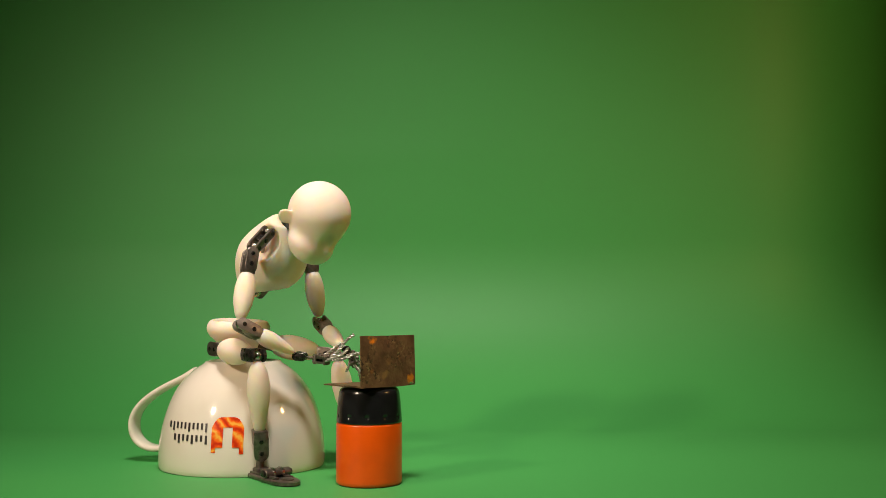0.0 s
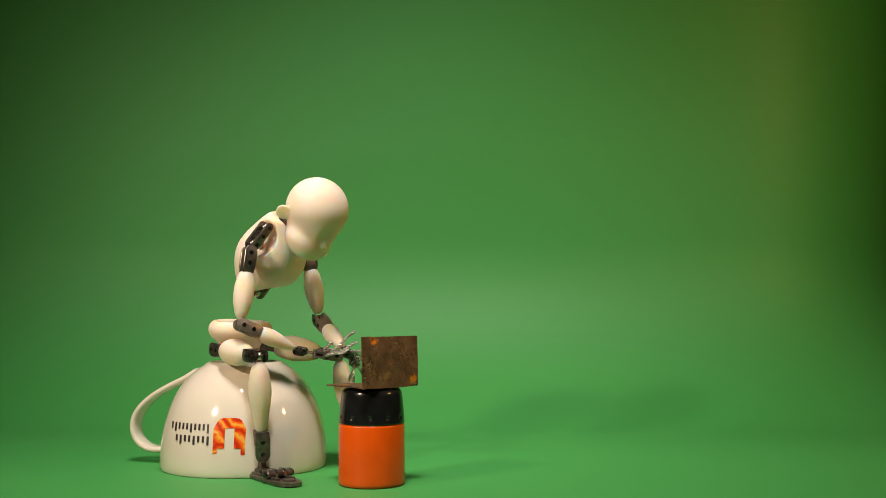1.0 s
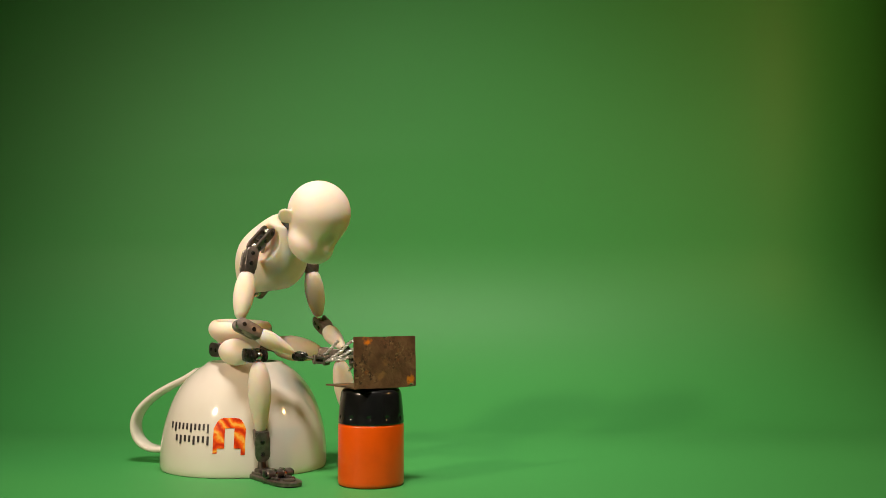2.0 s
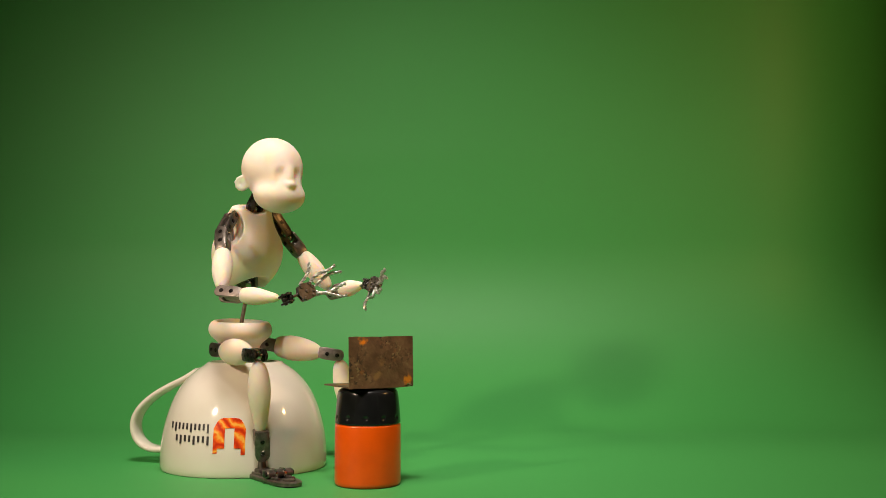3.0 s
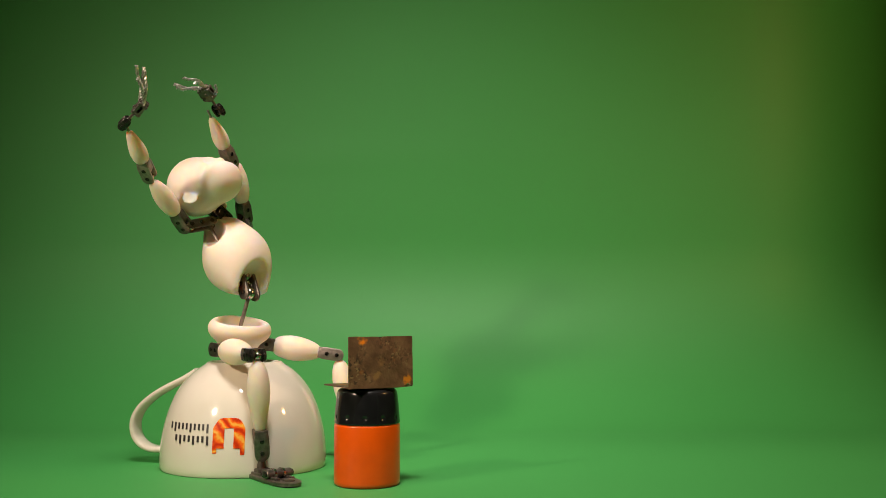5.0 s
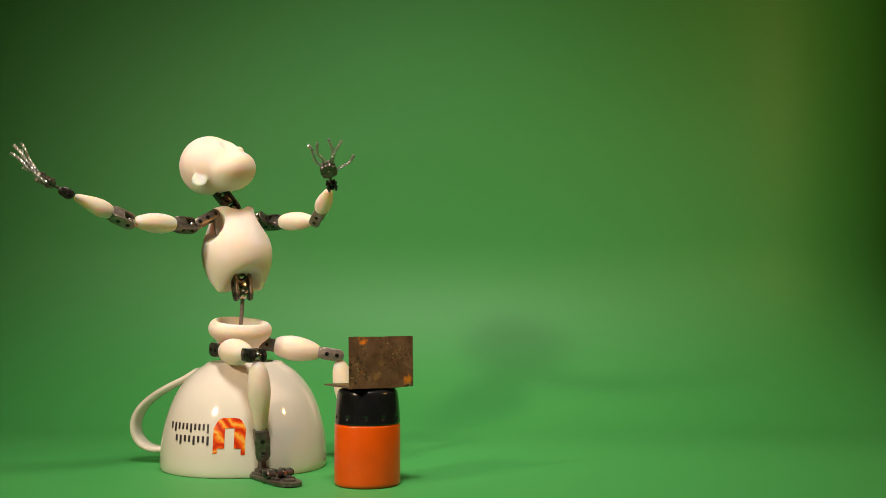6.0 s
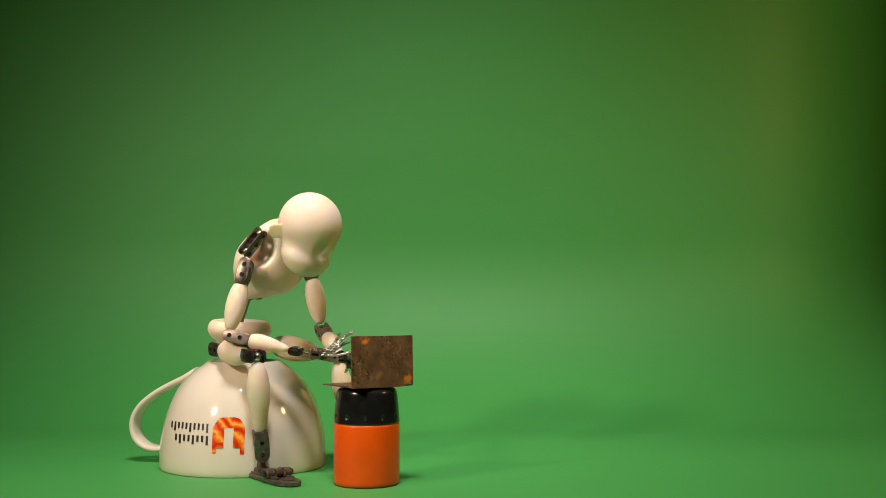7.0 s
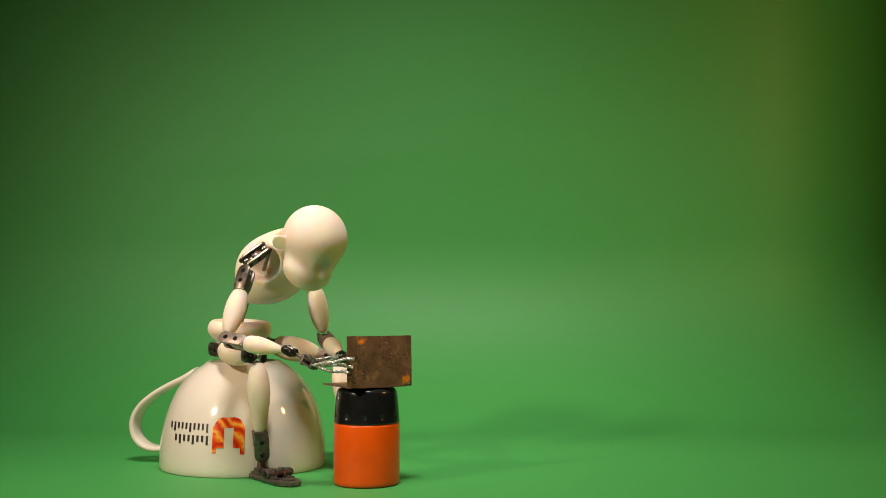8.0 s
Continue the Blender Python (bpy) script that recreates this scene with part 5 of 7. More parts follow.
    walk(PARTS["finger2", -1], [
        (0, pose(0.0011, 0.0000, 0.0172, -45.9, 5.4, 0.0)),
        (0.3, pose(0.0011, 0.0000, 0.0172, -21.7, 5.4, 0.0)),
        (0.5, pose(0.0011, 0.0000, 0.0172, -7.2, 5.4, 0.0)),
        (0.8, pose(0.0011, 0.0000, 0.0172, -35.2, 5.4, 0.0)),
        (1, pose(0.0011, 0.0000, 0.0172, -42.5, 5.4, 0.0)),
        (1.3, pose(0.0011, 0.0000, 0.0172, -12.6, 5.4, 0.0)),
        (1.5, pose(0.0011, 0.0000, 0.0172, -13.0, 5.4, 0.0)),
        (1.7, pose(0.0011, 0.0000, 0.0172, -42.7, 5.4, 0.0)),
        (2.1, pose(0.0011, 0.0000, 0.0172, -34.7, 5.4, 0.0)),
        (2.4, pose(0.0011, 0.0000, 0.0172, -7.0, 5.4, 0.0)),
        (2.8, pose(0.0011, 0.0000, 0.0172, -2.6, 6.0, 0.0)),
        (3, pose(0.0011, 0.0000, 0.0172, -3.7, 6.0, 0.0)),
        (3.2, pose(0.0011, 0.0000, 0.0172, -6.0, 6.0, 0.0)),
        (3.4, pose(0.0011, 0.0000, 0.0172, 3.4, 3.6, 0.0)),
        (3.5, pose(0.0011, 0.0000, 0.0172, 12.7, 3.6, 0.0)),
        (3.6, pose(0.0011, 0.0000, 0.0172, 12.5, 3.6, 0.0)),
        (3.8, pose(0.0011, 0.0000, 0.0172, -9.0, 3.6, 0.0)),
        (4, pose(0.0011, 0.0000, 0.0172, -8.4, 3.6, 0.0)),
        (4.2, pose(0.0011, 0.0000, 0.0172, 12.8, 3.6, 0.0)),
        (4.35, pose(0.0011, 0.0000, 0.0172, -27.4, 4.2, 0.2)),
        (4.5, pose(0.0011, 0.0000, 0.0172, -88.0, 4.8, 0.0)),
        (4.7, pose(0.0011, 0.0000, 0.0172, -84.0, 4.8, 0.0)),
        (5.2, pose(0.0011, 0.0000, 0.0172, -22.0, 6.0, 0.0)),
        (5.8, pose(0.0011, 0.0000, 0.0172, -4.1, 6.0, 0.0)),
        (6, pose(0.0011, 0.0000, 0.0172, -18.0, 2.4, 0.0)),
        (6.2, pose(0.0011, 0.0000, 0.0172, -8.2, 2.4, 0.0)),
        (6.4, pose(0.0011, 0.0000, 0.0172, -14.9, 6.0, 0.0)),
        (6.5, pose(0.0011, 0.0000, 0.0172, 14.8, 2.7, 0.0)),
        (6.6, pose(0.0011, 0.0000, 0.0172, -9.2, 6.0, 0.0)),
        (6.8, pose(0.0011, 0.0000, 0.0172, -8.3, 6.0, 0.0)),
        (7, pose(0.0011, 0.0000, 0.0172, -39.6, 5.4, 0.0)),
        (7.3, pose(0.0011, 0.0000, 0.0172, -9.7, 5.4, 0.0)),
        (7.5, pose(0.0011, 0.0000, 0.0172, -16.6, 5.4, 0.0)),
        (7.8, pose(0.0011, 0.0000, 0.0172, -44.7, 5.4, 0.0)),
        (8, pose(0.0011, 0.0000, 0.0172, -30.6, 5.4, 0.0))])
    walk(PARTS["finger3", -1], [
        (0, pose(0.0037, 0.0000, 0.0172, -10.1, 16.2, 0.0)),
        (0.3, pose(0.0037, 0.0000, 0.0172, -16.0, 16.2, 0.0)),
        (0.5, pose(0.0037, 0.0000, 0.0172, -44.5, 16.2, 0.0)),
        (0.8, pose(0.0037, 0.0000, 0.0172, -31.3, 16.2, 0.0)),
        (1, pose(0.0037, 0.0000, 0.0172, -6.2, 16.2, 0.0)),
        (1.3, pose(0.0037, 0.0000, 0.0172, -25.8, 16.2, 0.0)),
        (1.5, pose(0.0037, 0.0000, 0.0172, -45.9, 16.2, 0.0)),
        (1.7, pose(0.0037, 0.0000, 0.0172, -21.0, 16.2, 0.0)),
        (2.1, pose(0.0037, 0.0000, 0.0172, -7.4, 16.2, 0.0)),
        (2.4, pose(0.0037, 0.0000, 0.0172, -35.7, 16.2, 0.0)),
        (2.8, pose(0.0037, 0.0000, 0.0172, -8.5, 18.0, 0.0)),
        (3, pose(0.0037, 0.0000, 0.0172, -10.7, 18.0, 0.0)),
        (3.2, pose(0.0037, 0.0000, 0.0172, 3.1, 18.0, 0.0)),
        (3.4, pose(0.0037, 0.0000, 0.0172, 10.0, 10.8, 0.0)),
        (3.5, pose(0.0037, 0.0000, 0.0172, -1.4, 10.8, 0.0)),
        (3.6, pose(0.0037, 0.0000, 0.0172, -11.8, 10.8, 0.0)),
        (3.8, pose(0.0037, 0.0000, 0.0172, -4.7, 10.8, 0.0)),
        (4, pose(0.0037, 0.0000, 0.0172, 13.9, 10.8, 0.0)),
        (4.2, pose(0.0037, 0.0000, 0.0172, -1.6, 10.8, 0.0)),
        (4.5, pose(0.0037, 0.0000, 0.0172, -58.0, 14.4, 0.0)),
        (4.7, pose(0.0037, 0.0000, 0.0172, -60.0, 14.4, 0.0)),
        (5.2, pose(0.0037, 0.0000, 0.0172, -19.8, 18.0, 0.0)),
        (5.8, pose(0.0037, 0.0000, 0.0172, -10.6, 18.0, 0.0)),
        (6, pose(0.0037, 0.0000, 0.0172, -8.0, 7.2, 0.0)),
        (6.2, pose(0.0037, 0.0000, 0.0172, -6.0, 7.2, 0.0)),
        (6.4, pose(0.0037, 0.0000, 0.0172, -25.3, 18.0, 0.0)),
        (6.5, pose(0.0037, 0.0000, 0.0172, 8.5, 8.1, 0.0)),
        (6.6, pose(0.0037, 0.0000, 0.0172, -6.6, 18.0, 0.0)),
        (6.8, pose(0.0037, 0.0000, 0.0172, 1.0, 18.0, 0.0)),
        (7, pose(0.0037, 0.0000, 0.0172, -27.0, 16.2, 0.0)),
        (7.3, pose(0.0037, 0.0000, 0.0172, -6.1, 16.2, 0.0)),
        (7.5, pose(0.0037, 0.0000, 0.0172, -30.2, 16.2, 0.0)),
        (7.8, pose(0.0037, 0.0000, 0.0172, -44.9, 16.2, 0.0)),
        (8, pose(0.0037, 0.0000, 0.0172, -17.0, 16.2, 0.0))])
    walk(PARTS["finger4", -1], [
        (0, pose(0.0049, 0.0000, 0.0112, -29.5, 43.2, 0.0)),
        (0.3, pose(0.0049, 0.0000, 0.0112, -45.1, 43.2, 0.0)),
        (0.5, pose(0.0049, 0.0000, 0.0112, -17.6, 43.2, 0.0)),
        (0.8, pose(0.0049, 0.0000, 0.0112, -9.1, 43.2, 0.0)),
        (1, pose(0.0049, 0.0000, 0.0112, -38.8, 43.2, 0.0)),
        (1.3, pose(0.0049, 0.0000, 0.0112, -39.6, 43.2, 0.0)),
        (1.5, pose(0.0049, 0.0000, 0.0112, -9.7, 43.2, 0.0)),
        (1.7, pose(0.0049, 0.0000, 0.0112, -16.6, 43.2, 0.0)),
        (2.1, pose(0.0049, 0.0000, 0.0112, -44.7, 43.2, 0.0)),
        (2.4, pose(0.0049, 0.0000, 0.0112, -30.6, 43.2, 0.0)),
        (2.8, pose(0.0049, 0.0000, 0.0112, -9.7, 48.0, 0.0)),
        (3, pose(0.0049, 0.0000, 0.0112, 1.5, 48.0, 0.0)),
        (3.2, pose(0.0049, 0.0000, 0.0112, 2.9, 48.0, 0.0)),
        (3.4, pose(0.0049, 0.0000, 0.0112, -13.5, 28.8, 0.0)),
        (3.5, pose(0.0049, 0.0000, 0.0112, -11.3, 28.8, 0.0)),
        (3.6, pose(0.0049, 0.0000, 0.0112, -0.6, 28.8, 0.0)),
        (3.8, pose(0.0049, 0.0000, 0.0112, 13.8, 28.8, 0.0)),
        (4, pose(0.0049, 0.0000, 0.0112, -5.7, 28.8, 0.0)),
        (4.2, pose(0.0049, 0.0000, 0.0112, -11.2, 28.8, 0.0)),
        (4.5, pose(0.0049, 0.0000, 0.0112, -40.0, 38.4, 0.0)),
        (4.7, pose(0.0049, 0.0000, 0.0112, -41.0, 38.4, 0.0)),
        (5.2, pose(0.0049, 0.0000, 0.0112, -4.9, 48.0, 0.0)),
        (5.8, pose(0.0049, 0.0000, 0.0112, 1.7, 48.0, 0.0)),
        (6, pose(0.0049, 0.0000, 0.0112, 0.0, 19.2, 0.0)),
        (6.2, pose(0.0049, 0.0000, 0.0112, -11.9, 19.2, 0.0)),
        (6.4, pose(0.0049, 0.0000, 0.0112, -11.8, 48.0, 0.0)),
        (6.5, pose(0.0049, 0.0000, 0.0112, 13.2, 21.6, 0.0)),
        (6.6, pose(0.0049, 0.0000, 0.0112, 2.8, 48.0, 0.0)),
        (6.8, pose(0.0049, 0.0000, 0.0112, -5.8, 48.0, 0.0)),
        (7, pose(0.0049, 0.0000, 0.0112, -11.8, 43.2, 0.0)),
        (7.3, pose(0.0049, 0.0000, 0.0112, -41.8, 43.2, 0.0)),
        (7.5, pose(0.0049, 0.0000, 0.0112, -36.1, 43.2, 0.0)),
        (7.8, pose(0.0049, 0.0000, 0.0112, -7.6, 43.2, 0.0)),
        (8, pose(0.0049, 0.0000, 0.0112, -20.6, 43.2, 0.0))])
    walk(PARTS["collar", 1], [
        (0, pose(0.0415, 0.0145, 0.1551, -148.2, 14.9, -29.5)),
        (0.3, pose(0.0410, 0.0154, 0.1557, -148.4, 14.5, -29.8)),
        (0.5, pose(0.0411, 0.0148, 0.1555, -148.5, 14.2, -29.6)),
        (0.8, pose(0.0395, 0.0167, 0.1569, -148.8, 13.5, -30.2)),
        (1, pose(0.0385, 0.0177, 0.1577, -149.1, 12.7, -30.4)),
        (1.3, pose(0.0396, 0.0157, 0.1566, -148.6, 14.0, -29.9)),
        (1.5, pose(0.0400, 0.0154, 0.1562, -148.3, 14.7, -29.7)),
        (1.7, pose(0.0409, 0.0132, 0.1549, -148.0, 15.3, -28.9)),
        (2.1, pose(0.0400, 0.0154, 0.1562, -148.3, 14.7, -29.7)),
        (2.4, pose(0.0375, 0.0192, 0.1586, -149.6, 11.2, -30.8)),
        (2.8, pose(0.0248, 0.0236, 0.1620, -144.2, 5.2, -39.1)),
        (3, pose(0.0183, 0.0239, 0.1644, -143.9, -6.2, -46.8)),
        (3.2, pose(0.0016, 0.0468, 0.1648, -151.5, -21.4, -41.7)),
        (3.4, pose(-0.0091, 0.0511, 0.1618, -115.7, -27.4, -26.4)),
        (3.5, pose(-0.0087, 0.0440, 0.1637, -105.9, -25.1, -33.0)),
        (3.6, pose(-0.0099, 0.0449, 0.1631, -98.5, -34.0, -59.7)),
        (3.8, pose(-0.0132, 0.0494, 0.1603, -79.1, -38.6, -87.5)),
        (4, pose(-0.0153, 0.0511, 0.1588, -71.5, -29.1, -66.7)),
        (4.2, pose(-0.0186, 0.0535, 0.1561, -66.7, -32.7, -70.7)),
        (4.5, pose(-0.0066, 0.0604, 0.1560, -56.2, -23.7, -24.8)),
        (4.7, pose(-0.0054, 0.0613, 0.1549, -67.0, -39.9, 12.4)),
        (5.2, pose(-0.0054, 0.0544, 0.1603, -70.1, -32.0, -7.0)),
        (5.8, pose(0.0033, 0.0437, 0.1638, -79.3, -25.1, 6.2)),
        (6, pose(0.0043, 0.0430, 0.1649, -101.4, -4.6, -9.5)),
        (6.2, pose(0.0126, 0.0224, 0.1654, -142.5, 4.6, -43.8)),
        (6.4, pose(0.0121, 0.0194, 0.1644, -160.3, -10.3, -45.8)),
        (6.5, pose(0.0170, 0.0326, 0.1636, -171.6, -2.9, -39.8)),
        (6.6, pose(0.0161, 0.0148, 0.1647, -163.5, -9.6, -41.6)),
        (6.8, pose(0.0246, 0.0218, 0.1628, -142.4, -17.5, -56.9)),
        (7, pose(0.0388, 0.0124, 0.1530, -171.2, -11.0, -21.7)),
        (7.3, pose(0.0404, 0.0095, 0.1508, -172.6, -10.6, -17.6)),
        (7.5, pose(0.0422, 0.0078, 0.1487, -173.9, -9.6, -14.0)),
        (7.8, pose(0.0420, 0.0057, 0.1478, -174.3, -10.7, -10.8)),
        (8, pose(0.0421, 0.0047, 0.1471, -174.6, -11.2, -8.9))])
    walk(PARTS["upper", 1], [
        (0, pose(0.0427, 0.0243, 0.1410, -175.7, 8.2, -151.7)),
        (0.3, pose(0.0423, 0.0251, 0.1415, -175.6, 8.3, -151.5)),
        (0.5, pose(0.0424, 0.0244, 0.1413, -175.6, 8.4, -151.7)),
        (0.8, pose(0.0410, 0.0262, 0.1426, -175.4, 8.7, -151.2)),
        (1, pose(0.0402, 0.0269, 0.1433, -175.3, 8.9, -151.0)),
        (1.3, pose(0.0410, 0.0253, 0.1423, -175.6, 8.5, -151.4)),
        (1.5, pose(0.0412, 0.0251, 0.1421, -175.6, 8.3, -151.4)),
        (1.7, pose(0.0419, 0.0230, 0.1409, -175.8, 8.1, -151.9)),
        (2.1, pose(0.0412, 0.0251, 0.1421, -175.6, 8.3, -151.4)),
        (2.4, pose(0.0395, 0.0281, 0.1440, -175.1, 9.3, -150.8)),
        (2.8, pose(0.0301, 0.0322, 0.1481, -175.2, 27.2, -149.4)),
        (3, pose(0.0267, 0.0298, 0.1506, -160.1, 34.3, -140.7)),
        (3.2, pose(0.0112, 0.0492, 0.1507, -159.5, 47.4, -145.6)),
        (3.4, pose(0.0008, 0.0634, 0.1552, -149.1, 70.9, -140.9)),
        (3.5, pose(0.0020, 0.0568, 0.1594, 68.7, 85.4, 74.5)),
        (3.6, pose(0.0055, 0.0522, 0.1610, 29.9, 40.4, 42.3)),
        (3.8, pose(0.0036, 0.0522, 0.1629, 12.9, 15.2, 26.3)),
        (4, pose(-0.0014, 0.0599, 0.1636, 9.0, 3.5, 19.8)),
        (4.2, pose(-0.0049, 0.0621, 0.1618, 24.7, -5.0, 15.9)),
        (4.5, pose(-0.0041, 0.0750, 0.1648, 30.6, -25.5, -6.6)),
        (4.7, pose(-0.0130, 0.0759, 0.1600, 45.6, -22.7, -3.4)),
        (4.95, pose(-0.0098, 0.0733, 0.1626, 33.1, 5.9, -23.0)),
        (5.2, pose(-0.0065, 0.0708, 0.1652, 9.1, 27.1, -51.6)),
        (5.8, pose(0.0001, 0.0604, 0.1667, -21.1, 46.3, -60.9)),
        (6, pose(0.0073, 0.0596, 0.1616, -90.6, 47.8, -126.6)),
        (6.2, pose(0.0191, 0.0307, 0.1518, -123.1, 19.7, -147.6)),
        (6.4, pose(0.0183, 0.0214, 0.1485, 166.5, 24.2, -148.8)),
        (6.5, pose(0.0193, 0.0339, 0.1467, 164.8, 25.4, -149.3)),
        (6.6, pose(0.0214, 0.0166, 0.1484, -148.4, 24.9, -144.2)),
        (6.8, pose(0.0356, 0.0241, 0.1499, 156.0, 38.3, 150.3)),
        (7, pose(0.0428, 0.0136, 0.1363, -175.8, 10.6, -159.3)),
        (7.3, pose(0.0441, 0.0107, 0.1341, -175.9, 10.5, -160.3)),
        (7.5, pose(0.0454, 0.0089, 0.1319, 178.5, 11.5, -161.5)),
        (7.8, pose(0.0455, 0.0068, 0.1310, 176.2, 12.0, -161.4)),
        (8, pose(0.0456, 0.0057, 0.1304, 174.6, 12.4, -161.4))])
    walk(PARTS["fore", 1], [
        (0, pose(0.0503, 0.0243, 0.0939, -115.8, 8.2, -151.7)),
        (0.3, pose(0.0502, 0.0251, 0.0944, -116.6, 8.3, -151.5)),
        (0.5, pose(0.0503, 0.0245, 0.0941, -116.2, 8.4, -151.7)),
        (0.8, pose(0.0491, 0.0263, 0.0955, -118.0, 8.7, -151.2)),
        (1, pose(0.0485, 0.0271, 0.0962, -118.9, 8.9, -151.0)),
        (1.3, pose(0.0490, 0.0254, 0.0952, -117.1, 8.5, -151.4)),
        (1.5, pose(0.0490, 0.0252, 0.0949, -116.7, 8.3, -151.4)),
        (1.7, pose(0.0495, 0.0231, 0.0937, -114.6, 8.1, -151.9)),
        (2.1, pose(0.0490, 0.0252, 0.0949, -116.7, 8.3, -151.4)),
        (2.4, pose(0.0482, 0.0283, 0.0970, -120.3, 9.3, -150.8)),
        (2.8, pose(0.0509, 0.0399, 0.1058, -106.2, 27.2, -149.4)),
        (3, pose(0.0566, 0.0333, 0.1134, -82.5, 34.3, -140.7)),
        (3.2, pose(0.0478, 0.0540, 0.1204, -62.3, 47.4, -145.6)),
        (3.4, pose(0.0464, 0.0688, 0.1418, -53.1, 70.9, -140.9)),
        (3.5, pose(0.0495, 0.0615, 0.1608, 155.1, 85.4, 74.5)),
        (3.6, pose(0.0414, 0.0526, 0.1926, 124.1, 40.4, 42.3)),
        (3.8, pose(0.0193, 0.0480, 0.2078, 106.4, 15.2, 26.3)),
        (4, pose(0.0039, 0.0538, 0.2107, 69.8, 3.5, 19.8)),
        (4.2, pose(-0.0031, 0.0419, 0.2050, 42.7, -2.9, 13.9)),
        (4.5, pose(-0.0245, 0.0528, 0.2019, 52.0, -25.5, -6.6)),
        (4.7, pose(-0.0279, 0.0425, 0.1909, 56.5, -22.7, -1.7)),
        (5.2, pose(0.0009, 0.0492, 0.2073, 30.3, 27.1, -51.6)),
        (5.8, pose(0.0308, 0.0406, 0.1976, 23.2, 46.3, -60.9)),
        (6, pose(0.0459, 0.0313, 0.1612, -49.2, 47.8, -126.6)),
        (6.2, pose(0.0479, 0.0016, 0.1272, -82.3, 19.7, -147.6)),
        (6.3, pose(0.0384, 0.0212, 0.1167, -138.8, 19.5, -147.7)),
        (6.4, pose(0.0288, 0.0408, 0.1061, 164.7, 19.3, -147.5)),
        (6.5, pose(0.0299, 0.0549, 0.1050, 163.1, 16.1, -146.5)),
        (6.6, pose(0.0500, 0.0064, 0.1115, -147.6, 17.2, -149.3)),
        (6.8, pose(0.0688, 0.0275, 0.1156, -155.5, 38.3, 150.3)),
        (7, pose(0.0522, 0.0135, 0.0894, -112.4, 10.6, -159.3)),
        (7.3, pose(0.0534, 0.0104, 0.0872, -108.8, 10.5, -160.3)),
        (7.5, pose(0.0540, 0.0131, 0.0850, -106.0, 11.5, -161.5)),
        (7.8, pose(0.0539, 0.0129, 0.0843, -105.0, 12.0, -161.4)),
        (8, pose(0.0539, 0.0133, 0.0839, -104.4, 12.4, -161.4))])
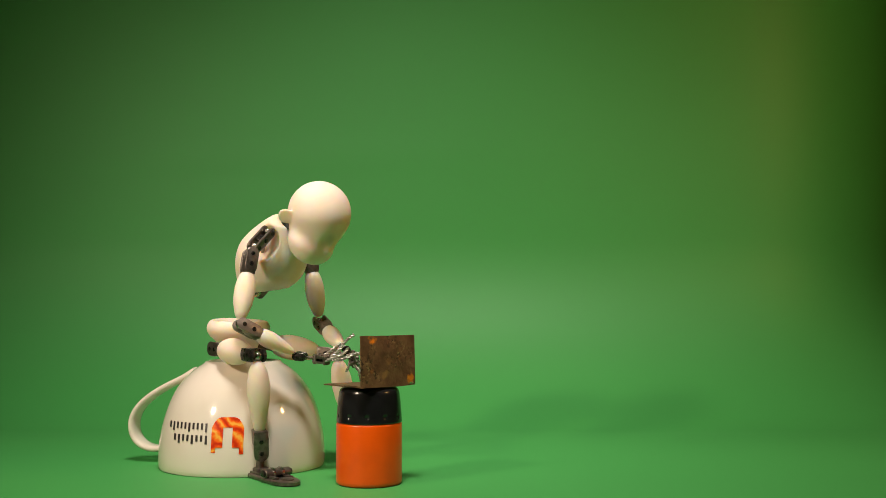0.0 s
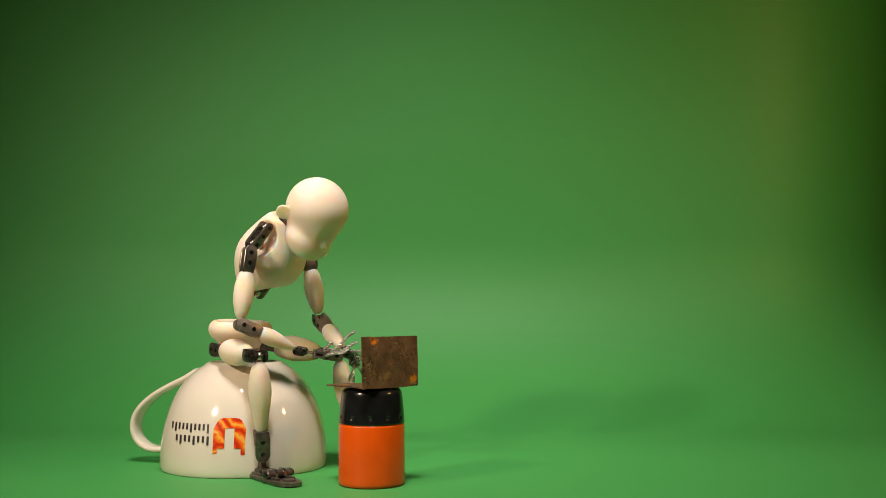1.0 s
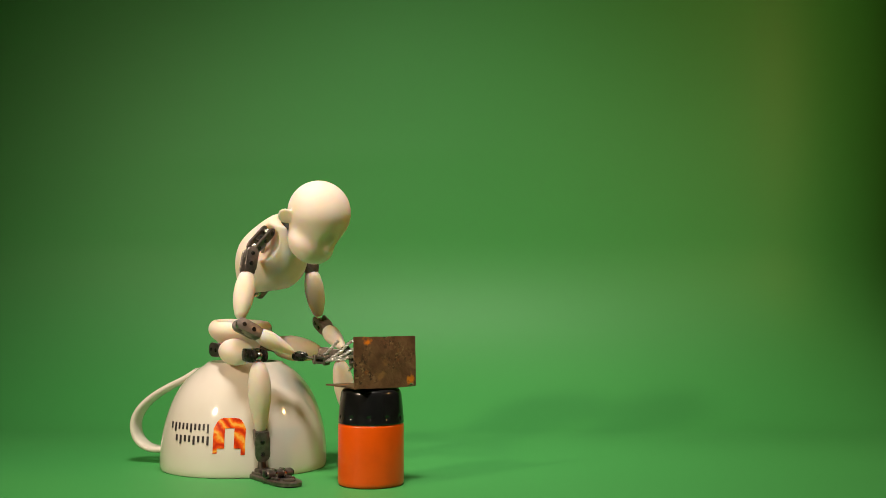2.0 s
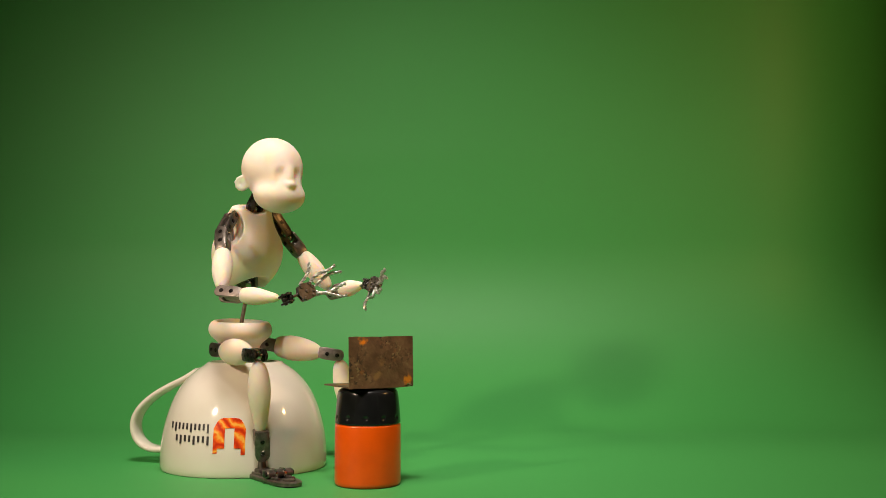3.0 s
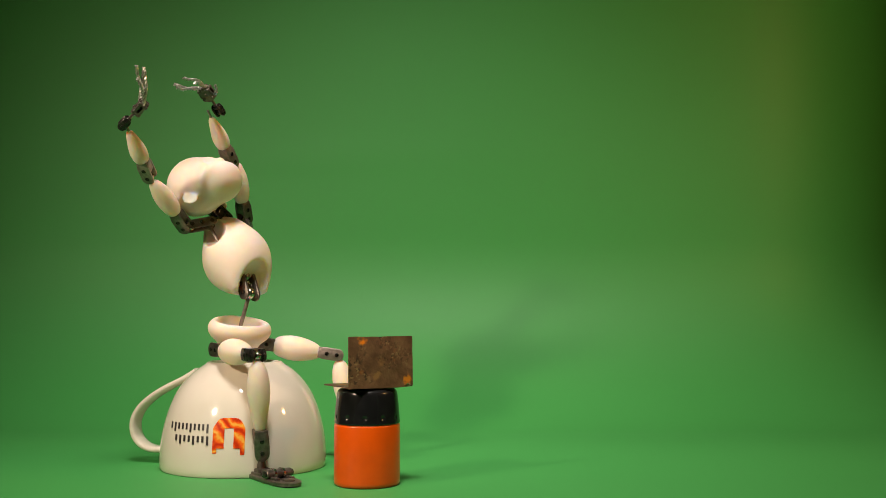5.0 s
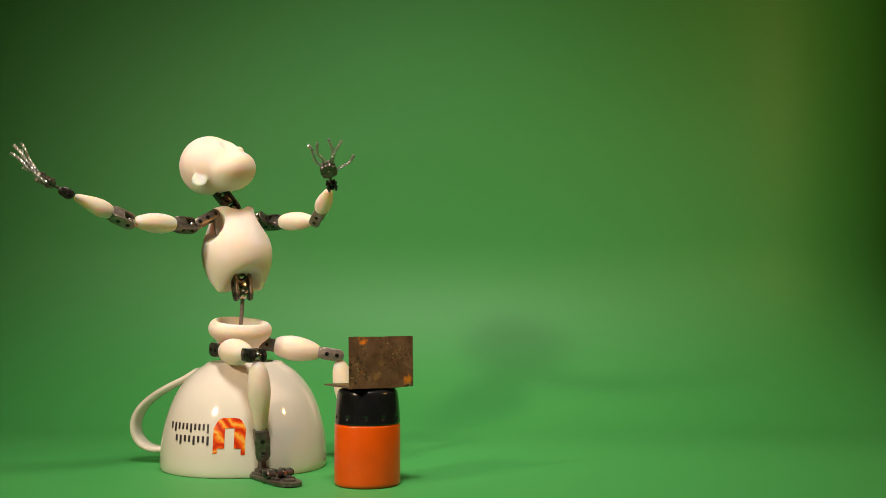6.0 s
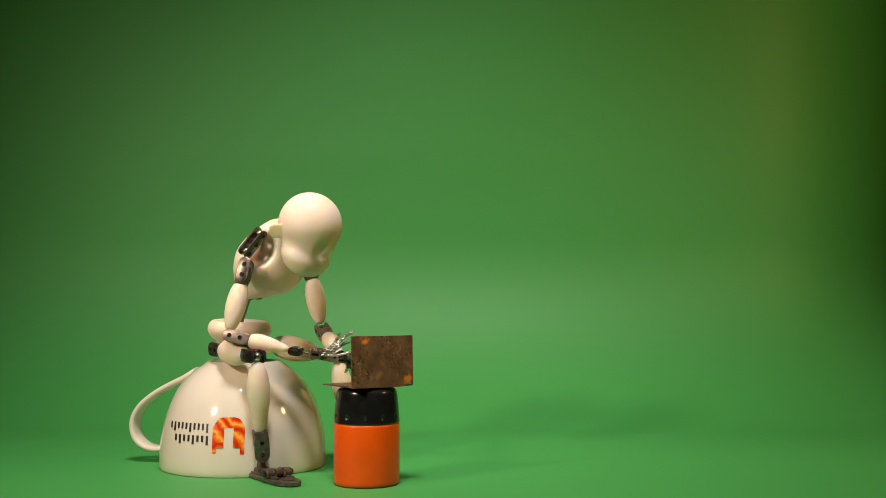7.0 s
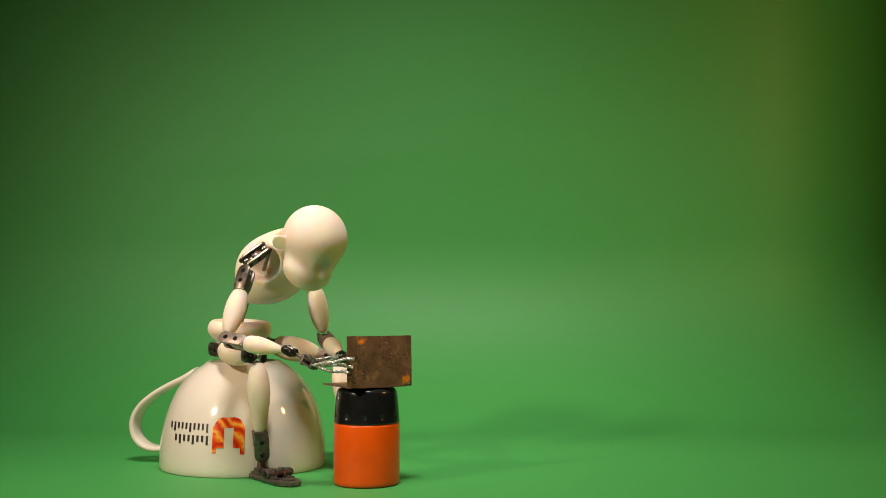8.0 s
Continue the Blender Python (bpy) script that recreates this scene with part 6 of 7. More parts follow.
    walk(PARTS["palm", 1], [
        (0, pose(0.0714, -0.0091, 0.0750, 135.6, -60.9, 124.4)),
        (0.3, pose(0.0713, -0.0079, 0.0750, 135.6, -60.9, 124.3)),
        (0.5, pose(0.0713, -0.0087, 0.0750, 135.6, -60.9, 124.4)),
        (0.8, pose(0.0704, -0.0061, 0.0752, 135.6, -60.9, 124.3)),
        (1, pose(0.0699, -0.0048, 0.0754, 135.6, -60.9, 124.3)),
        (1.3, pose(0.0702, -0.0073, 0.0755, 135.6, -61.0, 124.3)),
        (1.5, pose(0.0702, -0.0077, 0.0755, 135.6, -61.0, 124.3)),
        (1.7, pose(0.0705, -0.0107, 0.0756, 135.7, -61.1, 124.4)),
        (2.1, pose(0.0702, -0.0077, 0.0755, 135.6, -61.0, 124.3)),
        (2.4, pose(0.0698, -0.0029, 0.0753, 135.6, -60.8, 124.2)),
        (2.6, pose(0.0734, 0.0018, 0.0851, 122.0, -52.7, 75.2)),
        (2.8, pose(0.0771, 0.0066, 0.0949, 103.9, -52.8, 29.3)),
        (3, pose(0.0816, -0.0023, 0.1182, 98.7, -65.4, 18.6)),
        (3.1, pose(0.0695, 0.0056, 0.1262, 21.6, -25.5, 66.0)),
        (3.2, pose(0.0574, 0.0136, 0.1342, -18.4, 22.5, 52.3)),
        (3.3, pose(0.0533, 0.0198, 0.1423, -15.5, -27.2, 51.7)),
        (3.4, pose(0.0492, 0.0261, 0.1503, -2.3, -76.6, 39.8)),
        (3.5, pose(0.0567, 0.0186, 0.1576, 23.1, -82.7, 13.5)),
        (3.6, pose(0.0540, 0.0152, 0.1739, -127.3, -79.9, 176.9)),
        (3.8, pose(0.0349, 0.0090, 0.1959, -113.2, -53.3, 154.8)),
        (4, pose(0.0186, 0.0156, 0.2258, -97.2, -26.8, 132.1)),
        (4.2, pose(0.0025, 0.0127, 0.2371, -97.5, -20.7, 138.9)),
        (4.35, pose(-0.0187, 0.0163, 0.2317, -66.3, 43.9, 143.3)),
        (4.5, pose(-0.0400, 0.0200, 0.2232, 61.6, 56.2, -104.7)),
        (4.6, pose(-0.0392, 0.0132, 0.2197, -34.5, 62.2, -179.9)),
        (4.7, pose(-0.0383, 0.0064, 0.2101, 67.3, 57.0, -100.0)),
        (4.95, pose(-0.0220, 0.0143, 0.2269, -35.2, 30.9, 159.3)),
        (5.2, pose(-0.0057, 0.0221, 0.2408, -55.3, -37.3, 143.3)),
        (5.8, pose(0.0299, 0.0068, 0.2253, -50.6, 24.3, 172.1)),
        (6, pose(0.0598, -0.0054, 0.1804, -48.5, 14.4, -173.1)),
        (6.1, pose(0.0647, -0.0207, 0.1565, 0.7, -11.5, -177.1)),
        (6.2, pose(0.0695, -0.0360, 0.1327, 53.1, -12.1, 175.6)),
        (6.3, pose(0.0519, 0.0110, 0.0995, 80.2, -28.4, 110.2)),
        (6.4, pose(0.0344, 0.0580, 0.0663, 106.9, -11.7, 45.0)),
        (6.5, pose(0.0326, 0.0718, 0.0648, 169.4, 1.6, 64.6)),
        (6.6, pose(0.0713, -0.0082, 0.0762, 103.7, -19.1, 43.2)),
        (6.8, pose(0.0812, -0.0004, 0.0844, 115.2, -33.7, 14.3)),
        (6.9, pose(0.0753, -0.0118, 0.0787, 125.1, -45.2, 70.8)),
        (7, pose(0.0693, -0.0233, 0.0731, 113.9, -57.1, 142.3)),
        (7.3, pose(0.0698, -0.0277, 0.0733, 113.9, -57.3, 142.4)),
        (7.5, pose(0.0696, -0.0260, 0.0733, 113.9, -57.2, 142.3)),
        (7.8, pose(0.0696, -0.0263, 0.0733, 113.9, -57.2, 142.3)),
        (8, pose(0.0696, -0.0260, 0.0733, 113.9, -57.2, 142.3))])
    walk(PARTS["finger0", 1], [
        (0, pose(-0.0037, 0.0000, 0.0172, 12.0, -18.0, 0.0)),
        (0.3, pose(-0.0037, 0.0000, 0.0172, 0.9, -18.0, 0.0)),
        (0.5, pose(-0.0037, 0.0000, 0.0172, 37.4, -18.0, 0.0)),
        (0.8, pose(-0.0037, 0.0000, 0.0172, -8.6, -18.0, 0.0)),
        (1, pose(-0.0037, 0.0000, 0.0172, 1.3, -18.0, 0.0)),
        (1.3, pose(-0.0037, 0.0000, 0.0172, 31.8, -18.0, 0.0)),
        (1.5, pose(-0.0037, 0.0000, 0.0172, -8.9, -18.0, 0.0)),
        (1.7, pose(-0.0037, 0.0000, 0.0172, 1.7, -18.0, 0.0)),
        (2.1, pose(-0.0037, 0.0000, 0.0172, 10.7, -18.0, 0.0)),
        (2.4, pose(-0.0037, 0.0000, 0.0172, 2.1, -18.0, 0.0)),
        (2.8, pose(-0.0037, 0.0000, 0.0172, -20.4, -20.0, 0.0)),
        (3, pose(-0.0037, 0.0000, 0.0172, -15.7, -20.0, 0.0)),
        (3.2, pose(-0.0037, 0.0000, 0.0172, 3.0, -20.0, 0.0)),
        (3.4, pose(-0.0037, 0.0000, 0.0172, 10.2, -12.0, 0.0)),
        (3.5, pose(-0.0037, 0.0000, 0.0172, -1.2, -12.0, 0.0)),
        (3.6, pose(-0.0037, 0.0000, 0.0172, -11.7, -12.0, 0.0)),
        (3.8, pose(-0.0037, 0.0000, 0.0172, -4.9, -12.0, 0.0)),
        (4, pose(-0.0037, 0.0000, 0.0172, 13.9, -12.0, 0.0)),
        (4.2, pose(-0.0037, 0.0000, 0.0172, -1.4, -12.0, 0.0)),
        (4.5, pose(-0.0037, 0.0000, 0.0172, -62.0, -16.0, 0.0)),
        (4.7, pose(-0.0037, 0.0000, 0.0172, -70.0, -16.0, 0.0)),
        (5.2, pose(-0.0037, 0.0000, 0.0172, -19.9, -20.0, 0.0)),
        (5.8, pose(-0.0037, 0.0000, 0.0172, -5.6, -20.0, 0.0)),
        (6, pose(-0.0037, 0.0000, 0.0172, 3.4, -20.0, 0.0)),
        (6.2, pose(-0.0037, 0.0000, 0.0172, 4.1, -20.0, 0.0)),
        (6.4, pose(-0.0037, 0.0000, 0.0172, -15.2, -20.0, 0.0)),
        (6.5, pose(-0.0037, 0.0000, 0.0172, -15.6, -20.0, 0.0)),
        (6.6, pose(-0.0037, 0.0000, 0.0172, -21.7, -20.0, 0.0)),
        (6.8, pose(-0.0037, 0.0000, 0.0172, -24.0, -20.0, 0.0)),
        (7, pose(-0.0037, 0.0000, 0.0172, 7.6, -18.0, 0.0)),
        (7.3, pose(-0.0037, 0.0000, 0.0172, 5.0, -18.0, 0.0)),
        (7.5, pose(-0.0037, 0.0000, 0.0172, 38.0, -18.0, 0.0)),
        (7.8, pose(-0.0037, 0.0000, 0.0172, -11.0, -18.0, 0.0)),
        (8, pose(-0.0037, 0.0000, 0.0172, 5.4, -18.0, 0.0))])
    walk(PARTS["finger1", 1], [
        (0, pose(-0.0015, 0.0000, 0.0172, -10.4, -6.3, 0.0)),
        (0.3, pose(-0.0015, 0.0000, 0.0172, 37.9, -6.3, 0.0)),
        (0.5, pose(-0.0015, 0.0000, 0.0172, 3.9, -6.3, 0.0)),
        (0.8, pose(-0.0015, 0.0000, 0.0172, 8.8, -6.3, 0.0)),
        (1, pose(-0.0015, 0.0000, 0.0172, 37.9, -6.3, 0.0)),
        (1.3, pose(-0.0015, 0.0000, 0.0172, -12.5, -6.3, 0.0)),
        (1.5, pose(-0.0015, 0.0000, 0.0172, 9.2, -6.3, 0.0)),
        (1.7, pose(-0.0015, 0.0000, 0.0172, 37.8, -6.3, 0.0)),
        (2.1, pose(-0.0015, 0.0000, 0.0172, -9.8, -6.3, 0.0)),
        (2.4, pose(-0.0015, 0.0000, 0.0172, 37.8, -6.3, 0.0)),
        (2.8, pose(-0.0015, 0.0000, 0.0172, -25.0, -7.0, 0.0)),
        (3, pose(-0.0015, 0.0000, 0.0172, -5.6, -7.0, 0.0)),
        (3.2, pose(-0.0015, 0.0000, 0.0172, 3.0, -7.0, 0.0)),
        (3.4, pose(-0.0015, 0.0000, 0.0172, -13.4, -4.2, 0.0)),
        (3.5, pose(-0.0015, 0.0000, 0.0172, -11.4, -4.2, 0.0)),
        (3.6, pose(-0.0015, 0.0000, 0.0172, -0.8, -4.2, 0.0)),
        (3.8, pose(-0.0015, 0.0000, 0.0172, 13.8, -4.2, 0.0)),
        (4, pose(-0.0015, 0.0000, 0.0172, -5.5, -4.2, 0.0)),
        (4.2, pose(-0.0015, 0.0000, 0.0172, -11.3, -4.2, 0.0)),
        (4.5, pose(-0.0015, 0.0000, 0.0172, -78.0, -5.6, 0.0)),
        (4.7, pose(-0.0015, 0.0000, 0.0172, -66.0, -5.6, 0.0)),
        (5.2, pose(-0.0015, 0.0000, 0.0172, -12.1, -7.0, 0.0)),
        (5.8, pose(-0.0015, 0.0000, 0.0172, 4.7, -7.0, 0.0)),
        (6, pose(-0.0015, 0.0000, 0.0172, 2.6, -7.0, 0.0)),
        (6.2, pose(-0.0015, 0.0000, 0.0172, -5.9, -7.0, 0.0)),
        (6.4, pose(-0.0015, 0.0000, 0.0172, -9.9, -7.0, 0.0)),
        (6.5, pose(-0.0015, 0.0000, 0.0172, -5.3, -7.0, 0.0)),
        (6.6, pose(-0.0015, 0.0000, 0.0172, -14.2, -7.0, 0.0)),
        (6.8, pose(-0.0015, 0.0000, 0.0172, -32.7, -7.0, 0.0)),
        (7, pose(-0.0015, 0.0000, 0.0172, -7.9, -6.3, 0.0)),
        (7.3, pose(-0.0015, 0.0000, 0.0172, 37.2, -6.3, 0.0)),
        (7.5, pose(-0.0015, 0.0000, 0.0172, -0.1, -6.3, 0.0)),
        (7.8, pose(-0.0015, 0.0000, 0.0172, 13.1, -6.3, 0.0)),
        (8, pose(-0.0015, 0.0000, 0.0172, 37.0, -6.3, 0.0))])
    walk(PARTS["finger2", 1], [
        (0, pose(0.0011, 0.0000, 0.0172, 34.7, 5.4, 0.0)),
        (0.3, pose(0.0011, 0.0000, 0.0172, -3.0, 5.4, 0.0)),
        (0.5, pose(0.0011, 0.0000, 0.0172, -5.2, 5.4, 0.0)),
        (0.8, pose(0.0011, 0.0000, 0.0172, 35.9, 5.4, 0.0)),
        (1, pose(0.0011, 0.0000, 0.0172, -3.4, 5.4, 0.0)),
        (1.3, pose(0.0011, 0.0000, 0.0172, 17.0, 5.4, 0.0)),
        (1.5, pose(0.0011, 0.0000, 0.0172, 35.7, 5.4, 0.0)),
        (1.7, pose(0.0011, 0.0000, 0.0172, -3.7, 5.4, 0.0)),
        (2.1, pose(0.0011, 0.0000, 0.0172, 35.3, 5.4, 0.0)),
        (2.4, pose(0.0011, 0.0000, 0.0172, -4.1, 5.4, 0.0)),
        (2.8, pose(0.0011, 0.0000, 0.0172, -14.6, 6.0, 0.0)),
        (3, pose(0.0011, 0.0000, 0.0172, -8.7, 6.0, 0.0)),
        (3.2, pose(0.0011, 0.0000, 0.0172, -6.0, 6.0, 0.0)),
        (3.4, pose(0.0011, 0.0000, 0.0172, 3.4, 3.6, 0.0)),
        (3.5, pose(0.0011, 0.0000, 0.0172, 12.7, 3.6, 0.0)),
        (3.6, pose(0.0011, 0.0000, 0.0172, 12.5, 3.6, 0.0)),
        (3.8, pose(0.0011, 0.0000, 0.0172, -9.0, 3.6, 0.0)),
        (4, pose(0.0011, 0.0000, 0.0172, -8.4, 3.6, 0.0)),
        (4.2, pose(0.0011, 0.0000, 0.0172, 12.8, 3.6, 0.0)),
        (4.35, pose(0.0011, 0.0000, 0.0172, -27.4, 4.2, 0.2)),
        (4.5, pose(0.0011, 0.0000, 0.0172, -88.0, 4.8, 0.0)),
        (4.7, pose(0.0011, 0.0000, 0.0172, -84.0, 4.8, 0.0)),
        (5.2, pose(0.0011, 0.0000, 0.0172, -22.0, 6.0, 0.0)),
        (5.8, pose(0.0011, 0.0000, 0.0172, 0.9, 6.0, 0.0)),
        (6, pose(0.0011, 0.0000, 0.0172, -6.0, 6.0, 0.0)),
        (6.2, pose(0.0011, 0.0000, 0.0172, 1.8, 6.0, 0.0)),
        (6.4, pose(0.0011, 0.0000, 0.0172, -4.9, 6.0, 0.0)),
        (6.5, pose(0.0011, 0.0000, 0.0172, -9.2, 6.0, 0.0)),
        (6.6, pose(0.0011, 0.0000, 0.0172, -24.2, 6.0, 0.0)),
        (6.8, pose(0.0011, 0.0000, 0.0172, -33.3, 6.0, 0.0)),
        (7, pose(0.0011, 0.0000, 0.0172, 36.5, 5.4, 0.0)),
        (7.3, pose(0.0011, 0.0000, 0.0172, -6.4, 5.4, 0.0)),
        (7.5, pose(0.0011, 0.0000, 0.0172, -1.7, 5.4, 0.0)),
        (7.8, pose(0.0011, 0.0000, 0.0172, 33.9, 5.4, 0.0)),
        (8, pose(0.0011, 0.0000, 0.0172, -6.7, 5.4, 0.0))])
    walk(PARTS["finger3", 1], [
        (0, pose(0.0037, 0.0000, 0.0172, 11.6, 16.2, 0.0)),
        (0.3, pose(0.0037, 0.0000, 0.0172, 1.3, 16.2, 0.0)),
        (0.5, pose(0.0037, 0.0000, 0.0172, 37.5, 16.2, 0.0)),
        (0.8, pose(0.0037, 0.0000, 0.0172, -8.9, 16.2, 0.0)),
        (1, pose(0.0037, 0.0000, 0.0172, 1.7, 16.2, 0.0)),
        (1.3, pose(0.0037, 0.0000, 0.0172, 31.5, 16.2, 0.0)),
        (1.5, pose(0.0037, 0.0000, 0.0172, -9.2, 16.2, 0.0)),
        (1.7, pose(0.0037, 0.0000, 0.0172, 2.1, 16.2, 0.0)),
        (2.1, pose(0.0037, 0.0000, 0.0172, 10.3, 16.2, 0.0)),
        (2.4, pose(0.0037, 0.0000, 0.0172, 2.5, 16.2, 0.0)),
        (2.8, pose(0.0037, 0.0000, 0.0172, -20.5, 18.0, 0.0)),
        (3, pose(0.0037, 0.0000, 0.0172, -15.7, 18.0, 0.0)),
        (3.2, pose(0.0037, 0.0000, 0.0172, 3.1, 18.0, 0.0)),
        (3.4, pose(0.0037, 0.0000, 0.0172, 10.0, 10.8, 0.0)),
        (3.5, pose(0.0037, 0.0000, 0.0172, -1.4, 10.8, 0.0)),
        (3.6, pose(0.0037, 0.0000, 0.0172, -11.8, 10.8, 0.0)),
        (3.8, pose(0.0037, 0.0000, 0.0172, -4.7, 10.8, 0.0)),
        (4, pose(0.0037, 0.0000, 0.0172, 13.9, 10.8, 0.0)),
        (4.2, pose(0.0037, 0.0000, 0.0172, -1.6, 10.8, 0.0)),
        (4.5, pose(0.0037, 0.0000, 0.0172, -58.0, 14.4, 0.0)),
        (4.7, pose(0.0037, 0.0000, 0.0172, -60.0, 14.4, 0.0)),
        (5.2, pose(0.0037, 0.0000, 0.0172, -19.8, 18.0, 0.0)),
        (5.8, pose(0.0037, 0.0000, 0.0172, -5.6, 18.0, 0.0)),
        (6, pose(0.0037, 0.0000, 0.0172, 3.4, 18.0, 0.0)),
        (6.2, pose(0.0037, 0.0000, 0.0172, 4.0, 18.0, 0.0)),
        (6.4, pose(0.0037, 0.0000, 0.0172, -15.3, 18.0, 0.0)),
        (6.5, pose(0.0037, 0.0000, 0.0172, -15.5, 18.0, 0.0)),
        (6.6, pose(0.0037, 0.0000, 0.0172, -21.6, 18.0, 0.0)),
        (6.8, pose(0.0037, 0.0000, 0.0172, -24.0, 18.0, 0.0)),
        (7, pose(0.0037, 0.0000, 0.0172, 7.2, 16.2, 0.0)),
        (7.3, pose(0.0037, 0.0000, 0.0172, 5.4, 16.2, 0.0)),
        (7.5, pose(0.0037, 0.0000, 0.0172, 38.0, 16.2, 0.0)),
        (7.8, pose(0.0037, 0.0000, 0.0172, -11.2, 16.2, 0.0)),
        (8, pose(0.0037, 0.0000, 0.0172, 5.8, 16.2, 0.0))])
    walk(PARTS["finger4", 1], [
        (0, pose(-0.0049, 0.0000, 0.0112, -15.0, -43.2, 0.0)),
        (0.3, pose(-0.0049, 0.0000, 0.0112, 33.1, -43.2, 0.0)),
        (0.5, pose(-0.0049, 0.0000, 0.0112, -1.3, -43.2, 0.0)),
        (0.8, pose(-0.0049, 0.0000, 0.0112, 4.4, -43.2, 0.0)),
        (1, pose(-0.0049, 0.0000, 0.0112, 33.0, -43.2, 0.0)),
        (1.3, pose(-0.0049, 0.0000, 0.0112, -17.5, -43.2, 0.0)),
        (1.5, pose(-0.0049, 0.0000, 0.0112, 4.8, -43.2, 0.0)),
        (1.7, pose(-0.0049, 0.0000, 0.0112, 33.0, -43.2, 0.0)),
        (2.1, pose(-0.0049, 0.0000, 0.0112, -14.3, -43.2, 0.0)),
        (2.4, pose(-0.0049, 0.0000, 0.0112, 32.9, -43.2, 0.0)),
        (2.8, pose(-0.0049, 0.0000, 0.0112, -16.9, -48.0, 0.0)),
        (3, pose(-0.0049, 0.0000, 0.0112, -1.5, -48.0, 0.0)),
        (3.2, pose(-0.0049, 0.0000, 0.0112, 2.9, -48.0, 0.0)),
        (3.4, pose(-0.0049, 0.0000, 0.0112, -13.5, -28.8, 0.0)),
        (3.5, pose(-0.0049, 0.0000, 0.0112, -11.3, -28.8, 0.0)),
        (3.6, pose(-0.0049, 0.0000, 0.0112, -0.6, -28.8, 0.0)),
        (3.8, pose(-0.0049, 0.0000, 0.0112, 13.8, -28.8, 0.0)),
        (4, pose(-0.0049, 0.0000, 0.0112, -5.7, -28.8, 0.0)),
        (4.2, pose(-0.0049, 0.0000, 0.0112, -11.2, -28.8, 0.0)),
        (4.5, pose(-0.0049, 0.0000, 0.0112, -40.0, -38.4, 0.0)),
        (4.7, pose(-0.0049, 0.0000, 0.0112, -41.0, -38.4, 0.0)),
        (5.2, pose(-0.0049, 0.0000, 0.0112, -4.9, -48.0, 0.0)),
        (5.8, pose(-0.0049, 0.0000, 0.0112, 4.7, -48.0, 0.0)),
        (6, pose(-0.0049, 0.0000, 0.0112, 2.5, -48.0, 0.0)),
        (6.2, pose(-0.0049, 0.0000, 0.0112, -5.9, -48.0, 0.0)),
        (6.4, pose(-0.0049, 0.0000, 0.0112, -5.8, -48.0, 0.0)),
        (6.5, pose(-0.0049, 0.0000, 0.0112, -1.2, -48.0, 0.0)),
        (6.6, pose(-0.0049, 0.0000, 0.0112, -6.2, -48.0, 0.0)),
        (6.8, pose(-0.0049, 0.0000, 0.0112, -20.8, -48.0, 0.0)),
        (7, pose(-0.0049, 0.0000, 0.0112, -12.4, -43.2, 0.0)),
        (7.3, pose(-0.0049, 0.0000, 0.0112, 32.2, -43.2, 0.0)),
        (7.5, pose(-0.0049, 0.0000, 0.0112, -5.3, -43.2, 0.0)),
        (7.8, pose(-0.0049, 0.0000, 0.0112, 8.8, -43.2, 0.0)),
        (8, pose(-0.0049, 0.0000, 0.0112, 32.1, -43.2, 0.0))])
    walk(PARTS["thigh", -1], [
        (0, pose(-0.0154, 0.0120, 0.0768, -92.8, -0.0, -141.0)),
        (5.8, pose(-0.0154, 0.0120, 0.0768, -92.2, 0.0, -142.2)),
        (6.5, pose(-0.0154, 0.0120, 0.0768, -92.9, -0.0, -142.2)),
        (8, pose(-0.0154, 0.0120, 0.0768, -93.3, -0.0, -141.6))])
    walk(PARTS["shin", -1], [
        (0, pose(0.0199, -0.0315, 0.0740, -176.8, 7.3, -70.3)),
        (5.8, pose(0.0190, -0.0322, 0.0746, -175.9, 7.6, -70.2)),
        (6.5, pose(0.0190, -0.0322, 0.0739, -175.8, 7.6, -70.2)),
        (8, pose(0.0193, -0.0319, 0.0735, -176.3, 7.5, -70.2))])
    walk(PARTS["thigh", 1], [
        (0, pose(0.0046, 0.0400, 0.0801, -99.4, -0.0, -85.1)),
        (5.8, pose(0.0046, 0.0400, 0.0801, -99.0, -0.0, -85.0)),
        (6.5, pose(0.0046, 0.0400, 0.0801, -99.9, -0.0, -93.0)),
        (8, pose(0.0046, 0.0400, 0.0801, -100.7, -0.0, -85.7))])
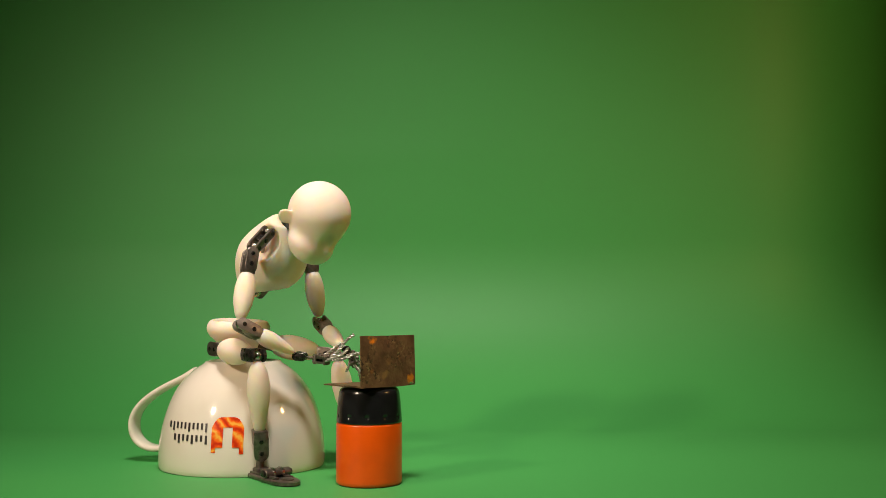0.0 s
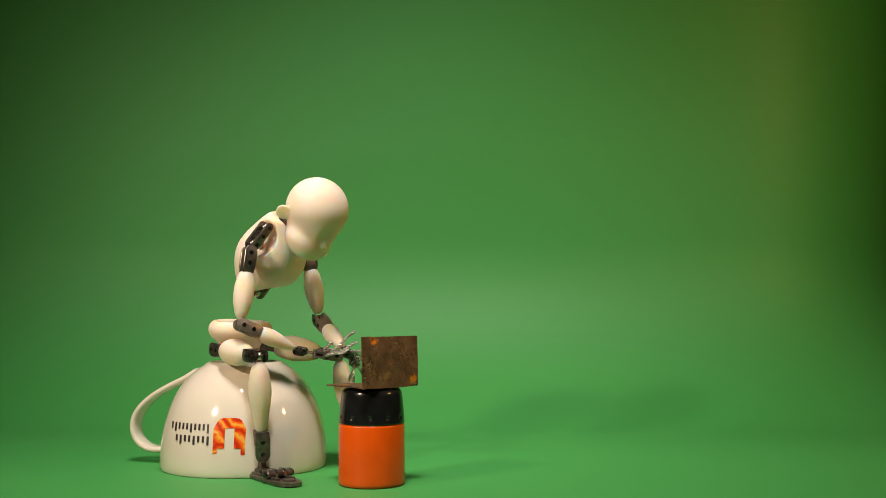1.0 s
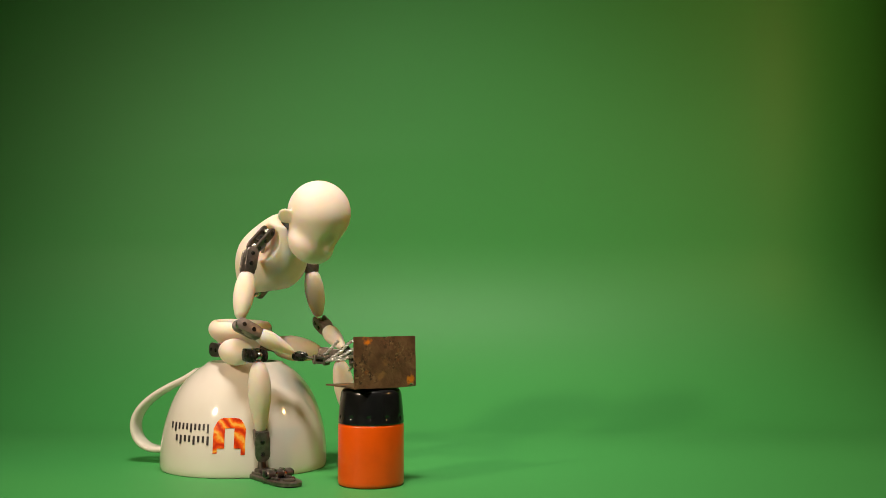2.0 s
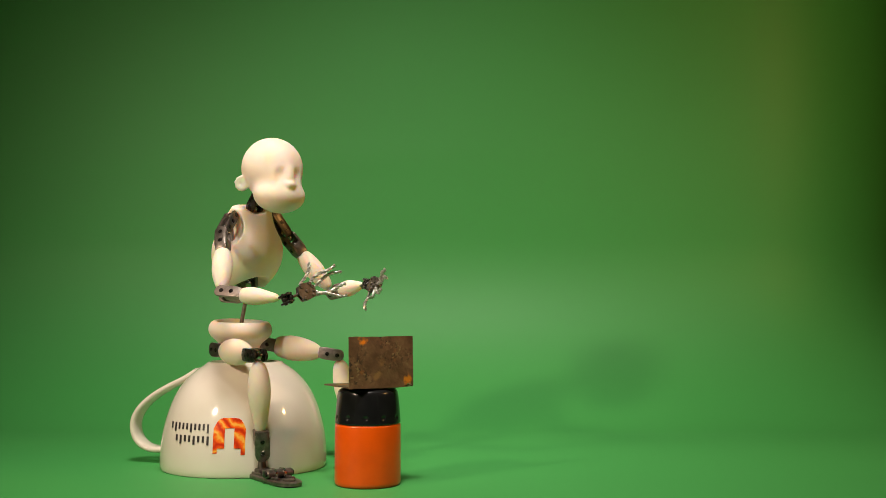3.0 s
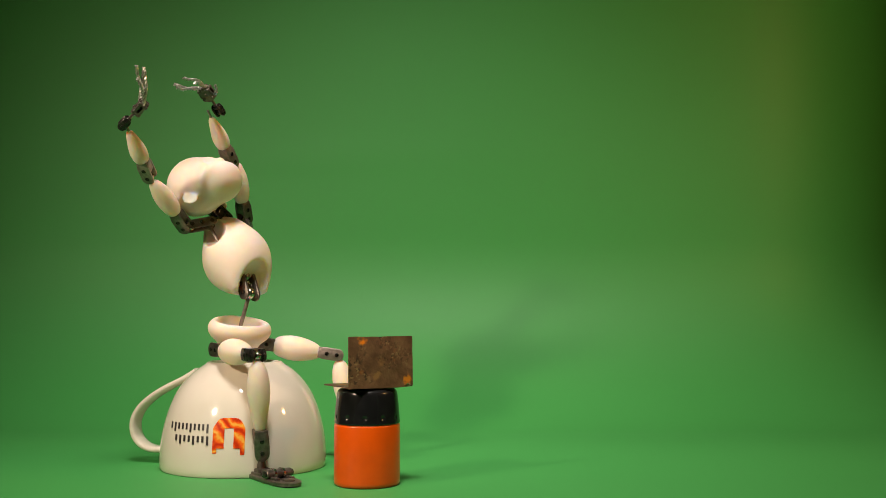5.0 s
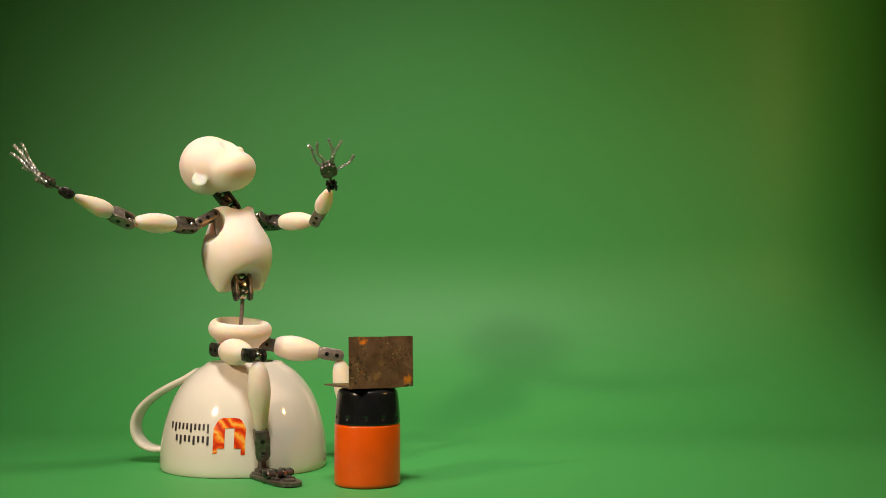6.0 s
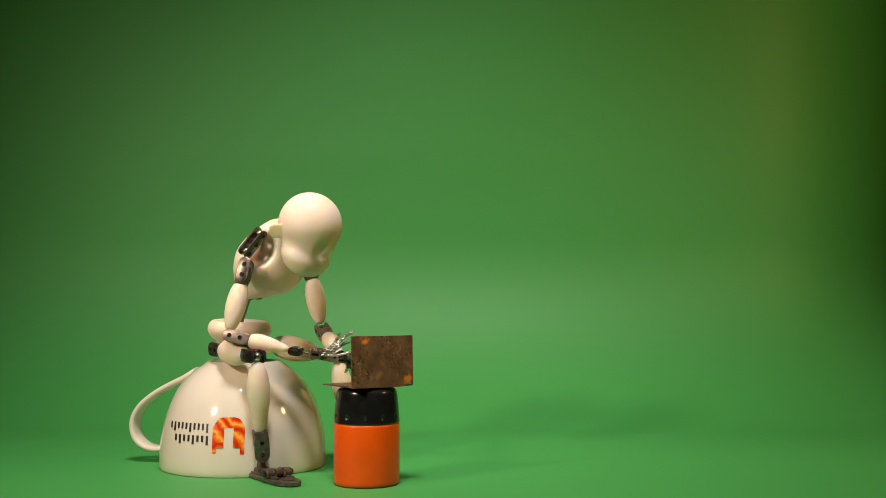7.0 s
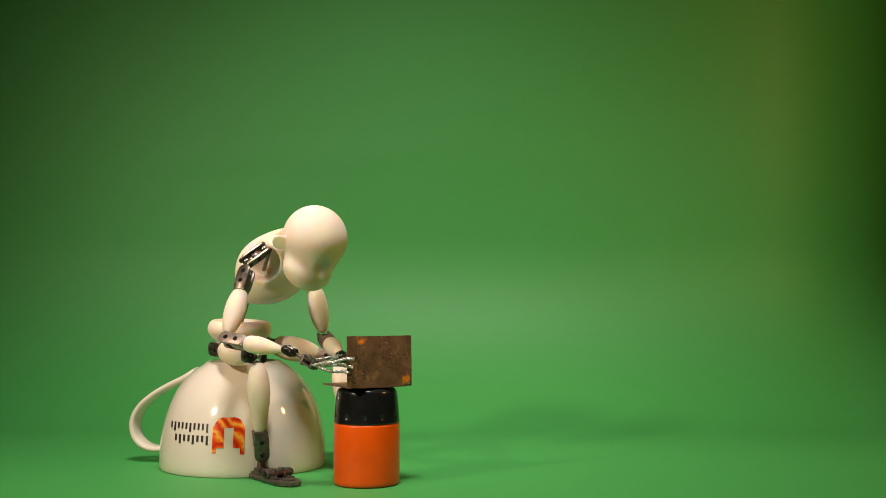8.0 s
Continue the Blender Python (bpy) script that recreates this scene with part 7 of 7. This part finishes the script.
    walk(PARTS["shin", 1], [
        (0, pose(0.0597, 0.0447, 0.0710, -170.6, -8.0, -72.0)),
        (5.8, pose(0.0597, 0.0448, 0.0713, -170.7, -8.0, -72.0)),
        (6.5, pose(0.0597, 0.0371, 0.0705, -168.2, -1.1, -70.9)),
        (8, pose(0.0595, 0.0441, 0.0697, -170.0, -7.6, -72.1))])
    walk(PARTS["foot", -1], [
        (0, pose(0.0204, -0.0230, 0.0006, 0.0, -0.0, 37.0)),
        (8, pose(0.0204, -0.0230, 0.0006, 0.0, -0.0, 37.0))])
    walk(PARTS["foot", 1], [
        (0, pose(0.0714, 0.0400, 0.0006, 0.0, -0.0, 35.0)),
        (8, pose(0.0714, 0.0400, 0.0006, 0.0, -0.0, 35.0))])
    walk(pot, [(0, pose(-0.0422, 0.6160, 0.0006, 0, 0, 0.0)), (0.4, pose(-0.0417, 0.6160, 0.0006, 0, 0, 0.0)), (0.9, pose(-0.0417, 0.6160, 0.0006, 0, 0, 0.0)), (1.7, pose(-0.0417, 0.6160, 0.0006, 0, 0, 0.0)), (2.8, pose(-0.0440, 0.6160, 0.0006, 0, 0, 0.0)), (8, pose(-0.0442, 0.6160, 0.0006, 0, 0, 0.0))])
    walk(laptop, [(0, pose(-0.0424, 0.6180, 0.0566, 0, 0, 44.0)), (0.5, pose(-0.0417, 0.6180, 0.0566, 0, 0, 49.0)), (1, pose(-0.0417, 0.6180, 0.0566, 0, 0, 42.0)), (1.5, pose(-0.0417, 0.6180, 0.0566, 0, 0, 39.0)), (1.7, pose(-0.0420, 0.6180, 0.0566, 0, 0, 37.0)), (2.8, pose(-0.0440, 0.6180, 0.0566, 0, 0, 30.5)), (6.8, pose(-0.0440, 0.6180, 0.0566, 0, 0, 30.5)), (7, pose(-0.0440, 0.6180, 0.0566, 0, 0, 35.0)), (7.5, pose(-0.0444, 0.6180, 0.0566, 0, 0, 32.0)), (8, pose(-0.0444, 0.6180, 0.0566, 0, 0, 30.0))])


motions()
